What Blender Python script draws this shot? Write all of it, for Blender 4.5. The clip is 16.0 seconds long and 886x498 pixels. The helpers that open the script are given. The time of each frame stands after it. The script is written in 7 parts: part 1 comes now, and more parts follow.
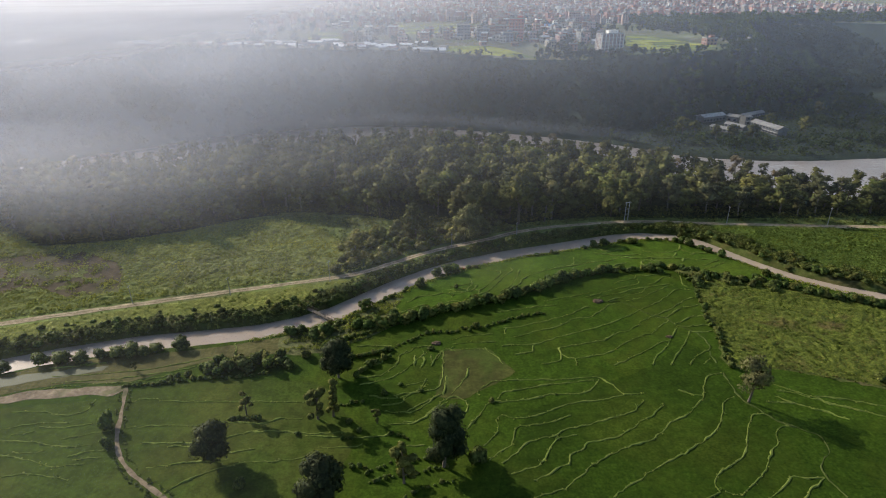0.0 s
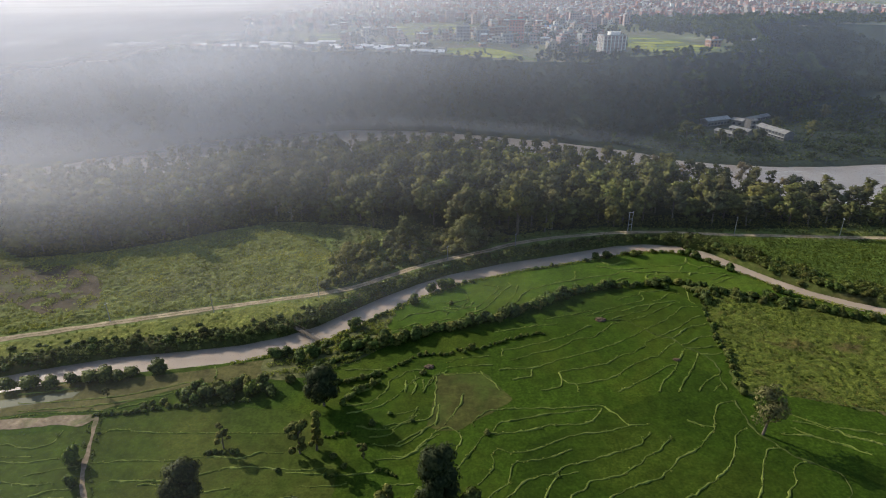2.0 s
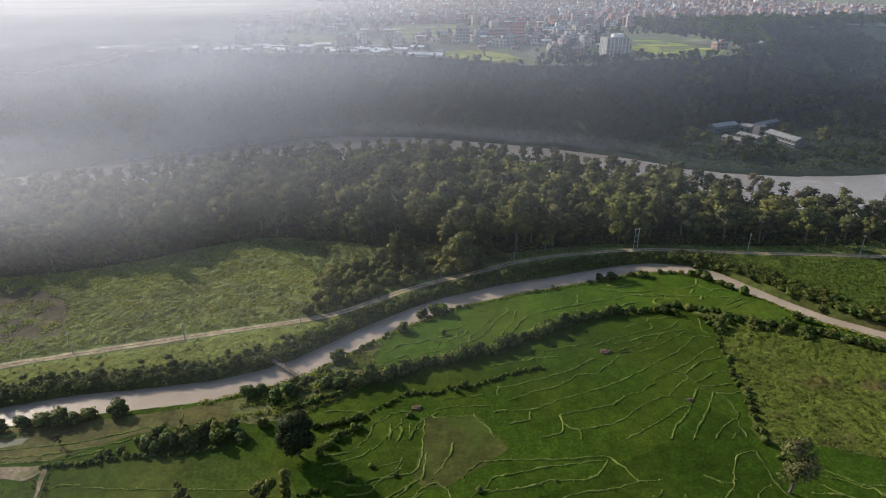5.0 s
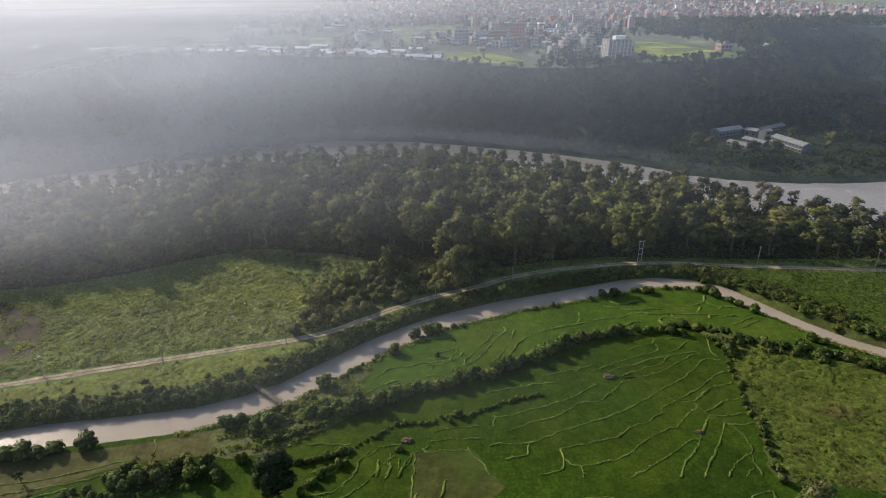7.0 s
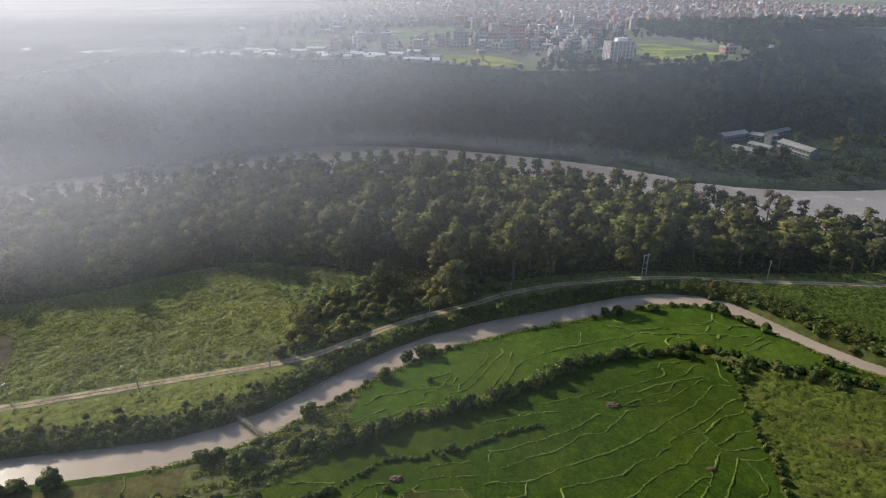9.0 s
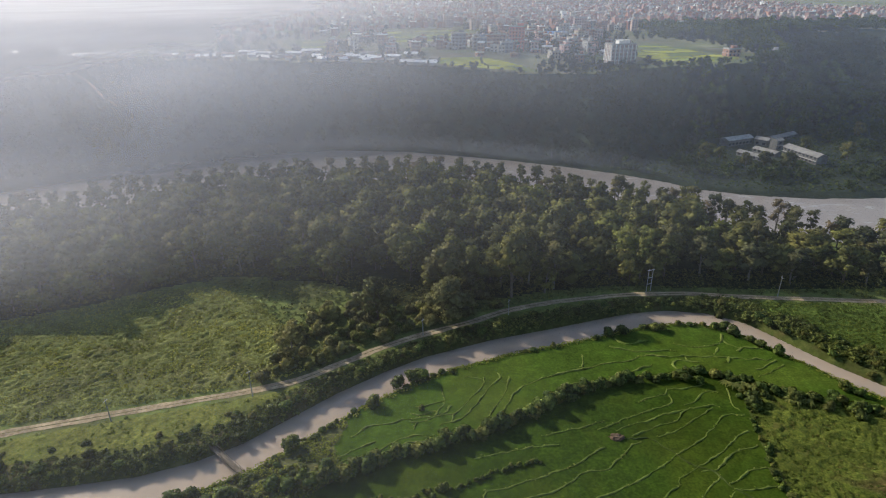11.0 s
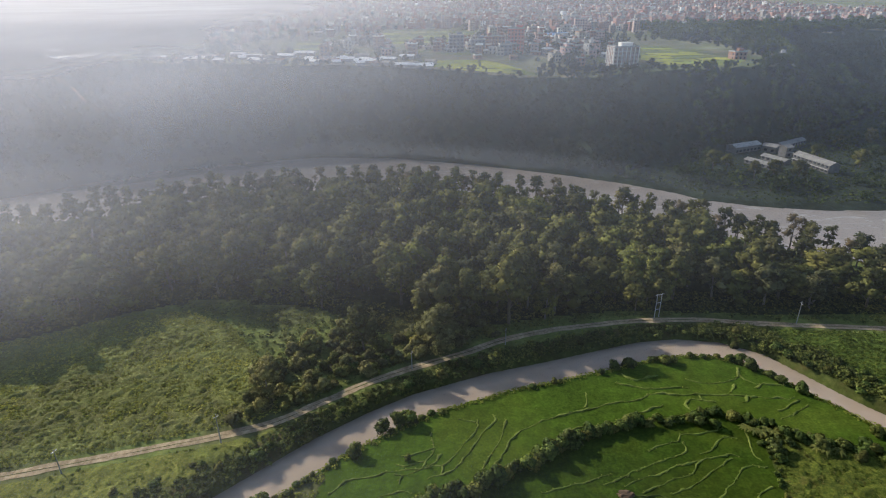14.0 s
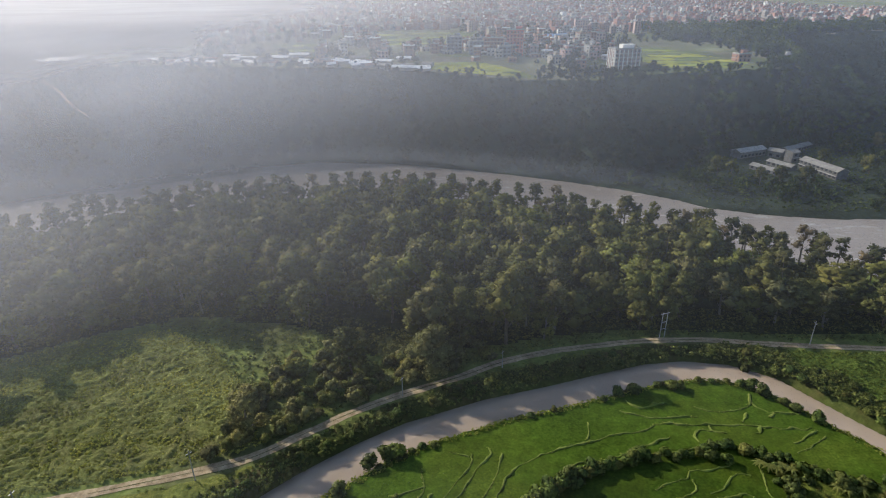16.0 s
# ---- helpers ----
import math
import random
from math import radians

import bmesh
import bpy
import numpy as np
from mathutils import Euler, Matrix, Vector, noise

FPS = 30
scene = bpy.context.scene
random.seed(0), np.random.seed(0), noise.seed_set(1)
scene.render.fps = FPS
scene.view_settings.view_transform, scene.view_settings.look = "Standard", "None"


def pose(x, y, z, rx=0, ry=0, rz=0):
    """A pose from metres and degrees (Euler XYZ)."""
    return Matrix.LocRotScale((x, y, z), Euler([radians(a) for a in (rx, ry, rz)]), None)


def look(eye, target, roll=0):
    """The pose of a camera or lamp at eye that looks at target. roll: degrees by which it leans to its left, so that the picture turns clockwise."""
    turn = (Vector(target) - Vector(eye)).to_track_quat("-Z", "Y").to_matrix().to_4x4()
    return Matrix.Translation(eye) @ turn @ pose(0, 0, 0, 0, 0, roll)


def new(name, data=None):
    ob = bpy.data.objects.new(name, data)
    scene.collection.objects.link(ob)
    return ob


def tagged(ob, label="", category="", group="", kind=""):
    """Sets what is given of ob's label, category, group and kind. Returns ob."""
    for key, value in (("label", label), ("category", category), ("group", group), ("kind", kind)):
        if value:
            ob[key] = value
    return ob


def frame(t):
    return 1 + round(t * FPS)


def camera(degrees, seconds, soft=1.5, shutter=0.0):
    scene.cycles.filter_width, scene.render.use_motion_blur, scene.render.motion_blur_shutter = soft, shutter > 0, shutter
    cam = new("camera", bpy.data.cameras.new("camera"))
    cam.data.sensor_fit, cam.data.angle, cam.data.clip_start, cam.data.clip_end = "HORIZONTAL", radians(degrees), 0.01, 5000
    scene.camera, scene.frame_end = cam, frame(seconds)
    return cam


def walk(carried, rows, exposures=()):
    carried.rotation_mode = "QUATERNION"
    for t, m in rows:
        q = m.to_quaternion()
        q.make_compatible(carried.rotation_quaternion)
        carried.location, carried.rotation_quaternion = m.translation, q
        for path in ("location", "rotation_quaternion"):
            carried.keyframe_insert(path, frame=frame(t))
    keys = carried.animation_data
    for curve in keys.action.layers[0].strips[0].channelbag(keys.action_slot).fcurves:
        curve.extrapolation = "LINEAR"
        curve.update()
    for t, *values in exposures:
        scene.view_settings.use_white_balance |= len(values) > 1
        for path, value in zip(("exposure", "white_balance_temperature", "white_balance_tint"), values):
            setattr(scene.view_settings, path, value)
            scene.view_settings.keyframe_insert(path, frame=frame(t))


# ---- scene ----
cam = camera(74.3, 16.0, 1.1)
METRES, EYE, TILT, LEAN, TURN = 93.8, 100.0, 0.0, 0.0, 0.0
ROWS = [
    (0.0, 0.0, 0.0, 0.0, -0.19, -24.29, 0.42),
    (0.5, 0.006, 0.0307, 0.0006, -0.17, -24.28, 0.42),
    (1.0, 0.0117, 0.0614, 0.0014, -0.15, -24.28, 0.42),
    (1.5, 0.0174, 0.0922, 0.0023, -0.12, -24.28, 0.41),
    (2.0, 0.0233, 0.123, 0.0031, -0.1, -24.27, 0.41),
    (2.5, 0.029, 0.1538, 0.0037, -0.08, -24.27, 0.4),
    (3.0, 0.0347, 0.1845, 0.0048, -0.06, -24.26, 0.41),
    (3.5, 0.0401, 0.2154, 0.0055, -0.05, -24.25, 0.41),
    (4.0, 0.0461, 0.2461, 0.006, -0.01, -24.24, 0.42),
    (6.5, 0.0741, 0.3992, 0.0116, 0.12, -24.22, 0.42),
    (7.0, 0.0798, 0.4299, 0.0122, 0.14, -24.2, 0.42),
    (7.5, 0.0858, 0.4603, 0.0133, 0.16, -24.18, 0.43),
    (8.0, 0.0906, 0.4912, 0.0153, 0.18, -24.19, 0.42),
    (8.5, 0.0965, 0.5219, 0.0158, 0.2, -24.17, 0.44),
    (9.0, 0.1024, 0.5525, 0.0169, 0.22, -24.15, 0.44),
    (11.5, 0.1274, 0.7062, 0.0221, 0.23, -24.1, 0.47),
    (12.0, 0.1316, 0.7371, 0.0232, 0.24, -24.1, 0.47),
    (12.5, 0.1367, 0.7679, 0.0239, 0.24, -24.1, 0.47),
    (13.0, 0.1411, 0.7991, 0.0248, 0.23, -24.1, 0.44),
    (13.5, 0.1461, 0.8298, 0.0259, 0.24, -24.11, 0.44),
    (14.0, 0.1508, 0.8609, 0.0269, 0.23, -24.12, 0.44),
    (14.5, 0.1556, 0.8916, 0.0283, 0.23, -24.12, 0.43),
    (15.0, 0.1615, 0.9226, 0.0286, 0.23, -24.11, 0.46),
    (15.5, 0.1672, 0.9533, 0.0304, 0.23, -24.11, 0.47),
    (16.0, 0.1723, 0.9843, 0.0315, 0.22, -24.11, 0.46),
]
walk(cam, [(t, pose(0, 0, EYE, TILT, LEAN, TURN) @ pose(METRES * x, METRES * y, METRES * z, 90 + pitch, roll, yaw)) for t, x, y, z, yaw, pitch, roll in ROWS], [(0.0, 0.3), (4.0, 0.27), (8.0, 0.23), (16.0, 0.23)])

# ---- world, sun, exposure ----
SUN_AZ, SUN_EL = -52.5, 26.0
world = bpy.data.worlds.new("world")
scene.world = world
world.use_nodes = True
wn = world.node_tree
sky = wn.nodes.new("ShaderNodeTexSky")
sky.sky_type, sky.sun_disc = "NISHITA", False
sky.sun_elevation, sky.sun_rotation = radians(SUN_EL), radians(SUN_AZ)
sky.air_density, sky.dust_density, sky.altitude = 1.0, 2.5, 800
background = wn.nodes["Background"]
background.inputs["Strength"].default_value = 0.15
wn.links.new(sky.outputs["Color"], background.inputs["Color"])
sun_data = bpy.data.lights.new("sun", "SUN")
sun_data.energy, sun_data.angle, sun_data.color = 5.0, radians(0.6), (1.0, 0.93, 0.8)
sun = new("sun", sun_data)
TO_SUN = Vector((math.sin(radians(SUN_AZ)) * math.cos(radians(SUN_EL)), math.cos(radians(SUN_AZ)) * math.cos(radians(SUN_EL)), math.sin(radians(SUN_EL))))
sun.matrix_world = look(TO_SUN * 900, (0, 0, 0))

# ---- materials ----


class Nodes:
    """A small writer of node materials."""

    def __init__(self, name):
        self.mat = bpy.data.materials.new(name)
        self.mat.use_nodes = True
        self.tree = self.mat.node_tree
        self.bsdf = self.tree.nodes["Principled BSDF"]
        self.out = self.tree.nodes["Material Output"]
        self.place = self.tree.nodes.new("ShaderNodeNewGeometry")

    def put(self, socket, value):
        if isinstance(value, bpy.types.NodeSocket):
            self.tree.links.new(value, socket)
        elif isinstance(value, tuple) and len(value) == 3 and socket.type == "RGBA":
            socket.default_value = (*value, 1)
        else:
            socket.default_value = value

    def noise(self, scale, detail=4, rough=0.55, stretch=None, distortion=0.0):
        n = self.tree.nodes.new("ShaderNodeTexNoise")
        vec = self.place.outputs["Position"]
        if stretch:
            m = self.tree.nodes.new("ShaderNodeMapping")
            self.put(m.inputs["Vector"], vec)
            m.inputs["Scale"].default_value = stretch[:3]
            m.inputs["Rotation"].default_value = (0, 0, radians(stretch[3]) if len(stretch) > 3 else 0)
            vec = m.outputs["Vector"]
        self.put(n.inputs["Vector"], vec)
        n.inputs["Scale"].default_value, n.inputs["Detail"].default_value = scale, detail
        n.inputs["Roughness"].default_value, n.inputs["Distortion"].default_value = rough, distortion
        return n.outputs["Fac"]

    def voronoi(self, scale, feature="F1", out="Distance"):
        n = self.tree.nodes.new("ShaderNodeTexVoronoi")
        n.feature = feature
        self.put(n.inputs["Vector"], self.place.outputs["Position"])
        n.inputs["Scale"].default_value = scale
        return n.outputs[out]

    def ramp(self, fac, *stops):
        n = self.tree.nodes.new("ShaderNodeValToRGB")
        self.put(n.inputs["Fac"], fac)
        el = n.color_ramp.elements
        while len(el) < len(stops):
            el.new(0.5)
        for e, (p, c) in zip(el, stops):
            e.position = p
            e.color = (*c, 1) if isinstance(c, tuple) else (c, c, c, 1)
        return n.outputs["Color"]

    def mix(self, fac, a, b, how="MIX"):
        n = self.tree.nodes.new("ShaderNodeMix")
        n.data_type, n.blend_type = "RGBA", how
        self.put(n.inputs["Factor"], fac)
        ins = [s for s in n.inputs if s.type == "RGBA"]
        self.put(ins[0], a)
        self.put(ins[1], b)
        return [s for s in n.outputs if s.type == "RGBA"][0]

    def bump(self, height, strength=0.5, distance=0.1):
        n = self.tree.nodes.new("ShaderNodeBump")
        self.put(n.inputs["Height"], height)
        n.inputs["Strength"].default_value, n.inputs["Distance"].default_value = strength, distance
        self.put(self.bsdf.inputs["Normal"], n.outputs["Normal"])
        return n.outputs["Normal"]

    def set(self, **values):
        for key, value in values.items():
            self.put(self.bsdf.inputs[key.replace("_", " ")], value)
        return self

    def object_random(self):
        n = self.tree.nodes.new("ShaderNodeObjectInfo")
        return n.outputs["Random"]

    def island_random(self):
        return self.place.outputs["Random Per Island"]


def leaf_material(name, dark, mid, light, through_light=0.35, patch=0.09, gloss=0.3, rough=0.56):
    """Foliage: clump-to-clump and tree-to-tree variation, with light coming through the leaves."""
    m = Nodes(name)
    hue = m.ramp(m.island_random(), (0.0, dark), (0.55, mid), (1.0, light))
    drift = m.ramp(m.noise(patch, 2), (0.3, (0.66, 0.7, 0.68)), (0.5, (0.98, 1.0, 0.97)), (0.7, (1.34, 1.29, 1.15)))
    own = m.ramp(m.object_random(), (0.0, (0.82, 0.86, 0.88)), (0.5, (1.02, 1.0, 1.0)), (1.0, (1.24, 1.14, 1.02)))
    colour = m.mix(1.0, m.mix(1.0, hue, drift, "MULTIPLY"), own, "MULTIPLY")
    m.set(Base_Color=colour, Roughness=rough)
    m.bsdf.inputs["Specular IOR Level"].default_value = gloss
    thin = m.tree.nodes.new("ShaderNodeBsdfTranslucent")
    m.put(thin.inputs["Color"], m.mix(1.0, colour, (1.15, 1.2, 0.75), "MULTIPLY"))
    both = m.tree.nodes.new("ShaderNodeMixShader")
    both.inputs[0].default_value = through_light
    m.put(both.inputs[1], m.bsdf.outputs[0])
    m.put(both.inputs[2], thin.outputs[0])
    m.put(m.out.inputs["Surface"], both.outputs[0])
    return m.mat


def ground_material(name, stops, grain_scale, bump_distance, patches=0.03, second=None, second_at=(0.5, 0.6), sheen=0.0, gloss=0.1):
    m = Nodes(name)
    fine = m.noise(grain_scale, 6, 0.65)
    colour = m.ramp(fine, *stops)
    if second:
        colour = m.mix(m.ramp(m.noise(patches, 5, 0.6, distortion=0.6), (second_at[0], 0.0), (second_at[1], 1.0)), colour, m.ramp(m.noise(grain_scale * 1.3, 5, 0.6), *second))
    colour = m.mix(1.0, colour, m.ramp(m.noise(patches * 2.3, 3), (0.3, 0.8), (0.7, 1.18)), "MULTIPLY")
    colour = m.mix(1.0, colour, m.ramp(m.noise(grain_scale * 0.28, 4, 0.65), (0.36, 0.78), (0.64, 1.2)), "MULTIPLY")
    m.set(Base_Color=colour, Roughness=0.95)
    m.bsdf.inputs["Specular IOR Level"].default_value = gloss
    m.bsdf.inputs["Specular Tint"].default_value = (0.55, 0.8, 0.2, 1) if gloss > 0.1 else (1, 1, 1, 1)
    if gloss > 0.1:
        m.bsdf.inputs["Roughness"].default_value = 0.6
    m.bsdf.inputs["Sheen Weight"].default_value = sheen
    m.bsdf.inputs["Sheen Tint"].default_value = (0.6, 0.75, 0.25, 1)
    m.bump(m.mix(0.5, m.noise(grain_scale * 0.6, 5, 0.7), m.noise(grain_scale * 2.5, 3, 0.6)), 0.9, bump_distance)
    return m.mat


def plain_material(name, colour, rough=0.8, grain=0.4, vary=0.25, metal=0.0):
    m = Nodes(name)
    tone = m.ramp(m.noise(grain, 5, 0.65), (0.25, tuple(c * (1 - vary) for c in colour)), (0.75, tuple(min(1, c * (1 + vary)) for c in colour)))
    m.set(Base_Color=tone, Roughness=rough, Metallic=metal)
    m.bump(m.noise(grain * 12, 3), 0.25, 0.03)
    return m.mat


MAT_GROUND = ground_material("meadow_ground", ((0.3, (0.085, 0.115, 0.026)), (0.5, (0.13, 0.16, 0.04)), (0.7, (0.18, 0.205, 0.056))), 0.55, 0.4, 0.02,
                             ((0.3, (0.075, 0.09, 0.027)), (0.7, (0.13, 0.135, 0.05))))
MAT_MEADOW = ground_material("meadow_growth", ((0.34, (0.085, 0.1, 0.026)), (0.5, (0.16, 0.175, 0.046)), (0.66, (0.235, 0.242, 0.07))), 1.9, 0.7, 0.03,
                             ((0.34, (0.085, 0.095, 0.027)), (0.66, (0.19, 0.185, 0.062))))
MAT_ROUGH = ground_material("rough_growth", ((0.34, (0.04, 0.06, 0.008)), (0.5, (0.078, 0.096, 0.014)), (0.66, (0.125, 0.135, 0.023))), 1.7, 0.6, 0.06,
                            ((0.34, (0.055, 0.044, 0.014)), (0.66, (0.115, 0.085, 0.03))), (0.55, 0.7))
MAT_LUSH = ground_material("lush_growth", ((0.34, (0.036, 0.062, 0.009)), (0.5, (0.07, 0.105, 0.016)), (0.66, (0.115, 0.145, 0.026))), 1.7, 0.6, 0.05)
MAT_PADDY = ground_material("paddy_rice", ((0.3, (0.0165, 0.034, 0.003)), (0.5, (0.029, 0.054, 0.0045)), (0.7, (0.048, 0.08, 0.007))), 1.3, 0.22, 0.028,
                            ((0.34, (0.024, 0.043, 0.004)), (0.66, (0.06, 0.082, 0.008))), (0.46, 0.6), 0.0, 0.05)
# Rice tones by area: crop differences, with the glow towards the sun put in too.
MAT_PADDY_LIGHT = ground_material("light_paddy_rice", ((0.3, (0.028, 0.056, 0.005)), (0.5, (0.046, 0.083, 0.0075)), (0.7, (0.07, 0.114, 0.012))), 1.3, 0.22, 0.03,
                                  ((0.34, (0.04, 0.068, 0.007)), (0.66, (0.082, 0.115, 0.013))), (0.46, 0.6), 0.0, 0.05)
MAT_PADDY_WEST = ground_material("west_paddy_rice", ((0.3, (0.025, 0.042, 0.005)), (0.5, (0.039, 0.06, 0.0075)), (0.7, (0.058, 0.082, 0.013))), 1.3, 0.22, 0.03,
                                 ((0.34, (0.038, 0.052, 0.008)), (0.66, (0.07, 0.08, 0.015))), (0.46, 0.6), 0.0, 0.05)
MAT_PADDY_DEEP = ground_material("deep_paddy_rice", ((0.3, (0.012, 0.026, 0.0025)), (0.5, (0.022, 0.042, 0.0036)), (0.7, (0.036, 0.062, 0.006))), 1.3, 0.22, 0.028,
                                 ((0.34, (0.02, 0.036, 0.0035)), (0.66, (0.045, 0.064, 0.007))), (0.5, 0.64), 0.0, 0.05)
MAT_FALLOW = ground_material("fallow_plot", ((0.3, (0.034, 0.042, 0.008)), (0.5, (0.052, 0.056, 0.012)), (0.7, (0.075, 0.072, 0.02))), 0.9, 0.2, 0.08,
                             ((0.3, (0.036, 0.054, 0.008)), (0.7, (0.055, 0.07, 0.013))))
MAT_SCRUB = ground_material("scrub_grass", ((0.3, (0.04, 0.055, 0.012)), (0.5, (0.065, 0.08, 0.018)), (0.7, (0.095, 0.105, 0.03))), 0.7, 0.5, 0.05,
                            ((0.3, (0.065, 0.065, 0.02)), (0.7, (0.11, 0.095, 0.036))))
MAT_DIRT = ground_material("packed_earth", ((0.3, (0.22, 0.16, 0.095)), (0.5, (0.33, 0.255, 0.16)), (0.7, (0.42, 0.34, 0.23))), 0.8, 0.08, 0.12)
MAT_TRACK = ground_material("bare_track_earth", ((0.3, (0.12, 0.09, 0.058)), (0.5, (0.19, 0.145, 0.098)), (0.7, (0.26, 0.205, 0.145))), 0.9, 0.1, 0.12,
                            ((0.3, (0.1, 0.1, 0.045)), (0.7, (0.15, 0.14, 0.07))), (0.54, 0.64))
MAT_SUNNY = ground_material("sunny_verge_grass", ((0.34, (0.075, 0.09, 0.017)), (0.5, (0.135, 0.145, 0.028)), (0.66, (0.2, 0.2, 0.045))), 1.6, 0.4, 0.06,
                            ((0.34, (0.08, 0.1, 0.02)), (0.66, (0.15, 0.165, 0.035))), (0.5, 0.64))
MAT_VERGE = ground_material("grass_strip", ((0.3, (0.06, 0.07, 0.024)), (0.5, (0.095, 0.1, 0.036)), (0.7, (0.14, 0.13, 0.055))), 1.2, 0.2, 0.1)
MAT_FLOOR = ground_material("forest_floor", ((0.3, (0.022, 0.028, 0.011)), (0.5, (0.036, 0.044, 0.016)), (0.7, (0.055, 0.062, 0.024))), 0.6, 0.4, 0.05)
MAT_BUND = ground_material("bund_grass", ((0.25, (0.09, 0.125, 0.022)), (0.5, (0.14, 0.17, 0.036)), (0.8, (0.2, 0.215, 0.062))), 1.1, 0.1, 0.05,
                           ((0.3, (0.075, 0.11, 0.018)), (0.7, (0.115, 0.145, 0.028))))
MAT_RIDGE = ground_material("dark_ridge_grass", ((0.25, (0.03, 0.045, 0.01)), (0.5, (0.05, 0.066, 0.016)), (0.8, (0.085, 0.095, 0.03))), 1.1, 0.1, 0.05)
MAT_BARE = ground_material("trampled_earth", ((0.3, (0.06, 0.046, 0.028)), (0.5, (0.088, 0.066, 0.04)), (0.7, (0.118, 0.092, 0.056))), 0.5, 0.3, 0.05,
                           ((0.3, (0.08, 0.085, 0.032)), (0.7, (0.115, 0.12, 0.042))), (0.5, 0.62))
MAT_WET = ground_material("wet_paddy", ((0.3, (0.05, 0.05, 0.013)), (0.5, (0.078, 0.072, 0.022)), (0.7, (0.108, 0.094, 0.034))), 0.9, 0.05, 0.05)
# Dark and bluish: the slope's shade and the blue of haze put into the colour.
MAT_SLOPE = ground_material("hazed_slope_scrub", ((0.25, (0.018, 0.027, 0.018)), (0.5, (0.028, 0.039, 0.025)), (0.8, (0.042, 0.054, 0.034))), 0.2, 1.5, 0.012)
MAT_LIME = ground_material("ripening_field", ((0.25, (0.19, 0.21, 0.035)), (0.5, (0.26, 0.275, 0.045)), (0.8, (0.32, 0.32, 0.065))), 0.25, 0.2, 0.02,
                           ((0.3, (0.12, 0.17, 0.04)), (0.7, (0.19, 0.23, 0.06))))
MAT_TOWN_GROUND = ground_material("town_ground", ((0.25, (0.085, 0.105, 0.05)), (0.5, (0.14, 0.145, 0.085)), (0.8, (0.23, 0.21, 0.17))), 0.05, 0.3, 0.006,
                                  ((0.3, (0.08, 0.11, 0.045)), (0.7, (0.14, 0.16, 0.07))))
MAT_FIELD = ground_material("plateau_field", ((0.25, (0.075, 0.105, 0.035)), (0.5, (0.105, 0.14, 0.045)), (0.8, (0.14, 0.17, 0.06))), 0.12, 0.3, 0.01,
                            ((0.3, (0.12, 0.14, 0.06)), (0.7, (0.17, 0.175, 0.08))))
MAT_EDGE = ground_material("field_edge_grass", ((0.25, (0.04, 0.055, 0.022)), (0.5, (0.065, 0.08, 0.032)), (0.8, (0.1, 0.11, 0.05))), 0.3, 0.3, 0.02)
MAT_LEAF = leaf_material("forest_leaves", (0.0516, 0.0542, 0.0172), (0.0894, 0.092, 0.0267), (0.142, 0.143, 0.0447), 0.11, 0.06, 0.08, 0.75)
MAT_LEAF_PALE = leaf_material("pale_thicket_leaves", (0.105, 0.105, 0.046), (0.165, 0.162, 0.07), (0.235, 0.228, 0.1), 0.36, 0.075, 0.08, 0.75)
MAT_LEAF_MOSS = leaf_material("moss_green_leaves", (0.0568, 0.0671, 0.0155), (0.0946, 0.106, 0.0249), (0.144, 0.158, 0.0396), 0.14, 0.06, 0.08, 0.75)
MAT_LEAF_DUSK = leaf_material("dusky_leaves", (0.0258, 0.0318, 0.0155), (0.0533, 0.0585, 0.0258), (0.0989, 0.101, 0.0447), 0.12, 0.06, 0.08, 0.8)
# Leaf colours darkened and blued to carry the shade and haze of the slope.
MAT_LEAF_SLOPE = leaf_material("hazed_slope_leaves", (0.02, 0.028, 0.021), (0.03, 0.04, 0.029), (0.042, 0.052, 0.036), 0.12, 0.02, 0.1, 0.8)
MAT_LEAF_BANK = leaf_material("bank_leaves", (0.034, 0.048, 0.012), (0.08, 0.1, 0.024), (0.155, 0.175, 0.045), 0.22, 0.09, 0.15, 0.7)
MAT_LEAF_HEDGE = leaf_material("hedge_leaves", (0.034, 0.055, 0.012), (0.075, 0.11, 0.024), (0.145, 0.185, 0.042), 0.25, 0.12, 0.15, 0.7)
MAT_LEAF_TERRACE = leaf_material("terrace_leaves", (0.03, 0.045, 0.018), (0.05, 0.07, 0.025), (0.08, 0.1, 0.035), 0.2, 0.04, 0.1, 0.8)
MAT_LEAF_DARK = leaf_material("dark_leaves", (0.022, 0.032, 0.014), (0.045, 0.057, 0.023), (0.075, 0.085, 0.036), 0.32, 0.09, 0.12, 0.7)
MAT_LEAF_LIGHT = leaf_material("light_leaves", (0.0731, 0.0791, 0.0206), (0.117, 0.125, 0.0335), (0.172, 0.179, 0.0533), 0.18, 0.075, 0.08, 0.75)
MAT_LEAF_GREY = leaf_material("grey_leaves", (0.0645, 0.0645, 0.0292), (0.103, 0.101, 0.0447), (0.153, 0.148, 0.0671), 0.15, 0.075, 0.08, 0.75)
MAT_LEAF_BROWN = leaf_material("brownish_leaves", (0.075, 0.06, 0.034), (0.12, 0.092, 0.05), (0.16, 0.125, 0.07), 0.3)
MAT_WEED = leaf_material("meadow_weeds", (0.18, 0.194, 0.05), (0.25, 0.262, 0.07), (0.325, 0.335, 0.098), 0.2, 0.05, 0.1, 0.8)
MAT_STRAW = leaf_material("bund_straw", (0.09, 0.122, 0.024), (0.145, 0.175, 0.04), (0.215, 0.23, 0.07), 0.4, 0.05)
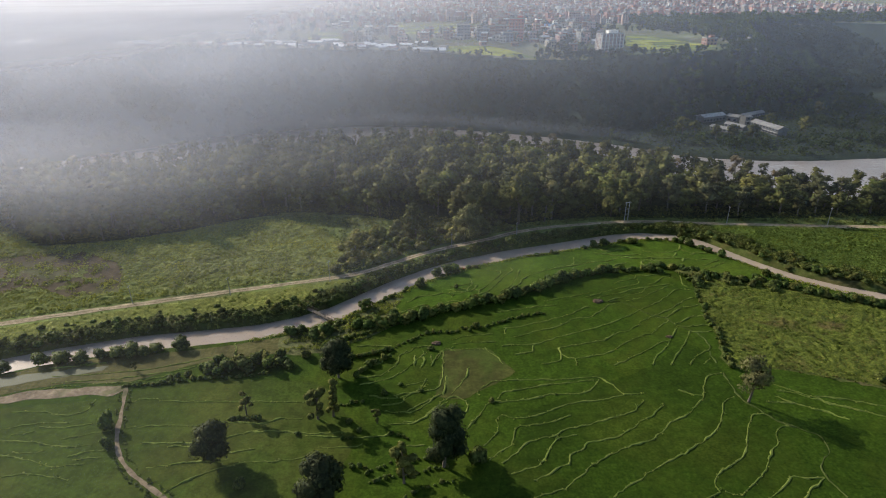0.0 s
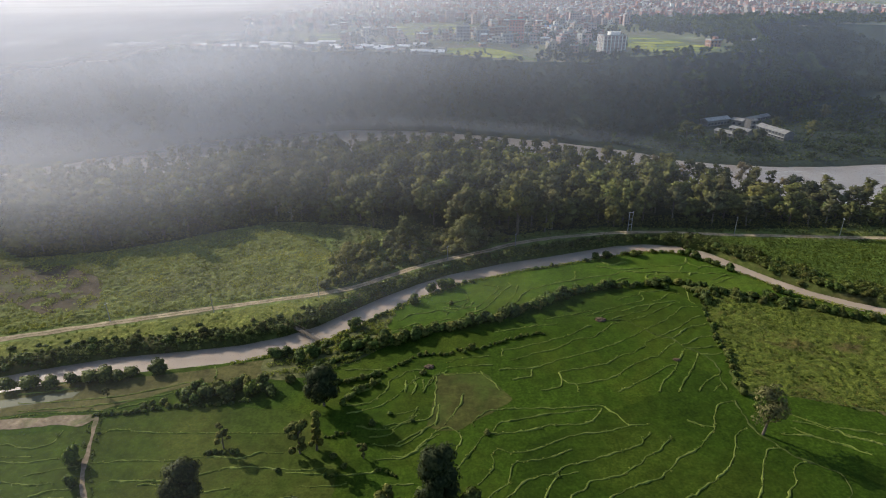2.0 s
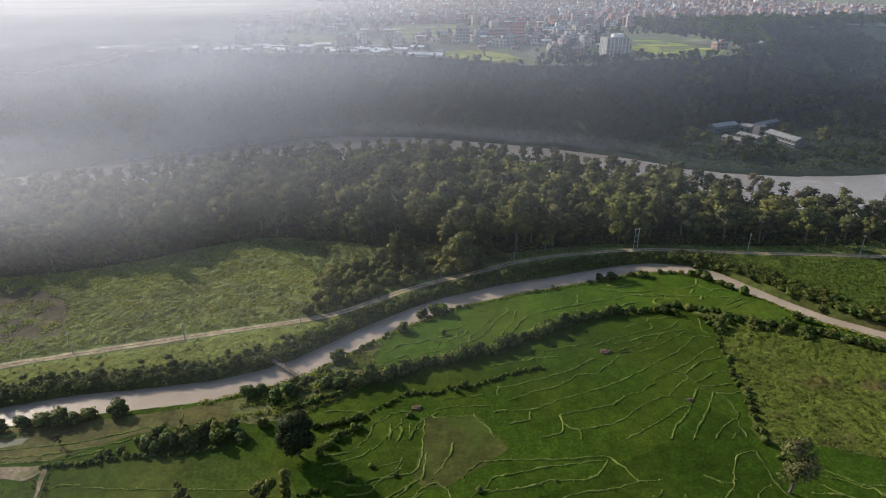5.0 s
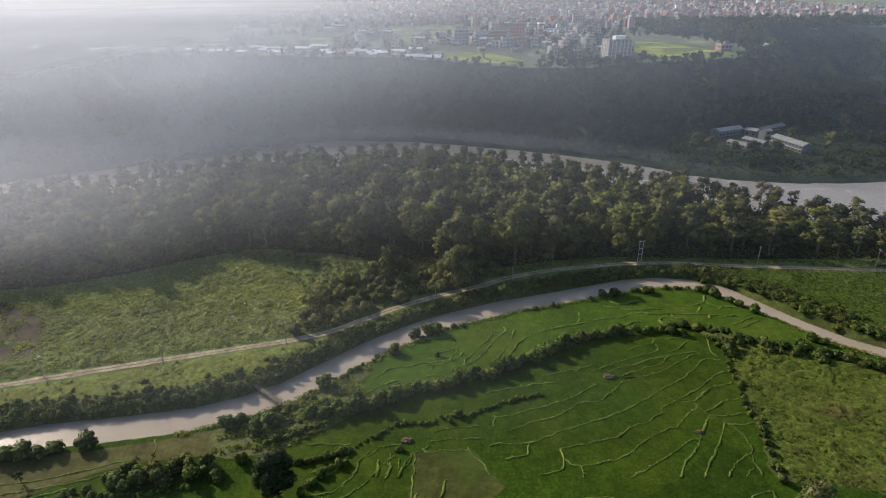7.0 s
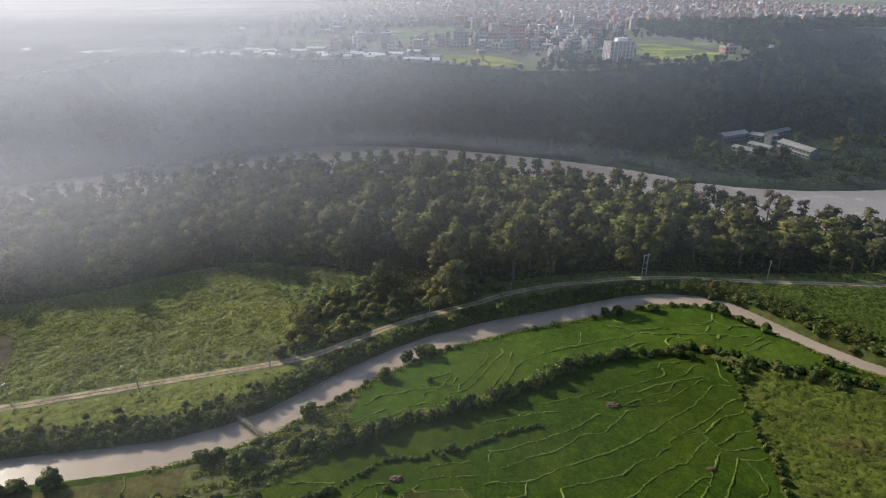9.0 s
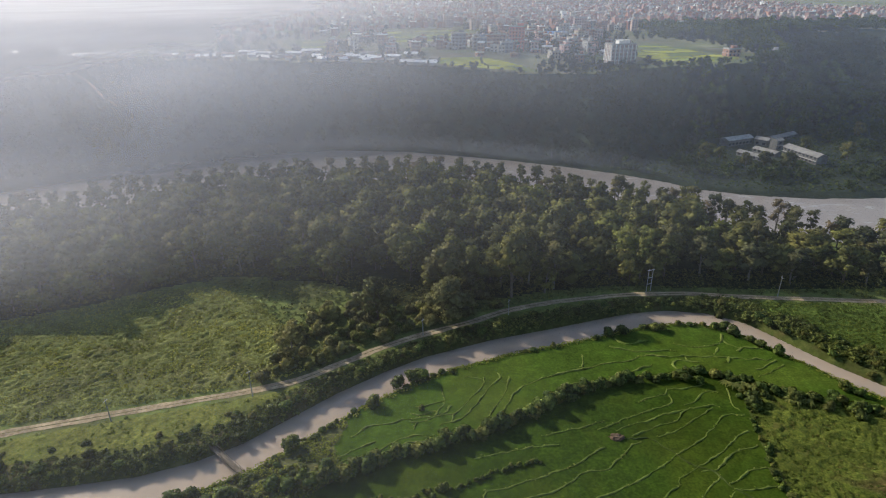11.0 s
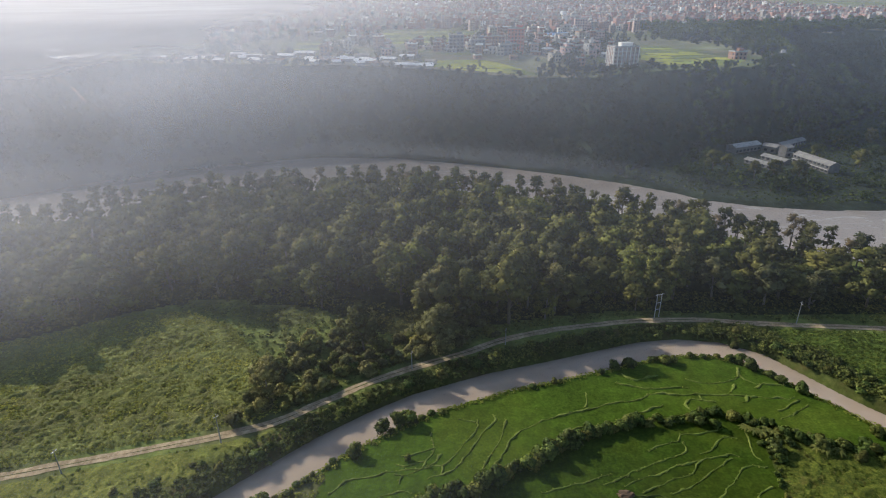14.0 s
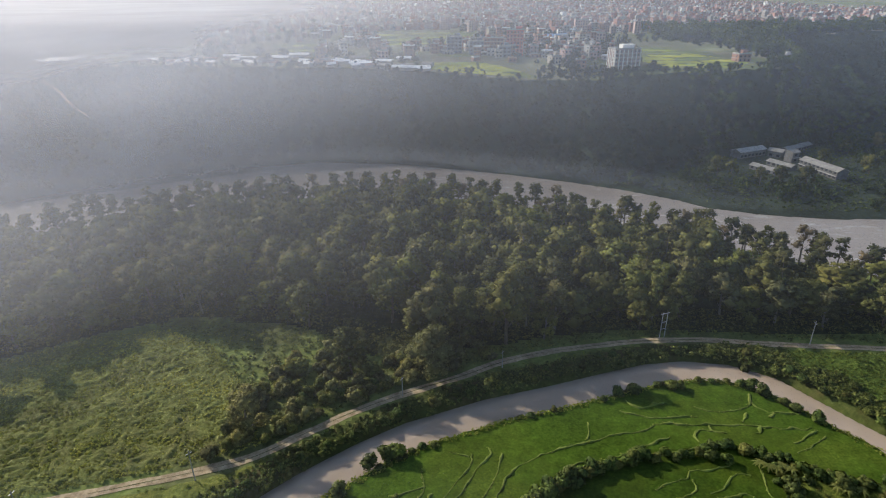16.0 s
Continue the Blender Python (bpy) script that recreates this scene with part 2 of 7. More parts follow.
MAT_SUNWEED = leaf_material("sunny_weeds", (0.11, 0.135, 0.022), (0.18, 0.2, 0.036), (0.25, 0.262, 0.058), 0.34, 0.05, 0.1, 0.8)
MAT_SCRUBWEED = leaf_material("scrub_weeds", (0.058, 0.078, 0.012), (0.092, 0.115, 0.02), (0.138, 0.158, 0.032), 0.3, 0.05, 0.1, 0.8)
MAT_DRYWEED = leaf_material("dry_weeds", (0.095, 0.09, 0.024), (0.14, 0.128, 0.036), (0.19, 0.172, 0.056), 0.3, 0.05, 0.1, 0.8)
MAT_BARK = plain_material("bark", (0.12, 0.095, 0.07), 0.9, 1.2, 0.4)
MAT_PALE_BARK = plain_material("pale_bark", (0.17, 0.15, 0.12), 0.9, 1.0, 0.3)
MAT_CONCRETE = plain_material("concrete", (0.29, 0.285, 0.275), 0.85, 0.5, 0.2)
MAT_STEEL = plain_material("galvanised_steel", (0.5, 0.5, 0.5), 0.5, 1.5, 0.15, 0.6)
MAT_TIN = plain_material("tin_roofing", (0.8, 0.81, 0.82), 0.45, 0.25, 0.2, 0.15)
MAT_GREY_TIN = plain_material("weathered_tin", (0.2, 0.195, 0.185), 0.85, 0.3, 0.35)
MAT_ROOF_TIN = plain_material("grey_roof_sheets", (0.3, 0.3, 0.29), 0.85, 0.3, 0.3)
MAT_RUSTY = plain_material("rusty_sheets", (0.3, 0.2, 0.16), 0.7, 0.3, 0.3)
MAT_BLUE_TIN = plain_material("blue_sheeting", (0.12, 0.26, 0.48), 0.5, 0.3, 0.2)
MAT_WHITEWASH = plain_material("whitewashed_wall", (0.38, 0.38, 0.37), 0.9, 0.3, 0.25)
MAT_STAINED = plain_material("stained_plaster", (0.105, 0.105, 0.105), 0.9, 0.4, 0.4)
MAT_CREAM = plain_material("cream_plaster", (0.34, 0.31, 0.265), 0.9, 0.3, 0.2)
MAT_BRICK = plain_material("brick_wall", (0.25, 0.14, 0.11), 0.92, 0.5, 0.25)
MAT_RED = plain_material("red_paint", (0.42, 0.1, 0.09), 0.85, 0.3, 0.15)
MAT_PINK = plain_material("pink_plaster", (0.4, 0.27, 0.26), 0.88, 0.3, 0.15)
MAT_BLUEWALL = plain_material("blue_plaster", (0.14, 0.165, 0.21), 0.88, 0.3, 0.15)
MAT_GLASS = plain_material("dark_window_glass", (0.04, 0.045, 0.055), 0.15, 0.4, 0.2)
MAT_BLOCK = plain_material("red_brown_plaster", (0.26, 0.17, 0.15), 0.9, 0.3, 0.2)
MAT_WHITE = plain_material("white_paint", (0.72, 0.7, 0.68), 0.8, 0.3, 0.1)
MAT_RUST = plain_material("red_earth_heap", (0.09, 0.055, 0.032), 0.95, 1.0, 0.3)


def town_wall_material():
    m = Nodes("town_walls")
    r = m.island_random()
    hue = m.ramp(r, (0.0, (0.27, 0.12, 0.095)), (0.25, (0.32, 0.17, 0.145)), (0.4, (0.2, 0.18, 0.175)), (0.52, (0.36, 0.33, 0.31)), (0.64, (0.17, 0.165, 0.17)), (0.82, (0.34, 0.175, 0.155)), (0.93, (0.42, 0.4, 0.37)), (1.0, (0.8, 0.79, 0.77)))
    m.set(Base_Color=m.mix(1.0, hue, m.ramp(m.noise(0.3, 4), (0.3, 0.8), (0.7, 1.15)), "MULTIPLY"), Roughness=0.9)
    return m.mat


def town_roof_material():
    m = Nodes("town_roofs")
    hue = m.ramp(m.island_random(), (0.0, (0.1, 0.1, 0.1)), (0.42, (0.2, 0.19, 0.18)), (0.66, (0.31, 0.29, 0.275)), (0.8, (0.29, 0.16, 0.125)), (0.92, (0.42, 0.42, 0.42)), (1.0, (0.85, 0.86, 0.87)))
    m.set(Base_Color=m.mix(1.0, hue, m.ramp(m.noise(0.4, 4), (0.3, 0.8), (0.7, 1.15)), "MULTIPLY"), Roughness=0.8)
    return m.mat


def water_material(name, colour, scale, height, rough, foam=None):
    m = Nodes(name)
    tone = m.ramp(m.noise(0.06, 4), (0.3, tuple(c * 0.88 for c in colour)), (0.7, tuple(c * 1.1 for c in colour)))
    if foam:
        streak = m.ramp(m.noise(foam, 6, 0.7, (0.5, 1.8, 1.0, 15), 1.2), (0.56, 0.0), (0.68, 1.0))
        tone = m.mix(streak, tone, (0.44, 0.42, 0.4))
    m.set(Base_Color=tone, Roughness=rough)
    m.bsdf.inputs["IOR"].default_value = 1.33
    m.bump(m.noise(scale, 5, 0.6), 0.5, height)
    return m.mat


MAT_CANAL = water_material("silty_canal_water", (0.33, 0.262, 0.2), 0.5, 0.1, 0.27)
cloudy = MAT_CANAL.node_tree.nodes["Principled BSDF"]
cloudy.subsurface_method = "BURLEY"
cloudy.inputs["Subsurface Weight"].default_value, cloudy.inputs["Subsurface Scale"].default_value = 0.75, 1.6
cloudy.inputs["Subsurface Radius"].default_value = (1.2, 1.0, 0.85)
cloudy.inputs["Specular IOR Level"].default_value = 0.5
MAT_RIVER = water_material("silty_river_water", (0.25, 0.215, 0.185), 0.35, 0.22, 0.28, 0.11)
MAT_RIVER.node_tree.nodes["Principled BSDF"].inputs["Specular IOR Level"].default_value = 0.5
MAT_POND = water_material("shallow_field_water", (0.085, 0.088, 0.05), 1.2, 0.03, 0.6)
MAT_POND.node_tree.nodes["Principled BSDF"].inputs["Specular IOR Level"].default_value = 0.15
MAT_TOWN_WALL, MAT_TOWN_ROOF = town_wall_material(), town_roof_material()


def haze_material(name, lateral, distant, cap):
    """Haze painted on a see-through sheet: denser with distance and towards the sun, uneven in long streaks."""
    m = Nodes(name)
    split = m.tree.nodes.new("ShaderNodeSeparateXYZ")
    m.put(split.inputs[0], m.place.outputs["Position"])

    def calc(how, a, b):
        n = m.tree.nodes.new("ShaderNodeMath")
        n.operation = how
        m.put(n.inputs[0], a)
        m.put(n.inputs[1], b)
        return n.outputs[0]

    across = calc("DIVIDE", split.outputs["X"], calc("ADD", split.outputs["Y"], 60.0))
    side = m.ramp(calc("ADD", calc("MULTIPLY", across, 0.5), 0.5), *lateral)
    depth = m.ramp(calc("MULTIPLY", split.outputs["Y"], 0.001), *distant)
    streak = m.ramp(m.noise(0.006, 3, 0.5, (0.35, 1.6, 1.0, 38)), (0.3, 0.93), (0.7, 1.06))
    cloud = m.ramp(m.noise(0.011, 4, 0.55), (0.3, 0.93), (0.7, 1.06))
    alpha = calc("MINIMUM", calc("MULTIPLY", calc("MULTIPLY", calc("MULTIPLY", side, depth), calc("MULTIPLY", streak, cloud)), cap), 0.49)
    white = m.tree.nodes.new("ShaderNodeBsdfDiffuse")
    # Tint of scattered light put into the colour: neutral sunward, bluish to the right.
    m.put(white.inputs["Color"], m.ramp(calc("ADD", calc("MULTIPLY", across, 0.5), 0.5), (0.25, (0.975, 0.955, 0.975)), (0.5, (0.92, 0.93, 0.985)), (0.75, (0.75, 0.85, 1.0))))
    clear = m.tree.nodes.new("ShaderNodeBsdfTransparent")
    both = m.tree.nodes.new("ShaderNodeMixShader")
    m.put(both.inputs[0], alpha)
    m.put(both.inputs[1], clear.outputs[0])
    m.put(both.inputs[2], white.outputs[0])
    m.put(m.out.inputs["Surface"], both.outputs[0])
    return m.mat


# Sheet cover set by bearing and distance, in place of haze in the air.
MAT_HAZE = haze_material("thin_haze", ((0.05, 0.95), (0.2, 0.88), (0.35, 0.67), (0.44, 0.42), (0.52, 0.235), (0.7, 0.115), (0.9, 0.11)),
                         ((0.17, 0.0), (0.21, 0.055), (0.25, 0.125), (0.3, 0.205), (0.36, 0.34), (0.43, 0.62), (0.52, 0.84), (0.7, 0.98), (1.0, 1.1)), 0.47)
MAT_RIVER_MIST = haze_material("river_mist", ((0.2, 0.9), (0.45, 1.0), (0.56, 0.8), (0.64, 0.4), (0.72, 0.0)), ((0.2, 1.0), (0.5, 1.0)), 0.06)
MAT_LOW_HAZE = haze_material("low_haze", ((0.2, 1.0), (0.4, 1.0), (0.5, 0.72), (0.62, 0.0)), ((0.1, 0.0), (0.112, 1.0), (0.135, 1.0), (0.158, 0.0)), 0.024)
MAT_NEAR_HAZE = haze_material("near_haze", ((0.1, 1.0), (0.3, 0.85), (0.38, 0.4), (0.44, 0.0)), ((0.035, 0.0), (0.06, 1.0), (0.09, 0.9), (0.112, 0.0)), 0.016)
MAT_GULLY_HAZE = haze_material("gully_haze", ((0.2, 0.8), (0.3, 1.0), (0.37, 0.6), (0.45, 0.0)), ((0.4, 1.0), (0.46, 1.0), (0.56, 0.5)), 0.15)
MAT_WEST_HAZE = haze_material("west_haze", ((0.1, 1.0), (0.22, 0.9), (0.3, 0.4), (0.37, 0.0)), ((0.18, 0.0), (0.23, 0.8), (0.3, 1.0), (0.345, 0.8), (0.385, 0.0)), 0.24)

# ---- building helpers ----
rng = np.random.default_rng(7)


def mesh_of(name, verts, faces, mats=(), slots=None, smooth=False, normals=None):
    me = bpy.data.meshes.new(name)
    me.from_pydata(np.asarray(verts).tolist(), [], faces if isinstance(faces, list) else faces.tolist())
    for m in mats:
        me.materials.append(m)
    if slots is not None:
        me.polygons.foreach_set("material_index", np.asarray(slots, dtype=np.int32))
    if smooth:
        me.polygons.foreach_set("use_smooth", np.ones(len(me.polygons), dtype=bool))
    me.update()
    if normals is not None:
        me.polygons.foreach_set("use_smooth", np.ones(len(me.polygons), dtype=bool))
        me.normals_split_custom_set_from_vertices(np.asarray(normals).tolist())
    return me


def part(name, me, parent=None, label=""):
    """Links a mesh as one object under a thing or a part."""
    ob = new(name, me)
    ob.parent = parent
    return tagged(ob, label)


def boxes(items):
    """Verts and faces of boxes (cx, cy, z0, sx, sy, sz, turn)."""
    vs, fs = [], []
    for cx, cy, z0, sx, sy, sz, turn in items:
        c, s, n = math.cos(turn), math.sin(turn), len(vs)
        for z in (z0, z0 + sz):
            for x, y in ((-sx / 2, -sy / 2), (sx / 2, -sy / 2), (sx / 2, sy / 2), (-sx / 2, sy / 2)):
                vs.append((cx + x * c - y * s, cy + x * s + y * c, z))
        fs += [[n + i for i in q] for q in ((3, 2, 1, 0), (4, 5, 6, 7), (0, 1, 5, 4), (1, 2, 6, 5), (2, 3, 7, 6), (3, 0, 4, 7))]
    return vs, fs


def smooth_line(points, step):
    """Catmull-Rom through the points, resampled at about step metres."""
    p = np.array(points, float)
    p = np.vstack([2 * p[0] - p[1], p, 2 * p[-1] - p[-2]])
    out = []
    for a, b, c, d in zip(p, p[1:], p[2:], p[3:]):
        n = max(1, int(np.linalg.norm(c - b) / step))
        t = np.arange(n)[:, None] / n
        out.append(0.5 * (2 * b + (c - a) * t + (2 * a - 5 * b + 4 * c - d) * t ** 2 + (3 * b - a - 3 * c + d) * t ** 3))
    return np.vstack(out + [p[-2:-1]])


def line_distance(x, y, line):
    """Distance from each (x, y) to a polyline."""
    best = np.full(np.shape(x), 1e9)
    for (ax, ay), (bx, by) in zip(line, line[1:]):
        dx, dy = bx - ax, by - ay
        t = np.clip(((x - ax) * dx + (y - ay) * dy) / (dx * dx + dy * dy), 0, 1)
        best = np.minimum(best, np.hypot(x - ax - t * dx, y - ay - t * dy))
    return best


def inside(x, y, poly):
    hit = np.zeros(np.shape(x), bool)
    for (ax, ay), (bx, by) in zip(poly, poly[1:] + poly[:1]):
        if ay != by:
            hit ^= ((ay > y) != (by > y)) & (x < (bx - ax) * (y - ay) / (by - ay) + ax)
    return hit


def ease(a, b, v):
    t = np.clip((v - a) / (b - a), 0, 1)
    return t * t * (3 - 2 * t)


def wave(x, y, size, seed=0.0):
    """A cheap smooth unevenness between -1 and 1."""
    k = 2 * math.pi / size
    return (np.sin(k * x + 1.3 * seed + 1.1 * np.sin(k * 0.63 * y + seed)) + np.sin(k * 0.83 * y + 2.1 * seed + 1.2 * np.sin(k * 0.71 * x))) / 2


# ---- lie of the land ----
CANAL = [(-190, 112), (-150, 133), (-130, 143.5), (-116, 149), (-96, 155), (-78, 157.8), (-60, 161.2), (-47, 166.3), (-36.5, 173), (-27, 182.3), (-16, 193), (-4, 202.5), (7, 209.7),
         (28, 219), (47, 225), (63.5, 230.8), (77, 235.2), (88, 236.6), (99.5, 234.8), (109, 229), (117.5, 218), (125, 207), (133.5, 196.5), (144.5, 188), (157.5, 181), (180, 172), (230, 155)]
ROAD = [(-230, 130), (-190, 147), (-145, 164.5), (-121, 172.3), (-96, 180), (-78, 185.3), (-57, 191.3), (-39.5, 196.7), (-30, 200.6), (-21, 207.5), (-7.5, 217.3), (8, 226), (21.5, 232.5),
        (32, 238.6), (45, 243.6), (62, 247.2), (76, 249.7), (97, 250.3), (118, 247.8), (137, 246), (157, 244.5), (180, 242.5), (240, 240)]
canal_line, road_line = smooth_line(CANAL, 2.5), smooth_line(ROAD, 2.0)
RIVER_X = (-900, -420, -330, -270, -232, -201, -178, -123, -73, -18, 20, 55, 88, 119, 145, 155, 180, 206, 240, 292, 420, 900)
RIVER_FAR = (60, 280, 335, 372, 402, 428, 449, 470, 482, 478, 465, 451, 436, 419, 400, 388, 377, 371, 369, 375, 390, 420)
RIVER_NEAR_X = (-900, -420, -300, -211, -169, -126, -100, -43, 19, 60, 97, 118, 139, 160, 190, 230, 300, 420, 900)
RIVER_NEAR = (10, 220, 300, 345, 358, 384, 394, 406, 402, 380, 362, 346, 332, 316, 296, 282, 272, 264, 250)
FOOT_X = (-900, -420, -232, -73, 55, 119, 150, 200, 240, 280, 320, 400, 600, 900, 2000)
FOOT = (80, 300, 406, 487, 456, 426, 446, 482, 500, 506, 540, 610, 690, 750, 780)
RIM_X = (-900, -500, -349, -243, -156, -66, 21, 85, 129, 172, 213, 239, 286, 305, 335, 390, 460, 600, 900, 2000)
RIM = (700, 605, 585, 568, 568, 561, 562, 550, 552, 555, 552, 546, 556, 590, 680, 800, 870, 920, 960, 980)
FOREST = [(-420, 120), (-260, 250), (-207, 257), (-172, 228), (-142, 233), (-114, 245), (-98, 256), (-77, 265), (-57, 264), (-45, 263), (-31, 259), (-17, 251), (-7.6, 243), (7.4, 243), (32.5, 248), (47.9, 253), (77, 257), (119, 254), (176, 254), (330, 262),
          (330, 264), (240, 271), (184, 277), (167, 290), (153, 306), (137, 320), (116, 333), (95, 349), (70, 357), (19, 388), (-43, 393), (-100, 381), (-126, 371), (-153, 352), (-175, 341), (-211, 336), (-300, 293), (-420, 205)]
TOP_X = (-500, -200, -66, 21, 85, 129, 172, 239, 300)
TOP = (50, 49, 47, 42, 38, 38, 41, 46, 46)


def land(x, y):
    """Height of the ground at plan position x, y."""
    x, y = np.asarray(x, float), np.asarray(y, float)
    near, far = np.interp(x, RIVER_NEAR_X, RIVER_NEAR), np.interp(x, RIVER_X, RIVER_FAR)
    foot, rim = np.interp(x, FOOT_X, FOOT), np.interp(x, RIM_X, RIM)
    z = -2.5 * ease(275, 360, y)
    z = z + 0.5 * wave(x, y, 37, 2) * ease(262, 290, y)
    in_river = np.minimum(y - near, far - y)
    top = np.interp(x, TOP_X, TOP)
    top = top + (46.0 - top) * ease(10, 90, y - rim) + 0.6 * wave(x, y, 160, 1) * ease(40, 200, y - rim)
    t = (y - foot) / (rim - foot)
    slope = -4 + (top + 4) * np.clip(0.85 * np.clip(t, 0, 1) + 0.15 * ease(0, 1, t), 0, 1)
    on_slope = ease(0.02, 0.3, t) * (1 - ease(0.75, 1.0, t))
    slope = slope + on_slope * (4.5 * wave(x * 1.0, y * 0.35, 70, 3) + 2.2 * wave(x, y * 0.5, 27, 5))
    spur = np.exp(-(line_distance(x, y, [(-330, 580), (-280, 518), (-240, 476), (-208, 448)]) / 24) ** 2)
    slope = slope + 17 * spur * on_slope
    z = np.where(y > far, slope, z)
    z = z + (-7.6 - z) * ease(-5, 4, in_river)
    d = line_distance(x, y, CANAL)
    d = d + 2.3 * ease(108, 125, x) * (y > np.interp(x, [p[0] for p in CANAL], [p[1] for p in CANAL]))
    z = np.where(d < 12, -3.0 + 3.0 * ease(4.0, 7.0, d) + np.where(z < -0.5, z, 0), z)
    return z


def axis(parts):
    out = []
    for a, b, s in parts:
        out += list(np.arange(a, b, s))
    return np.array(out)


def grow(start, stop, step, rate=1.12):
    out, v = [], start
    while v < stop:
        out.append(v)
        step *= rate
        v += step
    return np.array(out + [stop])


def build_ground():
    xs = np.concatenate([-grow(330, 4800, 4)[::-1], axis([(-326, -170, 4), (-170, 200, 1.4), (200, 326, 4)]), grow(330, 4800, 4)])
    ys = np.concatenate([-grow(0, 900, 10)[::-1], axis([(8, 80, 8), (80, 262, 1.4), (262, 640, 4)]), grow(640, 4850, 5)])
    gx, gy = np.meshgrid(xs, ys)
    gz = land(gx, gy)
    verts = np.stack([gx, gy, gz], -1).reshape(-1, 3)
    w, h = len(xs), len(ys)
    i = (np.arange(h - 1)[:, None] * w + np.arange(w - 1)).ravel()
    faces = np.stack([i, i + 1, i + w + 1, i + w], -1)
    cx, cy = verts[faces].mean(1)[:, 0], verts[faces].mean(1)[:, 1]
    cz = verts[faces].mean(1)[:, 2]
    foot, rim = np.interp(cx, FOOT_X, FOOT), np.interp(cx, RIM_X, RIM)
    slots = np.zeros(len(faces), int)
    far = np.interp(cx, RIVER_X, RIVER_FAR)
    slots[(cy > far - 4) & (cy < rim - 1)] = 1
    slots[cy >= rim - 1] = 3
    north = cy > np.interp(cx, [p[0] for p in CANAL], [p[1] for p in CANAL])
    bank = line_distance(cx, cy, CANAL)
    slots[north & (bank < 12) & (cy < 256) & (line_distance(cx, cy, ROAD) > 2.2)] = 2
    slots[(cz < -1.2) & (cy < 262)] = 2
    slots[inside(cx, cy, FOREST) & (line_distance(cx, cy, ROAD) > 4)] = 4
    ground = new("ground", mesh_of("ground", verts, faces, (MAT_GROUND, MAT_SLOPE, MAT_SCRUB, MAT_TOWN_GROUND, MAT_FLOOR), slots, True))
    tagged(ground, "grassy valley floor rising by a wooded slope to a plateau", "ground", kind="structure")


build_ground()


def ribbon(line, half, z, wobble=0.0, seed=0):
    """Flat strip along a line of plan points; z may be a number or a function of the plan."""
    r = np.random.default_rng(seed)
    p = np.asarray(line, float)
    t = np.gradient(p, axis=0)
    n = np.stack([-t[:, 1], t[:, 0]], 1) / np.linalg.norm(t, axis=1)[:, None]
    w = r.uniform(-wobble, wobble, (2, len(p)))
    w = (w + np.roll(w, 1, 1) + np.roll(w, -1, 1)) / 2
    left, right = p + n * (half + w[0])[:, None], p - n * (half + w[1])[:, None]
    verts = np.concatenate([left, right])
    zz = z(verts[:, 0], verts[:, 1]) if callable(z) else np.full(len(verts), z)
    i = np.arange(len(p) - 1)
    return np.column_stack([verts, zz]), np.stack([i + len(p), i + len(p) + 1, i + 1, i], 1)


def flat_patch(name, outline, z, mat, label, category, jitter=0.6, step=2.0, seed=0, kind="structure"):
    """A ground patch with an uneven outline."""
    r = np.random.default_rng(seed)
    line = smooth_line(list(outline) + [outline[0]], step)[:-1] + 0
    line += r.uniform(-jitter, jitter, line.shape)
    bm = bmesh.new()
    ring = [bm.verts.new((x, y, z)) for x, y in line]
    edges = [bm.edges.new((a, b)) for a, b in zip(ring, ring[1:] + ring[:1])]
    bmesh.ops.triangle_fill(bm, use_beauty=True, edges=edges, normal=(0, 0, 1))
    me = bpy.data.meshes.new(name)
    bm.to_mesh(me)
    bm.free()
    me.materials.append(mat)
    return tagged(new(name, me), label, category, kind=kind)


def canal_side(offset):
    p = np.asarray(canal_line)
    t = np.gradient(p, axis=0)
    n = np.stack([-t[:, 1], t[:, 0]], 1) / np.linalg.norm(t, axis=1)[:, None]
    return p + n * offset


# water
v, f = ribbon(canal_line, 5.6, -2.0)
tagged(new("canal_water", mesh_of("canal_water", v, f, (MAT_CANAL,))), "pale brown silty water in a winding irrigation canal", "water", kind="structure")


def build_river():
    xs = np.concatenate([-grow(330, 900, 20)[::-1], np.arange(-325, 330, 5), grow(330, 900, 20)])
    near, far = np.interp(xs, RIVER_NEAR_X, RIVER_NEAR) - 8, np.interp(xs, RIVER_X, RIVER_FAR) + 8
    rows = [near + (far - near) * k / 6 for k in range(7)]
    verts = np.concatenate([np.column_stack([xs, r, np.full(len(xs), -6.0)]) for r in rows])
    w = len(xs)
    i = (np.arange(6)[:, None] * w + np.arange(w - 1)).ravel()
    tagged(new("river_water", mesh_of("river_water", verts, np.stack([i, i + 1, i + w + 1, i + w], 1), (MAT_RIVER,))), "wide grey-brown river with foam streaks below the wooded slope", "water", kind="structure")


build_river()

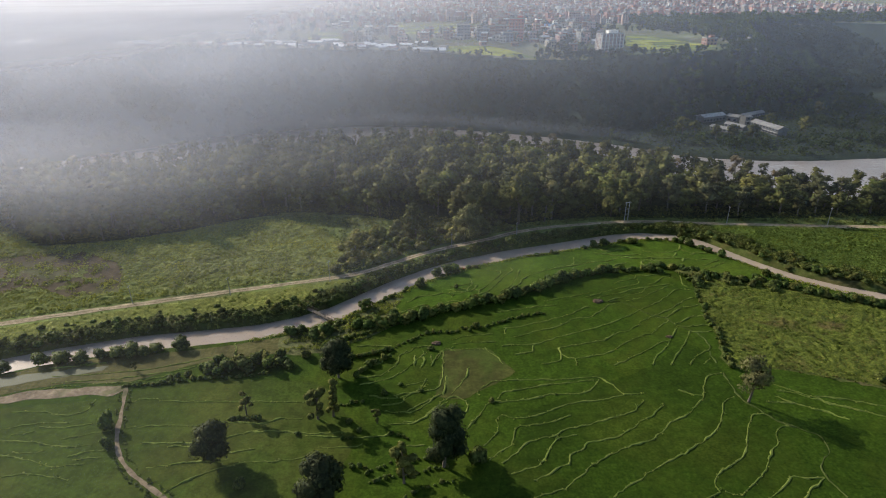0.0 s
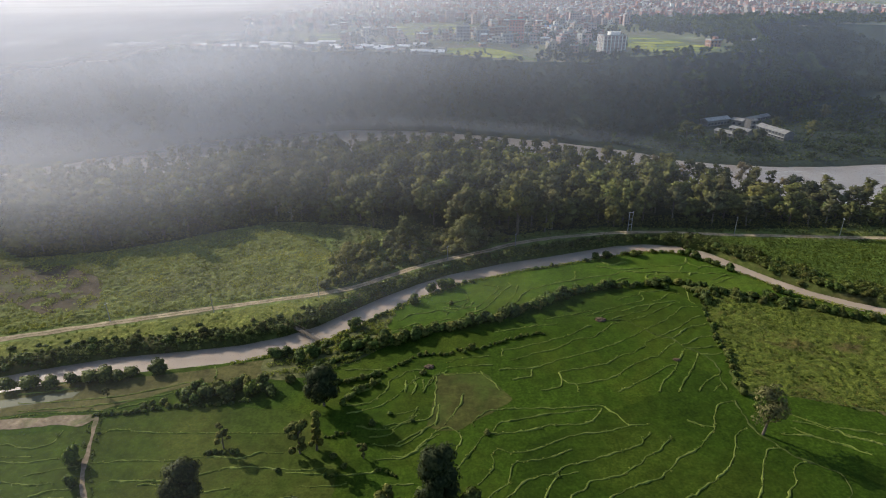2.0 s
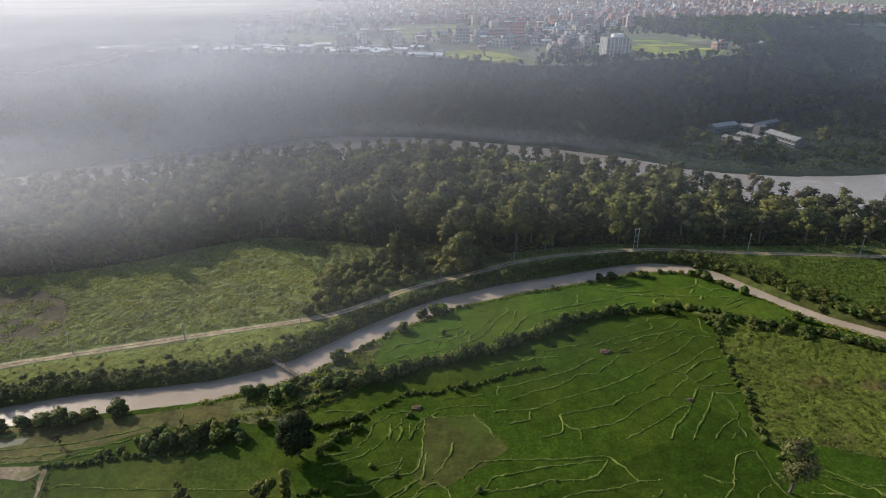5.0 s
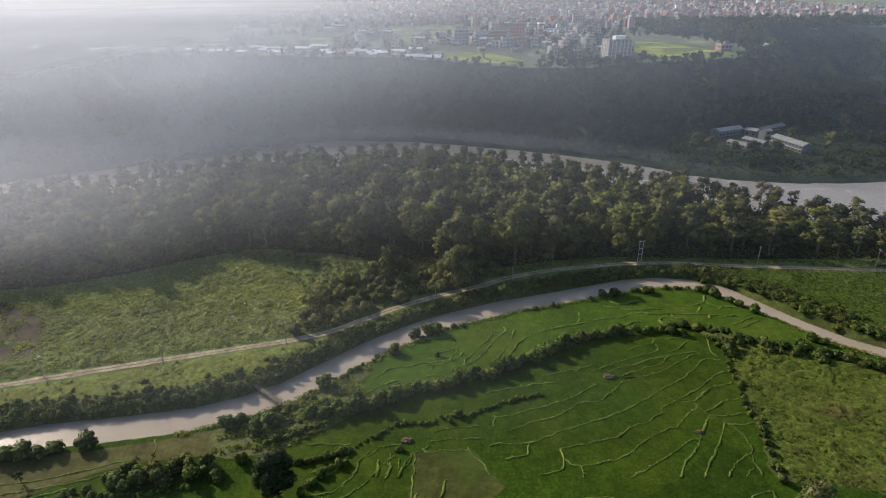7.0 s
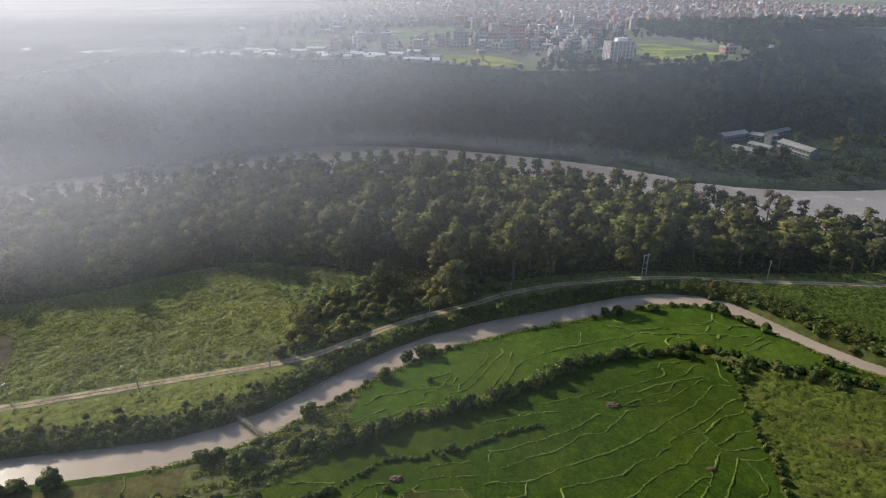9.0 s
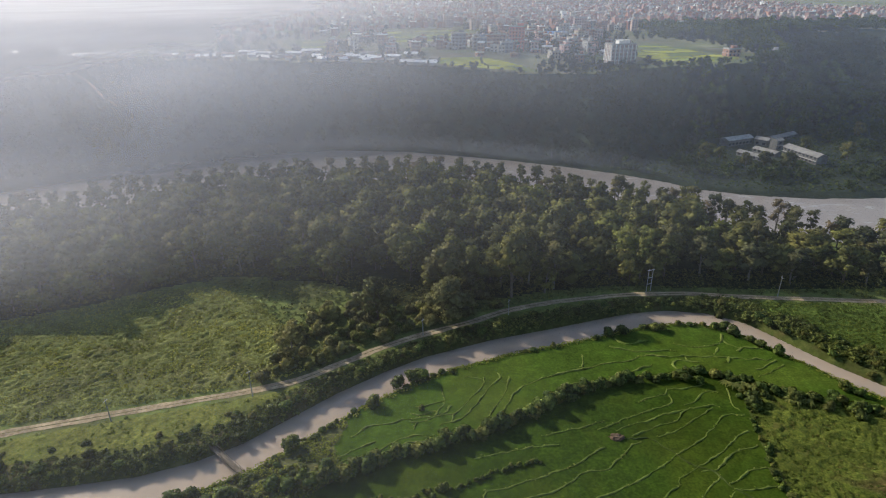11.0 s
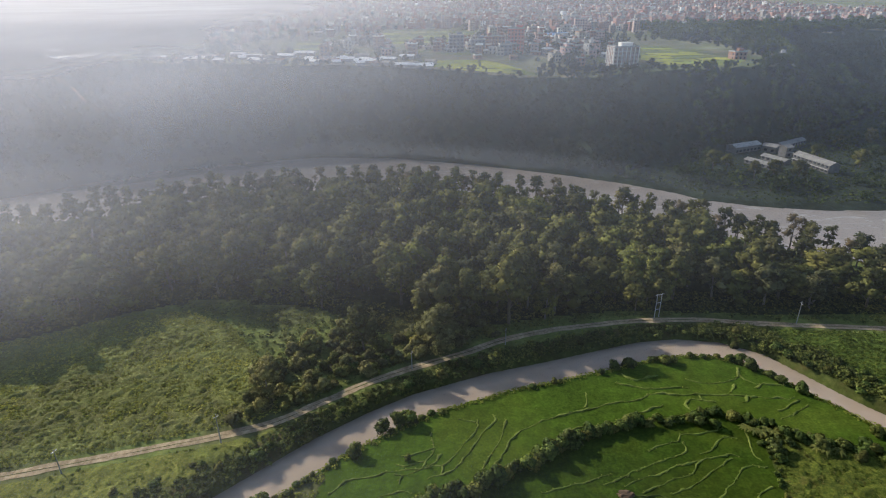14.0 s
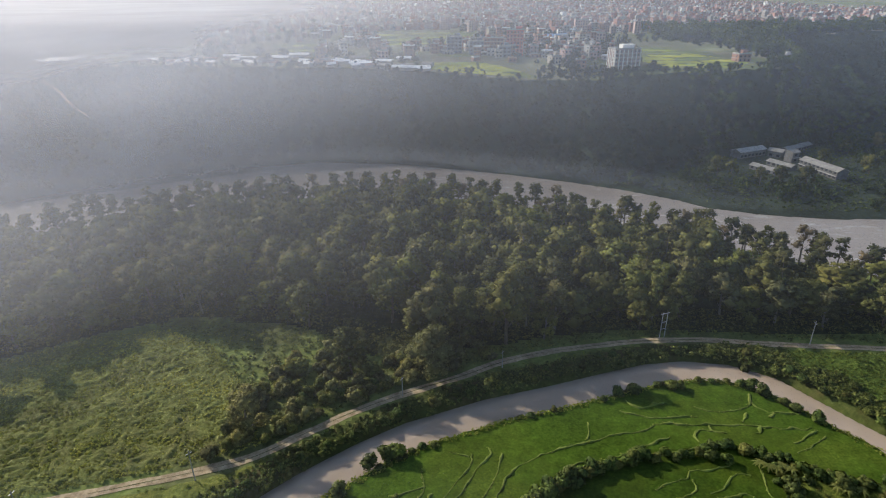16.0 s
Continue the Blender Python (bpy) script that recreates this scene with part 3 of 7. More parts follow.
# see-through sheets that stand in for aerial haze over the valley and the plateau


def haze_layer(lift, seed):
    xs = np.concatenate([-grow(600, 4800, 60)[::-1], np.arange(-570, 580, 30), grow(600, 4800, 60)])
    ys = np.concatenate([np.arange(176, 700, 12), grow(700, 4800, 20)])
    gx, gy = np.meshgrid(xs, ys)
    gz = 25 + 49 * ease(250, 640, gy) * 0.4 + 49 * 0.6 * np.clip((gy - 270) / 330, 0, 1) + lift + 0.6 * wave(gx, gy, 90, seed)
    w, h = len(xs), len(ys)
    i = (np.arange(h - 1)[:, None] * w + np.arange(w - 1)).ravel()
    me = mesh_of("mist", np.stack([gx, gy, gz], -1).reshape(-1, 3), np.stack([i, i + 1, i + w + 1, i + w], -1), (MAT_HAZE,), smooth=True)
    tagged(new("mist", me), "see-through white sheet standing in for haze over the valley", "mist", kind="structure")


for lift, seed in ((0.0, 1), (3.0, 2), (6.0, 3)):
    haze_layer(lift, seed)


def haze_sheet(xs, low, high, z_low, z_high, mat, label, seed, rows=6, bulge=0.0):
    """A thin see-through haze sheet between two plan lines."""
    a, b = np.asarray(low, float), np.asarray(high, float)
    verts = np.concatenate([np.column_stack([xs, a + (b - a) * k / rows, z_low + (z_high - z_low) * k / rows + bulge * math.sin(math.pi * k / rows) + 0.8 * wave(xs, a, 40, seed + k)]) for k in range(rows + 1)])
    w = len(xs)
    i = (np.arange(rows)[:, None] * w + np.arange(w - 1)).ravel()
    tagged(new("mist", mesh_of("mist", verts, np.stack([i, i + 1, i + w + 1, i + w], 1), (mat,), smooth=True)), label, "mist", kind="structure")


# Added sheets that lift the darks over the paddies as near haze would.
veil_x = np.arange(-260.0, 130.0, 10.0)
haze_sheet(veil_x, np.full(len(veil_x), 98.0), np.full(len(veil_x), 166.0), 45.0, 45.0, MAT_LOW_HAZE, "faint see-through sheet that puts haze over the paddies", 4, 12)
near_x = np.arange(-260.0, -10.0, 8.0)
haze_sheet(near_x, np.full(len(near_x), 30.0), np.full(len(near_x), 112.0), 41.0, 41.0, MAT_NEAR_HAZE, "faint see-through sheet that puts haze over the western paddies", 5, 14)
# Added sheet that lightens the slope behind the spur, so the spur stands out dark.
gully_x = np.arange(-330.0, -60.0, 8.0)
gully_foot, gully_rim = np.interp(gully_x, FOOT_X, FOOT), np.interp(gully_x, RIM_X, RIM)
haze_sheet(gully_x, gully_foot - 10, gully_rim, -7.5, 46.0, MAT_GULLY_HAZE, "see-through white sheet that lightens the wooded slope behind a spur", 8, 12, 12.0)
# Added sheet that whitens the western forest in place of haze.
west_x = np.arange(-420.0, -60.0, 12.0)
haze_sheet(west_x, np.full(len(west_x), 176.0), np.full(len(west_x), 392.0), 24.0, 24.0, MAT_WEST_HAZE, "see-through white sheet that puts haze over the western end of the forest", 9, 18)
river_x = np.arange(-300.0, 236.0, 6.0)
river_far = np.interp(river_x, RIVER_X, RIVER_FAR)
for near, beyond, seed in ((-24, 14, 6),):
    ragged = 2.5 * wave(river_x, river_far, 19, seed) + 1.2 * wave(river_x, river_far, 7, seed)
    haze_sheet(river_x, river_far + near + ragged, river_far + beyond - ragged, 1.5 + 0.3 * seed, 1.5 + 0.3 * seed, MAT_RIVER_MIST, "low mist drifting along the far bank of the river", seed)

# fields
south = canal_side(-7.0)
paddy_edge = [tuple(p) for p in south[::3] if -150 < p[0] < 200]
flat_patch("paddy_field", paddy_edge + [(210, 150), (300, 40), (300, -140), (-300, -140), (-280, 40), (-185, 95)], 0.05, MAT_PADDY, "vivid green terraced rice paddies beside the canal", "rice field", 0.3)
north_edge = [tuple(p) for p in south[::4] if -24 < p[0] < 122 and p[1] > 170]
flat_patch("paddy_field", north_edge + [(117, 190), (100, 197), (83, 203), (62, 200.5), (43.4, 192.5), (26.2, 182.5), (13.7, 176), (-6.3, 168), (-15, 166)], 0.065, MAT_PADDY_LIGHT, "bright green rice paddies between the canal and a hedgerow", "rice field", 0.3, seed=11)
flat_patch("paddy_field", [(-170, 112), (-118, 122), (-90, 126), (-80, 131), (-60, 134), (-36, 132), (-28, 124), (-22, 108), (-28, 88), (-34, 55), (-210, 50)], 0.065, MAT_PADDY_WEST, "light green rice paddies beside a footpath", "rice field", 0.3, seed=12)
flat_patch("paddy_field", [(22, 120), (40, 129), (58, 138), (74, 150), (79, 136), (80, 122), (92, 112), (108, 92), (112, 55), (6, 55), (12, 95)], 0.065, MAT_PADDY_DEEP, "deep green rice paddies between winding bunds", "rice field", 0.3, seed=13)
flat_patch("scrub_field", [(93, 198), (88, 174), (84.5, 153), (81.5, 139), (97.5, 136), (119, 128), (160, 114), (205, 102), (207, 152), (152, 174), (130, 183), (113, 191)], 0.1, MAT_SCRUB,
           "rough olive and brown grass field left uncut", "field", 0.9, seed=2)
flat_patch("fallow_plot", [(-0.3, 147.8), (6, 148.2), (12.9, 148.3), (17, 142), (20, 136.5), (16.3, 132.8), (10.4, 128.4), (4.8, 124.6), (1, 124.5), (-2.4, 126), (-1.4, 133.4), (-0.6, 140)], 0.09, MAT_FALLOW, "dull brownish green plot of thin young rice", "field", 0.3, seed=3)
flat_patch("wet_field", [(-135, 132), (-115, 141.5), (-102, 144.8), (-83, 147.6), (-68, 150.3), (-51, 155), (-45.5, 152), (-50, 146.6), (-66, 143.8), (-79.5, 137.6), (-90, 132.8), (-108, 132), (-135, 123)], 0.09, MAT_WET, "shallow flooded field beside the canal", "field", 0.3, seed=4)
flat_patch("field_water", [(-132, 133.5), (-112, 138.5), (-97, 141), (-98, 138.5), (-112, 134.5), (-130, 129)], 0.12, MAT_POND, "shallow standing water in a flooded field", "water", 0.25, seed=5)
flat_patch("rough_terrace", [(-51, 155.5), (-44, 158.5), (-36, 163), (-28, 171), (-18, 181), (-14, 182), (-16, 172), (-12, 166), (-20, 158), (-30, 150), (-40, 146), (-49, 147)], 0.1, MAT_VERGE, "rough yellowish grass terrace by the canal", "field", 0.5, seed=6)

flat_patch("bare_patch", [(-185, 212), (-169, 220), (-149, 221), (-126, 208), (-117, 186), (-132, 181.5), (-150, 190), (-162, 184), (-178, 190)], 0.06, MAT_BARE, "brownish trampled patch in the meadow", "ground", 1.5, seed=8)

# road and tracks
v, f = ribbon(road_line, 1.4, 0.1, 0.3, 1)
road = tagged(new("road", mesh_of("road", v, f, (MAT_DIRT,))), "pale packed-earth farm road following the canal", "road", kind="structure")
v, f = ribbon(road_line, 0.1, 0.14, 0.12, 2)
part("grass_strip", mesh_of("grass_strip", v, f, (MAT_VERGE,)), road, "worn grass strip between the wheel tracks")
flat_patch("dirt_yard", [(-140, 121), (-118, 127.8), (-107, 130.5), (-98, 130.8), (-89, 131.2), (-86.6, 130), (-88.5, 127.4), (-97, 127.6), (-105, 126.6), (-118, 124), (-140, 117)], 0.13, MAT_TRACK, "bare earth track at the edge of the paddies", "track", 0.5, seed=7)
v, f = ribbon(smooth_line([(-87, 131), (-85.3, 126), (-83.4, 120.6), (-79.4, 110.3), (-75, 103.8), (-69.3, 98.6), (-61.1, 93), (-52, 86), (-44, 76)], 1.0), 0.5, 0.14, 0.28, 3)
tagged(new("footpath", mesh_of("footpath", v, f, (MAT_TRACK,))), "narrow bare earth footpath between paddies", "path", kind="structure")

v, f = ribbon(smooth_line([(-256, 496), (-244, 489), (-230, 480), (-216, 470)], 2.0), 1.1, lambda a, b: land(a, b) + 1.6, 0.5, 4)
tagged(new("landslide_scar", mesh_of("landslide_scar", v, f, (MAT_TRACK,))), "narrow pale earth scar down the wooded slope", "landslide", kind="structure")

# ---- plants ----


def leaf_quads(r, lobes, n, size, up=0.25, shell=0.72):
    """Many small folded leaf clumps on the outside of round lobes (x, y, z, radius, squash)."""
    lobes = np.asarray(lobes, float)
    pick = r.choice(len(lobes), n, p=lobes[:, 3] ** 2 / (lobes[:, 3] ** 2).sum())
    d = r.normal(size=(n, 3))
    d[:, 2] += up * 1.5
    d /= np.linalg.norm(d, axis=1)[:, None]
    L = lobes[pick]
    rad = L[:, 3] * (shell + (1.08 - shell) * r.random(n))
    pos = L[:, :3] + d * rad[:, None] * np.column_stack([np.ones(n), np.ones(n), L[:, 4]])
    nor = d + r.normal(scale=0.24, size=(n, 3))
    nor[:, 2] += 0.2
    nor /= np.linalg.norm(nor, axis=1)[:, None]
    a = np.cross(nor, r.normal(size=(n, 3)))
    a /= np.linalg.norm(a, axis=1)[:, None]
    b = np.cross(nor, a)
    s = size * r.uniform(0.6, 1.4, n)[:, None]
    droop = nor * s * -0.35
    v = np.stack([pos - a * s * 0.62 + droop, pos - b * s * 0.5, pos + a * s * 0.62 + droop, pos + b * s * 0.5], 1).reshape(-1, 3)
    i = np.arange(n)[:, None] * 4
    return v, np.concatenate([i, i + 1, i + 2, i + 3], 1)


def stick(a, b, ra, rb, sides=6):
    a, b = np.array(a, float), np.array(b, float)
    d = (b - a) / np.linalg.norm(b - a)
    u = np.cross(d, (0.3, 0.9, 0.1))
    u /= np.linalg.norm(u)
    w = np.cross(d, u)
    ang = np.arange(sides) * 2 * math.pi / sides
    ring = np.cos(ang)[:, None] * u + np.sin(ang)[:, None] * w
    return np.vstack([a + ring * ra, b + ring * rb]), [[i, (i + 1) % sides, (i + 1) % sides + sides, i + sides] for i in range(sides)] + [list(range(2 * sides - 1, sides - 1, -1))]


def join(pieces):
    vs, fs, n = [], [], 0
    for v, f in pieces:
        vs.append(np.asarray(v, float))
        fs += [[i + n for i in q] for q in (f if isinstance(f, list) else f.tolist())]
        n += len(v)
    return np.vstack(vs), fs


def tree_shape(r, height, width, trunk, form, few=0):
    """Trunk pieces and crown lobes of one tree. form: round, tall, loose, layered."""
    lean = r.uniform(-0.06, 0.06, 2) * height
    top = np.array([lean[0], lean[1], height * 0.72])
    base_r = 0.02 * height + 0.05
    pieces = [stick((0, 0, -0.4), top * 0.5, base_r * 1.25, base_r * 0.8), stick(top * 0.5, top, base_r * 0.8, base_r * 0.3)]
    lobes = []
    n = {"round": 14, "tall": 15, "loose": 12, "layered": 12, "billow": 10, "stand": 9, "airy": 22}[form] if not few else few
    for k in range(n):
        u = k / (n - 1)
        ang = 2.4 * k + r.uniform(-0.5, 0.5)
        if form == "tall":
            z, out, rad = height * (trunk + (0.95 - trunk) * u), width * r.uniform(0.12, 0.3) * (1.15 - 0.7 * u), width * r.uniform(0.2, 0.3)
        elif form == "billow":
            z, out, rad = height * (trunk + (0.9 - trunk) * u ** 0.85) + r.uniform(-0.05, 0.05) * height, width * r.uniform(0.24, 0.36) * math.sqrt(max(0.02, 1 - (max(0.0, u - 0.15) / 0.86) ** 2)), width * r.uniform(0.2, 0.28)
        elif form == "stand":
            z, out, rad = height * (trunk + 0.1 + (0.9 - trunk) * u), width * r.uniform(0.1, 0.34) * (1.15 - 0.6 * u), width * r.uniform(0.15, 0.24)
        elif form == "airy":
            z, out, rad = height * (trunk + (0.97 - trunk) * u ** 0.8), width * r.uniform(0.05, 0.52) * (1.1 - 0.8 * u), width * r.uniform(0.075, 0.15)
        elif form == "loose":
            z, out, rad = height * (trunk + (0.93 - trunk) * r.random()), width * r.uniform(0.1, 0.42), width * r.uniform(0.13, 0.22)
        elif form == "layered":
            z, out, rad = height * (trunk + (0.9 - trunk) * u), width * 0.34 * math.sin(math.pi * min(1, 0.35 + 0.65 * (1 - u))), width * r.uniform(0.16, 0.26)
        else:
            z, out, rad = height * (trunk + (0.88 - trunk) * u), width * 0.32 * math.sin(math.pi * (0.25 + 0.7 * u)), width * r.uniform(0.2, 0.29)
        c = np.array([math.cos(ang) * out + lean[0] * u, math.sin(ang) * out + lean[1] * u, min(z, height - rad * 0.75)])
        lobes.append((*c, rad, r.uniform(0.7, 0.95)))
        if k % 2 == 0 and not few:
            pieces.append(stick(top * min(0.95, max(0.3, (c[2] - rad) / top[2] * 0.8)), c, base_r * 0.45, base_r * 0.12, 4))
    return join(pieces), lobes


def tufted(r, lobes, n):
    """Small rounded sprays of leaves on the upper and outer side of each lobe."""
    out = []
    for x, y, z, rad, squash in lobes:
        for _ in range(n):
            d = r.normal(size=3) + (0, 0, 0.45)
            d /= np.linalg.norm(d)
            out.append((x + d[0] * rad * 0.76, y + d[1] * rad * 0.76, z + d[2] * rad * 0.76 * squash, rad * r.uniform(0.26, 0.42), 0.85))
    return out


def cores(lobes, size=0.8, plain=False):
    """Leafy inner masses that close the crown behind the outer clumps."""
    out = []
    for x, y, z, rad, squash in lobes:
        if plain:
            q = rad * size
            v = [(x + q, y, z), (x, y + q, z), (x - q, y, z), (x, y - q, z), (x, y, z + q * squash), (x, y, z - q * squash)]
            out.append((v, [[0, 1, 4], [1, 2, 4], [2, 3, 4], [3, 0, 4], [1, 0, 5], [2, 1, 5], [3, 2, 5], [0, 3, 5]]))
            continue
        v = [(x, y, z + rad * size * squash)]
        for lat, ph in ((0.45, 0), (-0.35, 0.5)):
            for k in range(6):
                a = (k + ph) * math.pi / 3
                c = math.cos(math.asin(lat))
                v.append((x + rad * size * c * math.cos(a), y + rad * size * c * math.sin(a), z + rad * size * squash * lat))
        v.append((x, y, z - rad * size * squash))
        f = []
        for k in range(6):
            n = (k + 1) % 6
            f += [[0, 1 + k, 1 + n], [1 + k, 7 + k, 1 + n], [7 + k, 7 + n, 1 + n], [7 + k, 13, 7 + n]]
        out.append((v, f))
    return join(out)


def dome_normals(v, lobes, middle):
    """Normals that round each leafy lobe, so that light falls on the crown as on a mass of foliage."""
    v, lobes = np.asarray(v, float), np.asarray(lobes, float)
    best, near = np.full(len(v), 1e9), np.zeros(len(v), int)
    for k, (x, y, z, rad, squash) in enumerate(lobes):
        d = np.sqrt((v[:, 0] - x) ** 2 + (v[:, 1] - y) ** 2 + (v[:, 2] - z) ** 2) / rad
        near[d < best] = k
        best = np.minimum(best, d)
    own = (v - lobes[near, :3]) / lobes[near, 3][:, None]
    whole = v - np.asarray(middle, float)
    whole /= np.maximum(np.linalg.norm(whole, axis=1), 0.1)[:, None]
    n = own + 0.35 * whole + np.random.default_rng(3).normal(0, 0.16, v.shape)
    return n / np.maximum(np.linalg.norm(n, axis=1), 1e-6)[:, None]


def make_tree(name, seed, height, width, trunk=0.35, form="round", leaf=0.75, n=900, mat=None, bark=None, core=True, plain=False, few=0):
    """Two meshes, trunk and crown, to be shared by copies."""
    r = np.random.default_rng(seed)
    (tv, tf), lobes = tree_shape(r, height, width, trunk, form, few)
    inner = lobes
    if form in ("billow", "stand") and not few:
        sprays = tufted(r, lobes, (5 if n < 600 else 8))
        heart = [(0, 0, height * (0.45 + 0.5 * trunk), width * 0.27, 1.0)] if form == "billow" else []
        inner = sprays + [(x, y, z, rad * 0.85, q) for x, y, z, rad, q in lobes] + heart
        cv, cf = join([cores(inner, 0.8, True), leaf_quads(r, lobes, n // 2, leaf, 0.25, 0.8), leaf_quads(r, sprays, n - n // 2, leaf)])
        shade = dome_normals(cv, lobes, (0, 0, height * 0.55)) + 0.45 * dome_normals(cv, sprays, (0, 0, height * 0.55))
        shade /= np.maximum(np.linalg.norm(shade, axis=1), 1e-6)[:, None]
        return (mesh_of("trunk", tv, tf, (bark or MAT_BARK,), smooth=True), mesh_of("crown", cv, cf, (mat or MAT_LEAF,), normals=shade), name)
    cv, cf = join([cores(inner, 0.78, plain), leaf_quads(r, lobes, n, leaf)] if form != "loose" and core else [leaf_quads(r, lobes, n, leaf, 0.25, 0.3 if form == "airy" else 0.72)])
    return (mesh_of("trunk", tv, tf, (bark or MAT_BARK,), smooth=True), mesh_of("crown", cv, cf, (mat or MAT_LEAF,), normals=dome_normals(cv, lobes, (0, 0, height * 0.55))), name)


def plant(kind, x, y, scale=1.0, turn=0.0, z=None, label="", category="tree", group="", stretch=1.0):
    trunk, crown, name = kind
    z = float(land(x, y)) if z is None else z
    ob = new(name)
    ob.matrix_basis = Matrix.LocRotScale((x, y, z), Euler((0, 0, turn)), (scale, scale, scale * stretch))
    part("trunk", trunk, ob)
    part("crown", crown, ob)
    return tagged(ob, label, category, group)


def make_shrub(seed, height, width, leaf=0.5, n=380, mat=None):
    r = np.random.default_rng(seed)
    lobes = []
    for k in range(9):
        out = 0.0 if k == 0 else width * r.uniform(0.14, 0.3)
        z = height * (r.uniform(0.5, 0.66) if k % 3 == 0 else r.uniform(0.2, 0.42))
        lobes.append((math.cos(k * 2.4) * out, math.sin(k * 2.4) * out, z, min(width, height) * r.uniform(0.24, 0.36), 0.9))
    stems = [stick((0, 0, -0.3), (l[0], l[1], l[2]), 0.09, 0.04, 4) for l in lobes[:4]]
    sv, sf = join(stems)
    cv, cf = join([leaf_quads(r, lobes, n, leaf, 0.15, 0.75), cores(lobes, 0.85, True)])
    return (mesh_of("stems", sv, sf, (MAT_BARK,)), mesh_of("foliage", cv, cf, (mat or MAT_LEAF,), normals=dome_normals(cv, lobes, (0, 0, height * 0.3))), "shrub")


def named(kinds, name):
    return [(a, b, name) for a, b, _ in kinds]


def bush(kind, x, y, scale=1.0, turn=0.0, label="", group="", stretch=1.0, z=None):
    stems, foliage, name = kind
    ob = new(name)
    ob.matrix_basis = Matrix.LocRotScale((x, y, float(land(x, y)) if z is None else z), Euler((0, 0, turn)), (scale, scale, scale * stretch))
    part("stems", stems, ob)
    part("foliage", foliage, ob)
    return tagged(ob, label, "shrub", group)


SHRUBS = [make_shrub(20 + k, 3.0, 3.6, 0.46, 310, m) for k, m in enumerate((MAT_LEAF_HEDGE, MAT_LEAF_BANK, MAT_LEAF_HEDGE, MAT_LEAF_HEDGE, MAT_LEAF_LIGHT))]
DARK_SHRUBS = [make_shrub(30 + k, 3.2, 3.7, 0.46, 330, MAT_LEAF_BANK) for k in range(3)]

BANK_BUSHES = [make_shrub(54 + k, 2.9, 3.9, 0.42, 340, m) for k, m in enumerate((MAT_LEAF_BANK, MAT_LEAF, MAT_LEAF_BANK, MAT_LEAF_HEDGE))]
BANK_BUSHES = [(a, b, "bank_bush") for a, b, _ in BANK_BUSHES]
GREY_SHRUBS = [make_shrub(50 + k, 3.1, 3.8, 0.42, 340, m) for k, m in enumerate((MAT_LEAF_PALE, MAT_LEAF_LIGHT, MAT_LEAF_PALE, MAT_LEAF_GREY))]

# single trees on the paddies
T_DARK = make_tree("broadleaf_tree", 41, 11, 8.6, 0.3, "round", 0.5, 2600, MAT_LEAF_DARK)
T_DARK2 = make_tree("broadleaf_tree", 42, 12.5, 9.5, 0.3, "round", 0.5, 3000, MAT_LEAF_DARK)
T_TALL = make_tree("broadleaf_tree", 43, 17, 10.5, 0.22, "tall", 0.5, 3000, MAT_LEAF_DARK)
T_SPARSE = make_tree("thin_crowned_tree", 44, 12.8, 12.0, 0.25, "loose", 0.42, 1700, MAT_LEAF_GREY)
T_LIGHT = make_tree("light_green_tree", 45, 11, 6.2, 0.15, "loose", 0.5, 1300, MAT_LEAF_LIGHT)
T_SLIM = make_tree("slim_tree", 46, 11.5, 3.4, 0.15, "tall", 0.45, 900, MAT_LEAF_LIGHT)
T_SMALL = make_tree("small_tree", 47, 6.5, 3.4, 0.35, "loose", 0.45, 500, MAT_LEAF)
plant(T_DARK, -53.4, 103.2, 1.0, 0.4, label="dark round-crowned tree standing in a green paddy")
plant(T_TALL, -0.2, 101, 1.0, 1.0, label="tall dark bushy tree among the paddies")
plant(T_SPARSE, 79.6, 122.7, 1.0, 2.0, label="thin-crowned grey-green tree on a paddy corner")
plant(T_DARK2, -29.5, 134.5, 1.0, 0.2, label="dark spreading tree beside the rough terrace")
plant(T_DARK2, -26, 90.4, 1.05, 2.2, label="large dark tree at the near edge of the paddies")
plant(T_LIGHT, -32, 117.4, 0.95, 0.3, label="ragged light green tree on a paddy bank")
plant(T_SLIM, -28.3, 118.4, 1.0, 0.9, label="slim light green tree on a paddy bank")
plant(T_LIGHT, -9, 96.3, 1.05, 3.0, label="ragged light green tree beside a dark tree")
plant(T_SMALL, -50.6, 119.1, 1.05, 0.5, label="small tree on a grassy mound")
plant(T_SMALL, -16.8, 115.6, 0.7, 1.5, label="small thin tree between the paddies")
plant(T_SMALL, -88.3, 138.5, 0.5, 2.5, label="little tree at the edge of the flooded field")
for k, (x, y, s, st) in enumerate(((-84.3, 115.0, 1.3, 1.5), (-80.4, 108.2, 0.85, 1.3), (7.5, 102.5, 1.35, 1.3), (-44.8, 95.2, 0.85, 1.4), (12.5, 123.5, 0.55, 0.7), (10.5, 160, 0.7, 1.2), (8.2, 158, 0.5, 1.0),
                              (4.5, 187, 0.5, 1.2), (-3, 104, 1.0, 0.9), (-36, 112, 0.5, 0.7), (-24, 116, 0.6, 0.7), (-21, 113, 0.5, 0.6), (12.3, 176.3, 0.55, 1.0), (82, 138, 0.7, 1.1), (83, 133, 0.6, 0.8),
                              (120, 131, 1.0, 0.7), (-6, 128, 0.45, 0.8), (-12, 131, 0.5, 0.7), (-4, 148, 0.6, 0.8), (-16, 127, 0.6, 0.9), (-1, 104, 1.2, 0.7))):
    bush((SHRUBS + DARK_SHRUBS)[(k * 3) % 8], x, y, s, k * 1.7, "leafy shrub growing on a paddy bank", "shrubs among the paddies", st)

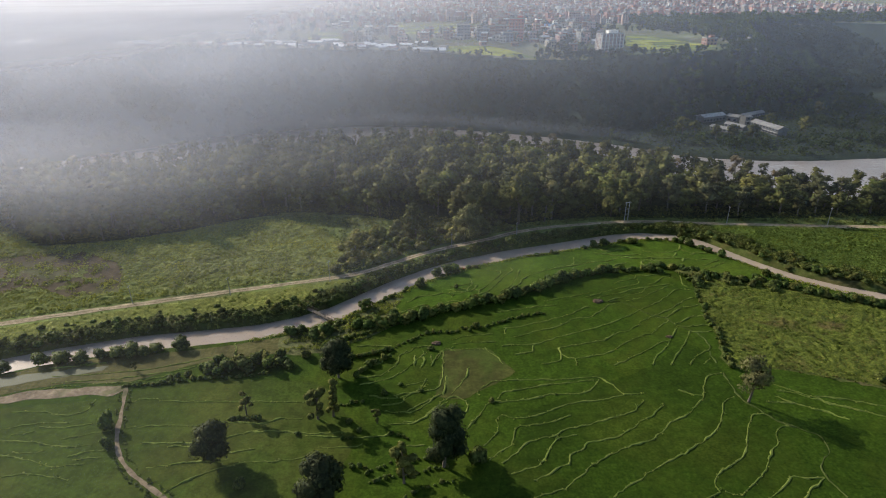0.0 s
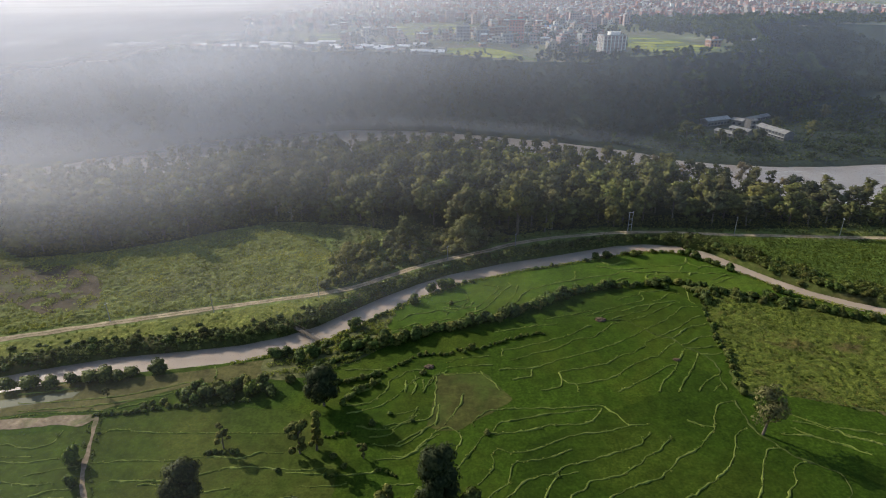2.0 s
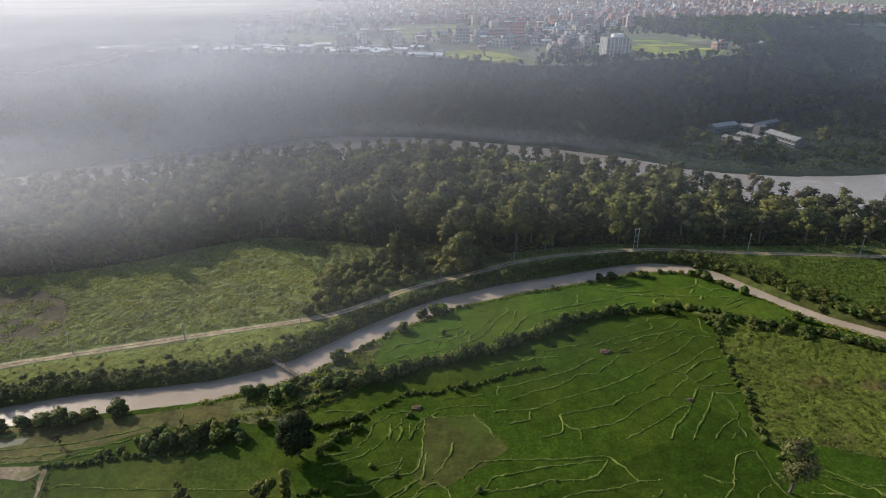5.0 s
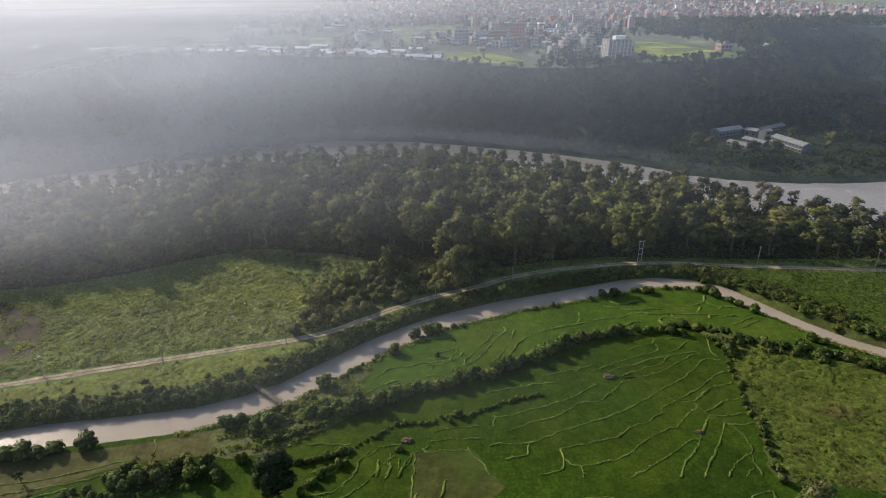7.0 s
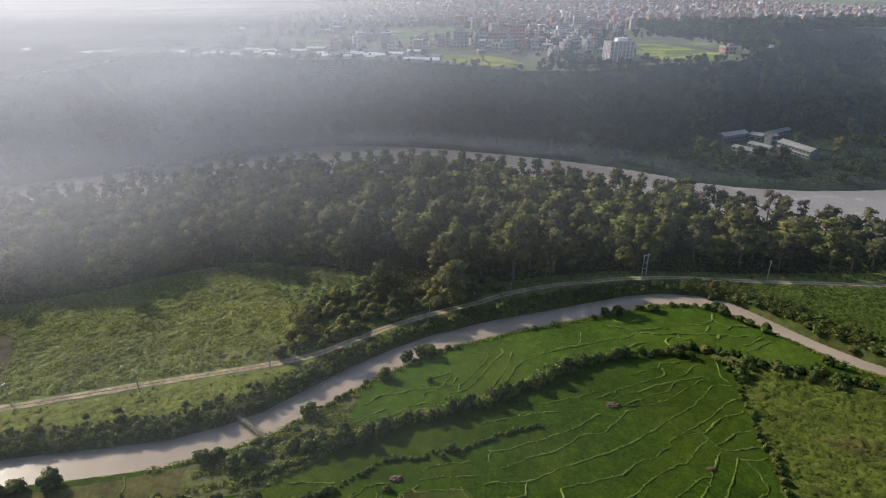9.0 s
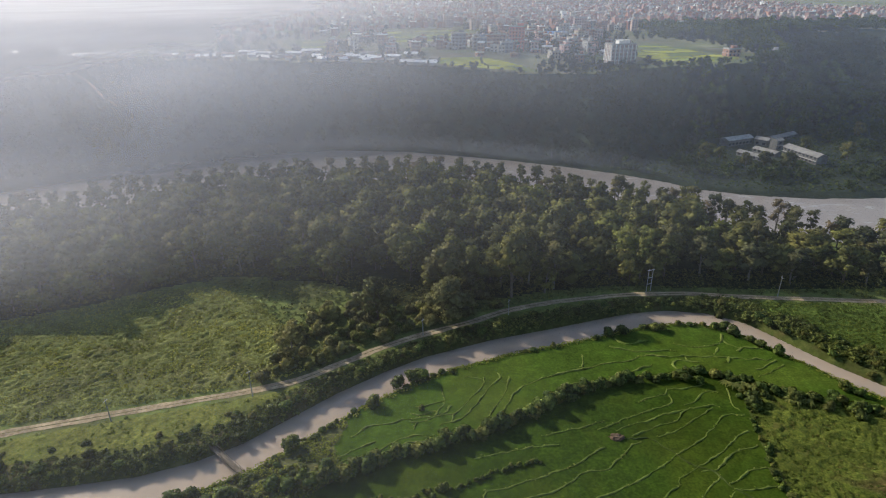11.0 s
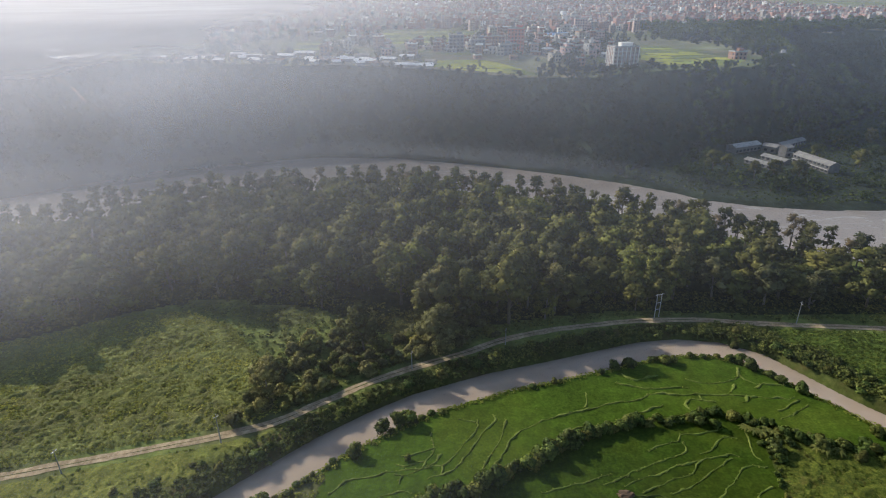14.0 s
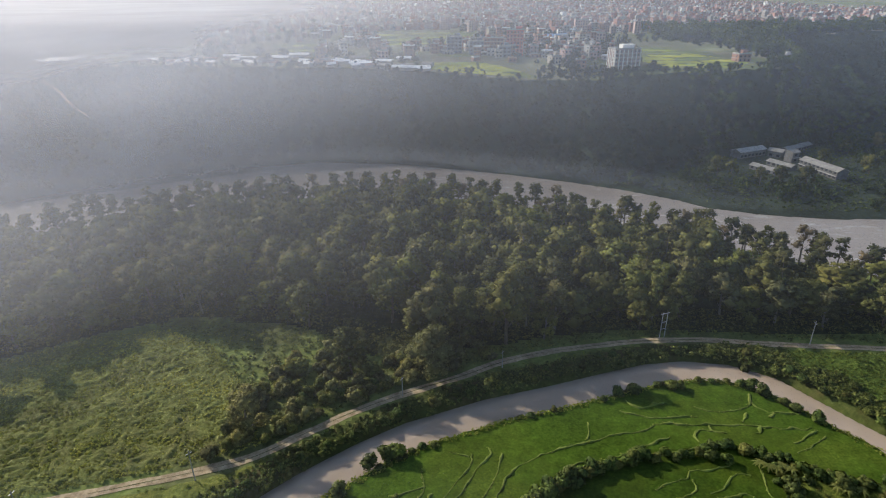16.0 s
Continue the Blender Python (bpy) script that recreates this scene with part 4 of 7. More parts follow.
# shrubs on the near canal bank
BANK = ((-126, 138.5), (-117.4, 142.6), (-111.8, 143), (-106.3, 143), (-101.3, 145.3), (-96.6, 145.8), (-92.9, 146.2), (-89, 146.6), (-86.4, 148.2), (-79.6, 149.4), (-47.8, 156.6), (-45, 158), (-40.4, 155), (-36.7, 157.3), (-26.8, 173.6), (-2.5, 197.2), (1.8, 200), (4.2, 200.6), (-8.3, 188.6), (98.4, 227), (100.6, 226.3), (102.7, 222.9), (106.4, 218.8), (108.1, 216.4), (111.4, 212.1), (120.7, 195.2), (123.3, 192.4), (62.9, 223.2), (67.7, 224.1), (78.8, 226.2), (81.1, 226.2))
BANK_SHRUBS = named(DARK_SHRUBS + SHRUBS, "bank_shrub")
for k, (x, y) in enumerate(BANK):
    s = (1.15 if x < 60 else 0.85) + 0.4 * math.sin(k * 2.3) ** 2
    bush(BANK_SHRUBS[k % 7] if x > -60 else BANK_SHRUBS[k % 3], x, y, s, k * 2.1, "rounded dark green shrub on the canal bank", "shrubs along the canal", 0.95, z=0.0)

# cluster of shrubs by the flooded field
THICKET = ((-69.8, 139.2), (-66.2, 137.7), (-65.2, 141.1), (-64.1, 136.3), (-59.8, 141), (-55.4, 137.2), (-54.7, 141.9), (-53.6, 143.4), (-50, 139.5), (-47.9, 142.6), (-44.7, 139.4), (-46.4, 141.4), (-40.6, 144.8), (-74.8, 135.1), (-72.2, 136), (-76.6, 134.2),
           (-78.2, 132.9), (-58, 140.3), (-67.5, 139.2), (-62.9, 139.1), (-51.5, 141.9), (-61, 138.2), (-57, 139.2))
for k, (x, y) in enumerate(THICKET):
    bush((SHRUBS + DARK_SHRUBS)[k % 8], x, y, rng.uniform(0.95, 1.4) if x > -68 else rng.uniform(0.45, 0.7), k * 1.3, "leafy shrub in a thicket beside the paddies", "thicket by the flooded field", rng.uniform(0.8, 1.25))

# hedgerow across the paddies
HEDGE_SHRUBS = named(SHRUBS, "hedge_shrub")
LOW_SHRUBS = named(SHRUBS, "low_shrub")
HEDGE = smooth_line([(-27.4, 160.5), (-17, 163), (-6.3, 167), (2, 171), (13.7, 175), (26.2, 181.5), (36.2, 187), (43.4, 191.5), (54.5, 197), (61.9, 199.4)], 1.55)
for k, (x, y) in enumerate(HEDGE):
    bush(HEDGE_SHRUBS[k % 5], x + rng.uniform(-0.7, 0.7), y + rng.uniform(-1.2, 1.2), rng.uniform(0.95, 1.5), k * 1.9, "dense green hedgerow shrub", "hedgerow across the paddies", rng.uniform(0.75, 1.15))
HEDGE = smooth_line([(61.9, 199.4), (72, 199.5), (83, 202.2), (92, 199.6), (98.7, 195.5), (103, 191.5), (112, 189.5), (121, 185.6), (128, 181.5), (140, 175), (155, 168)], 1.9)
for k, (x, y) in enumerate(HEDGE):
    bush(HEDGE_SHRUBS[(k + 2) % 5], x + rng.uniform(-0.8, 0.8), y + rng.uniform(-1.2, 1.2), rng.uniform(0.6, 1.0) if x < 84 else rng.uniform(0.9, 1.4), k * 2.9, "dense green hedgerow shrub", "hedgerow across the paddies", rng.uniform(0.7, 1.0))
for k, (x, y) in enumerate(smooth_line([(93, 198), (89.5, 180), (86.5, 165), (84.8, 153), (82.3, 141)], 1.7)):
    bush(SHRUBS[(k * 2) % 5], x + rng.uniform(-1, 1), y + rng.uniform(-0.8, 0.8), rng.uniform(0.3, 0.72), k * 2.2, "low shrub on the field boundary", "field boundary shrubs", rng.uniform(0.7, 1.0))


def scatter(x0, x1, y0, y1, spacing, r):
    gx, gy = np.meshgrid(np.arange(x0, x1, spacing), np.arange(y0, y1, spacing))
    gx, gy = gx.ravel() + r.uniform(-0.48, 0.48, gx.size) * spacing, gy.ravel() + r.uniform(-0.48, 0.48, gy.size) * spacing
    return gx, gy


def tuft_field(name, x, y, size, mat, label, category, per=5, leaf=0.5, squash=0.6, r=None, flat=0.9, lift=0.0):
    """Many low leafy clumps joined into one."""
    r = r or np.random.default_rng(5)
    z = land(x, y) + lift
    lobes = np.column_stack([x, y, z + size * squash * 0.35, size, np.full(len(x), squash)])
    n = len(x) * per
    idx = np.repeat(np.arange(len(x)), per)
    d = r.normal(size=(n, 3))
    d[:, 2] = np.abs(d[:, 2]) + 0.25
    d /= np.linalg.norm(d, axis=1)[:, None]
    L = lobes[idx]
    pos = L[:, :3] + d * (L[:, 3] * r.uniform(0.6, 1.05, n))[:, None] * np.column_stack([np.ones(n), np.ones(n), L[:, 4]])
    nor = d + r.normal(scale=0.35, size=(n, 3))
    nor[:, 2] += flat
    nor /= np.linalg.norm(nor, axis=1)[:, None]
    a = np.cross(nor, r.normal(size=(n, 3)))
    a /= np.linalg.norm(a, axis=1)[:, None]
    b = np.cross(nor, a)
    s = (leaf * r.uniform(0.6, 1.4, n) * np.clip(L[:, 3] / np.mean(size), 0.5, 2))[:, None]
    v = np.stack([pos - a * s * 0.6 - nor * s * 0.3, pos - b * s * 0.5, pos + a * s * 0.6 - nor * s * 0.3, pos + b * s * 0.5], 1).reshape(-1, 3)
    i = np.arange(n)[:, None] * 4
    return tagged(new(name, mesh_of(name, v, np.concatenate([i, i + 1, i + 2, i + 3], 1), (mat,))), label, category, kind="stuff")


# meadow and scrub growth
MEADOW = [(-230, 132), (-145, 167.5), (-96, 183), (-57, 194), (-39.5, 199.5), (-30, 204), (-34, 215), (-44, 231), (-57, 248), (-77, 258), (-98, 254), (-114, 243), (-142, 232), (-172, 226), (-207, 255), (-260, 250)]


def lumps(x, y, size, seed):
    """Uneven mounds between 0 and 1."""
    table = np.random.default_rng(seed).random((97, 97))
    u, w = x / size, y / size
    i, j = np.floor(u).astype(int), np.floor(w).astype(int)
    a, b = ease(0, 1, u - i), ease(0, 1, w - j)
    q = table[i % 97, j % 97] * (1 - a) + table[(i + 1) % 97, j % 97] * a
    return q * (1 - b) + b * (table[i % 97, (j + 1) % 97] * (1 - a) + table[(i + 1) % 97, (j + 1) % 97] * a)


BARE = [(-185, 212), (-169, 220), (-149, 221), (-126, 208), (-117, 186), (-132, 181.5), (-150, 190), (-162, 184), (-178, 190)]
SCRUB = [(93, 198), (88, 174), (84.5, 153), (81.5, 139), (97.5, 136), (119, 128), (160, 114), (205, 102), (207, 152), (152, 174), (130, 183), (113, 191)]
LUSH = [(104, 247), (112, 236), (120, 226), (132, 211), (143, 203), (155, 195.5), (180, 185), (232, 167), (232, 238), (180, 240.5), (137, 244)]


def build_growth(name, outline, step, amount, turn, mat, label, low=0.0):
    """Thick uneven growth that covers a field, as one lumpy sheet."""
    xs, ys = [p[0] for p in outline], [p[1] for p in outline]
    gx, gy = np.meshgrid(np.arange(min(xs), max(xs), step), np.arange(min(ys), max(ys), step))
    c, s = math.cos(turn), math.sin(turn)
    a, b = gx * c + gy * s + 2.5 * wave(gx, gy, 15, 2), gy * c - gx * s
    high = 0.85 * lumps(a, b, 1.2, 1) + 0.16 * lumps(a, b, 2.9, 2) + 0.1 * lumps(a, b, 7.5, 3) + 0.4 * lumps(a, b, 0.85, 4)
    bare = inside(gx, gy, BARE)
    high = high ** 1.5 * np.where(bare, 0.5, 1.0) * ease(0, 3, line_distance(gx, gy, list(outline) + [outline[0]]))
    gz = land(gx, gy) - 0.05 + low + amount * high
    w, h = gx.shape[1], gx.shape[0]
    i = (np.arange(h - 1)[:, None] * w + np.arange(w - 1)).ravel()
    keep = inside((gx[:-1, :-1] + gx[1:, 1:]).ravel() / 2, (gy[:-1, :-1] + gy[1:, 1:]).ravel() / 2, outline) & ~(bare & (lumps(gx, gy, 5.0, 6) + 0.5 * lumps(gx, gy, 1.6, 7) > 0.5))[:-1, :-1].ravel()
    me = mesh_of(name, np.stack([gx, gy, gz], -1).reshape(-1, 3), np.stack([i, i + 1, i + w + 1, i + w], 1)[keep], (mat,), smooth=True)
    tagged(new(name, me), label, "grass", kind="stuff")


build_growth("meadow_growth", MEADOW, 0.48, 0.68, 0.45, MAT_MEADOW, "thick lumpy growth of pale green meadow plants")
build_growth("scrub_growth", SCRUB, 0.5, 0.5, -0.3, MAT_ROUGH, "rough tussocky green and brown growth in the uncut field", 0.1)
build_growth("lush_growth", LUSH, 0.55, 0.36, -0.3, MAT_LUSH, "lush bright green growth on the slope beyond the canal")
x, y = scatter(-235, -28, 132, 260, 1.0, rng)
k = inside(x, y, MEADOW) & ~(inside(x, y, [(-185, 212), (-169, 220), (-149, 221), (-126, 208), (-117, 186), (-132, 181.5), (-150, 190), (-162, 184), (-178, 190)]) & (wave(x, y, 11, 2) + rng.normal(0, 0.45, len(x)) < 0.2))
x, y = x[k], y[k]
tuft_field("meadow_weeds", x, y, rng.uniform(0.35, 0.7, len(x)) * (1 + 0.3 * wave(x, y, 9, 1)), MAT_WEED, "tall pale green weeds covering the meadow", "weeds", 6, 0.42, 0.75, flat=0.5, lift=0.12)
VERGE = [tuple(p) for p in canal_side(11.5)[::4] if -185 < p[0] < 4] + [tuple(p + (0.4, -2.0)) for p in np.asarray(road_line)[::-6] if -200 < p[0] < 0]
build_growth("verge_growth", VERGE, 0.6, 0.4, 0.4, MAT_SUNNY, "yellow-green grass between the canal bank and the road")
x, y = scatter(80, 205, 100, 200, 0.95, rng)
k = inside(x, y, [(93, 198), (88, 174), (84.5, 153), (81.5, 139), (97.5, 136), (119, 128), (160, 114), (205, 102), (207, 152), (152, 174), (130, 183), (113, 191)])
x, y = x[k], y[k]
dry = wave(x, y * 2, 23, 4) + rng.normal(0, 0.4, len(x)) > 0.15
tuft_field("scrub_weeds", x[~dry], y[~dry], rng.uniform(0.2, 0.6, (~dry).sum()), MAT_SCRUBWEED, "rough green weeds in the uncut field", "weeds", 6, 0.36, 0.75, flat=0.6, lift=0.1)
tuft_field("dry_grass", x[dry], y[dry], rng.uniform(0.25, 0.6, dry.sum()), MAT_DRYWEED, "dry brownish grass in the uncut field", "grass", 6, 0.32, 0.6, flat=0.6, lift=0.1)
x, y = scatter(108, 240, 150, 250, 1.15, rng)
d, e = line_distance(x, y, CANAL), line_distance(x, y, ROAD)
north = y > np.interp(x, [p[0] for p in CANAL[17:]], [p[1] for p in CANAL[17:]])
k = north & (d > 7) & (e > 2.4) & (y < 246)
tuft_field("bank_weeds", x[k], y[k], rng.uniform(0.3, 0.75, k.sum()), MAT_SCRUBWEED, "bright green weeds on the slope beyond the canal", "weeds", 6, 0.4, 0.75, flat=0.6, lift=0.1)

# thick growth between the canal and the road
x, y = scatter(-200, 180, 105, 250, 1.35, rng)
d, e = line_distance(x, y, CANAL), line_distance(x, y, ROAD)
side = y > np.interp(x, [p[0] for p in CANAL[:19]], [p[1] for p in CANAL[:19]])
k = (x < 104) & side & (d > 5.3) & (d < 13) & (e > 2.6)
high = np.clip(1.15 - 0.08 * d[k], 0.4, 1.0)
tuft_field("bank_shrubs", x[k], y[k], rng.uniform(1.0, 1.8, k.sum()) * high, MAT_LEAF_BANK, "dark green bushes crowding the far canal bank", "bushes", 22, 0.55, 1.0)
k = (x < 60) & side & (d >= 11) & (e > 2.2) & (rng.random(len(x)) < 0.35) & (y < np.interp(x, [p[0] for p in ROAD], [p[1] for p in ROAD]))
tuft_field("verge_weeds", x[k], y[k], rng.uniform(0.3, 0.65, k.sum()), MAT_SUNWEED, "yellow-green weeds between the bank and the road", "weeds", 6, 0.4, 0.7, flat=0.9)
right = x > 96
up = y > np.interp(x, [p[0] for p in CANAL[16:]], [p[1] for p in CANAL[16:]])
k = right & up & (d > 5.3) & (d < 18) & (e > 2.6) & (wave(x, y, 13, 2) > -1.0 + 0.12 * (d - 6))
tuft_field("slope_shrubs", x[k], y[k], rng.uniform(0.8, 1.6, k.sum()), MAT_LEAF_BANK, "dark green bushes on the slope above the canal", "bushes", 20, 0.55, 0.95)
# bushes crowding the banks
bank_r = np.random.default_rng(77)
for k, (px, py) in enumerate(canal_side(7.6)[::2]):
    if -170 < px < 165:
        for away in ((0.0, 3.6) if px < 100 else (-2.6, 0.4, 3.6, 7.2)):
            t = bank_r.uniform(-1.6, 1.6, 2)
            qx, qy = px + t[0] - 0.4 * away * (0 if px < 96 else -1), py + t[1] + 0.9 * away
            if line_distance(np.array([qx]), np.array([qy]), ROAD)[0] > 4.2 and bank_r.random() < 0.8:
                bush(BANK_BUSHES[k % 4], qx, qy, bank_r.uniform(0.7, 1.25) * (1.0 if away < 1 else 0.8), k * 1.7, "dark leafy bush crowding the far canal bank", "bushes along the far canal bank", bank_r.uniform(0.7, 1.05))
for k, (px, py) in enumerate(canal_side(-7.4)):
    if -50 < px < 98 and bank_r.random() < 0.55 + 0.4 * math.sin(px * 0.21):
        bush(BANK_BUSHES[(k + 1) % 4], px + bank_r.uniform(-0.8, 0.8), py + bank_r.uniform(-0.6, 0.6), bank_r.uniform(0.4, 0.75), k * 2.7, "low leafy bush on the near canal bank", "bushes along the near canal bank", bank_r.uniform(0.6, 0.95))
for k in range(40):
    u = bank_r.random()
    a, b = canal_side(12)[int(4 + u * 62)], bank_r.uniform(0, 5)
    if line_distance(np.array([a[0]]), np.array([a[1] + b]), ROAD)[0] > 4:
        bush(BANK_BUSHES[k % 4], a[0], a[1] + b, bank_r.uniform(0.35, 0.8), k * 1.9, "low bush on the sunny verge beside the road", "bushes on the verge", bank_r.uniform(0.5, 0.8))
# low growth along the near bank
x, y = scatter(-60, 150, 150, 240, 1.0, rng)
d = line_distance(x, y, CANAL)
low = y < np.interp(x, [p[0] for p in CANAL], [p[1] for p in CANAL])
k = low & (d > 5.8) & (d < 8.4)
tuft_field("bank_growth", x[k], y[k], rng.uniform(0.45, 0.85, k.sum()), MAT_SUNWEED, "low yellowish growth along the near canal bank", "weeds", 9, 0.36, 0.8, flat=0.5)
x, y = scatter(-50, -8, 145, 184, 0.95, rng)
k = inside(x, y, [(-50, 155), (-44, 158), (-36, 163), (-28, 171), (-18, 181), (-14, 182), (-16, 172), (-12, 166), (-20, 158), (-30, 150), (-40, 147), (-49, 148)]) & (wave(x * 0.5 + y * 0.4, y * 2.2 - x, 9, 3) > -0.15)
tuft_field("terrace_growth", x[k], y[k], rng.uniform(0.4, 1.1, k.sum()), MAT_SUNWEED, "tangled weeds on the rough terrace", "weeds", 9, 0.38, 0.8)
for k in range(34):
    u, w = bank_r.random(), bank_r.uniform(-5, 5)
    bush(BANK_BUSHES[k % 4], -46 + 30 * u - 0.6 * w, 151 + 22 * u + 0.7 * w, bank_r.uniform(0.3, 0.75), k * 1.3, "tangled bush on the rough terrace by the canal", "bushes on the rough terrace", bank_r.uniform(0.6, 1.0))


def low_hedge(points, lo, hi, label, step=1.3):
    """A row of small shrubs along a bank."""
    for k, (px, py) in enumerate(smooth_line(points, step * 0.75)):
        bush(LOW_SHRUBS[k % 5], px + rng.uniform(-0.4, 0.4), py + rng.uniform(-0.4, 0.4), rng.uniform(lo, hi), k * 2.3, label, "low shrubs on the paddy banks", rng.uniform(0.7, 1.1))


low_hedge([(-14.5, 149.5), (-9.5, 153.4), (-4.8, 157), (3, 157.4), (5.9, 159.5), (13.2, 160.6), (19.2, 163.4), (23.9, 165.7), (33.3, 168.4)], 0.25, 0.5, "small green shrub on a paddy bank")
for row in ([(-36.4, 149.6), (-27.9, 154.5), (-20.3, 159.7)], [(-28.2, 143.7), (-22, 145.5), (-15.7, 148.2)]):
    low_hedge(row, 0.35, 0.7, "tangled low shrub on the rough terrace", 1.1)
for row in ([(-17.4, 99.2), (-12.6, 101.9), (-6.1, 103), (0.4, 104.7)], [(-16.5, 96.1), (-12.3, 98), (-6, 99.1), (0.4, 100.7)], [(-8.2, 92.4), (-3.4, 95.2), (1.6, 96.7)], [(-27.5, 122.6), (-21.7, 123.5)], [(-13.4, 111.9), (-9.1, 110.3)],
            [(-24.8, 110.1), (-22.1, 110)], [(-22.9, 101.5), (-18.2, 100.6)]):
    low_hedge(row, 0.22, 0.45, "small green shrub on a paddy bank", 1.5)
low_hedge([(-54.7, 117.7), (-46.8, 117.6)], 0.3, 0.5, "small shrub on a grassy mound", 1.2)
low_hedge([(-88, 131.6), (-79.2, 132), (-72, 133.6), (-66.6, 134.4), (-58.3, 134.9), (-50.1, 136.4)], 0.28, 0.5, "small green shrub on a paddy bank", 1.5)
x, y = scatter(-92, -40, 74, 134, 0.75, rng)
d = line_distance(x, y, [(-87, 131), (-85.3, 126), (-83.4, 120.6), (-79.4, 110.3), (-75, 103.8), (-69.3, 98.6), (-61.1, 93), (-52, 86), (-44, 76)])
k = (d > 0.8) & (d < 1.7) & (rng.random(len(x)) < 0.75)
tuft_field("path_verge", x[k], y[k], rng.uniform(0.25, 0.6, k.sum()), MAT_LEAF_BANK, "rough grass and weeds along the footpath", "weeds", 8, 0.28, 0.8)
low_hedge([(-24.8, 135.4), (-20.6, 140.8), (-16, 144)], 0.5, 0.85, "leafy shrub by the dark tree", 2.0)
# heaps of red earth
for hx, hy, hs in ((-2.2, 151.2, 1.0), (53.2, 176.3, 1.2), (70, 153.8, 0.7)):
    r = np.random.default_rng(int(hx * 10) + 900)
    bm = bmesh.new()
    bmesh.ops.create_icosphere(bm, subdivisions=3, radius=hs)
    for q in bm.verts:
        w = 1 + 0.22 * float(wave(q.co.x, q.co.y + q.co.z, 0.7 * hs, hx)) + r.normal(0, 0.07)
        q.co = Vector((q.co.x * 1.5 * w, q.co.y * w, q.co.z * 0.6 * w))
    me = bpy.data.meshes.new("earth_mound")
    bm.to_mesh(me)
    bm.free()
    me.materials.append(MAT_RUST)
    tagged(new("earth_mound", me), "low crumbled mound of reddish bare earth on a paddy bank", "earth mound").location = (hx, hy, 0.12)


def banana_leaf(r, ang, length, height):
    """One arching blade with a folded midrib."""
    n, v, f = 6, [], []
    for k in range(n + 1):
        u = k / n
        out, z = length * u, height + length * (0.55 * u - 0.75 * u * u)
        w = 0.34 * math.sin(math.pi * (0.12 + 0.86 * u))
        c, q = math.cos(ang), math.sin(ang)
        for side, dz in ((-1, -0.1), (0, 0.0), (1, -0.1)):
            v.append((c * out - q * w * side, q * out + c * w * side, z + dz))
    for k in range(n):
        for a in (0, 1):
            f.append([3 * k + a, 3 * k + a + 1, 3 * k + a + 4, 3 * k + a + 3])
    return v, f


for k, (bx, by) in enumerate(((90.2, 195.4), (91.8, 194.6), (93.4, 195.6), (95, 194.4), (88.8, 196.6), (102.4, 189.2), (103.9, 188.2), (105.4, 189.4), (107, 188.2), (-44, 252), (-41, 250), (-36, 238), (-38, 241))):
    r = np.random.default_rng(300 + k)
    ob = tagged(new("banana_plant"), "banana plant with long arching bright green leaves", "banana plant", "banana plants")
    ob.matrix_basis = pose(bx, by, float(land(bx, by)), 0, 0, k * 47) @ Matrix.Diagonal((0.8, 0.8, 0.85, 1.0))
    part("stem", mesh_of("stem", *join([stick((0, 0, -0.2), (0.1, 0, 1.9), 0.16, 0.1, 6)]), (MAT_LEAF_LIGHT,)), ob)
    for j in range(9):
        part("leaf", mesh_of("leaf", *banana_leaf(r, j * 2.4, r.uniform(1.8, 2.7), 1.7), (MAT_LEAF_LIGHT,)), ob)

# ---- forest on the river bend ----
FOREST_FORMS = ((15, 14, 0.3, "billow", 1.0, MAT_LEAF, MAT_BARK), (18, 12.5, 0.36, "billow", 1.0, MAT_LEAF, MAT_BARK), (13, 14, 0.28, "billow", 0.95, MAT_LEAF, MAT_BARK), (16, 14.5, 0.32, "billow", 1.1, MAT_LEAF, MAT_BARK),
                (18, 11, 0.3, "stand", 0.8, MAT_LEAF_GREY, MAT_PALE_BARK), (12, 12.5, 0.22, "billow", 0.9, MAT_LEAF_LIGHT, MAT_BARK), (17, 12, 0.38, "billow", 0.9, MAT_LEAF_GREY, MAT_PALE_BARK), (14, 13, 0.28, "billow", 0.95, MAT_LEAF_MOSS, MAT_BARK),
                (15, 11.5, 0.32, "stand", 0.9, MAT_LEAF, MAT_BARK), (14, 13.5, 0.3, "billow", 0.95, MAT_LEAF_DUSK, MAT_BARK))
FOREST_TREES = [make_tree("forest_tree", 60 + k, h, w, tr, form, 0.56, int(760 * n), m, b, True, True) for k, (h, w, tr, form, n, m, b) in enumerate(FOREST_FORMS)]
BACK_TREES = [make_tree("forest_tree", 60 + k, h, w, tr, form, 0.72, int(330 * n), m, b, True, True) for k, (h, w, tr, form, n, m, b) in enumerate(FOREST_FORMS)]
x, y = scatter(-415, 325, 120, 410, 8.4, rng)
k = inside(x, y, FOREST) & (line_distance(x, y, ROAD) > 5) & (line_distance(x, y, [(9, 237), (-22, 263)]) > 8.5) & (np.hypot(x - 12, y - 237) > 10)
x, y = x[k], y[k]
order = np.argsort(line_distance(x, y, FOREST[1:20]) + rng.uniform(0, 3, len(x)))
front, back = order[:230], order[230:]
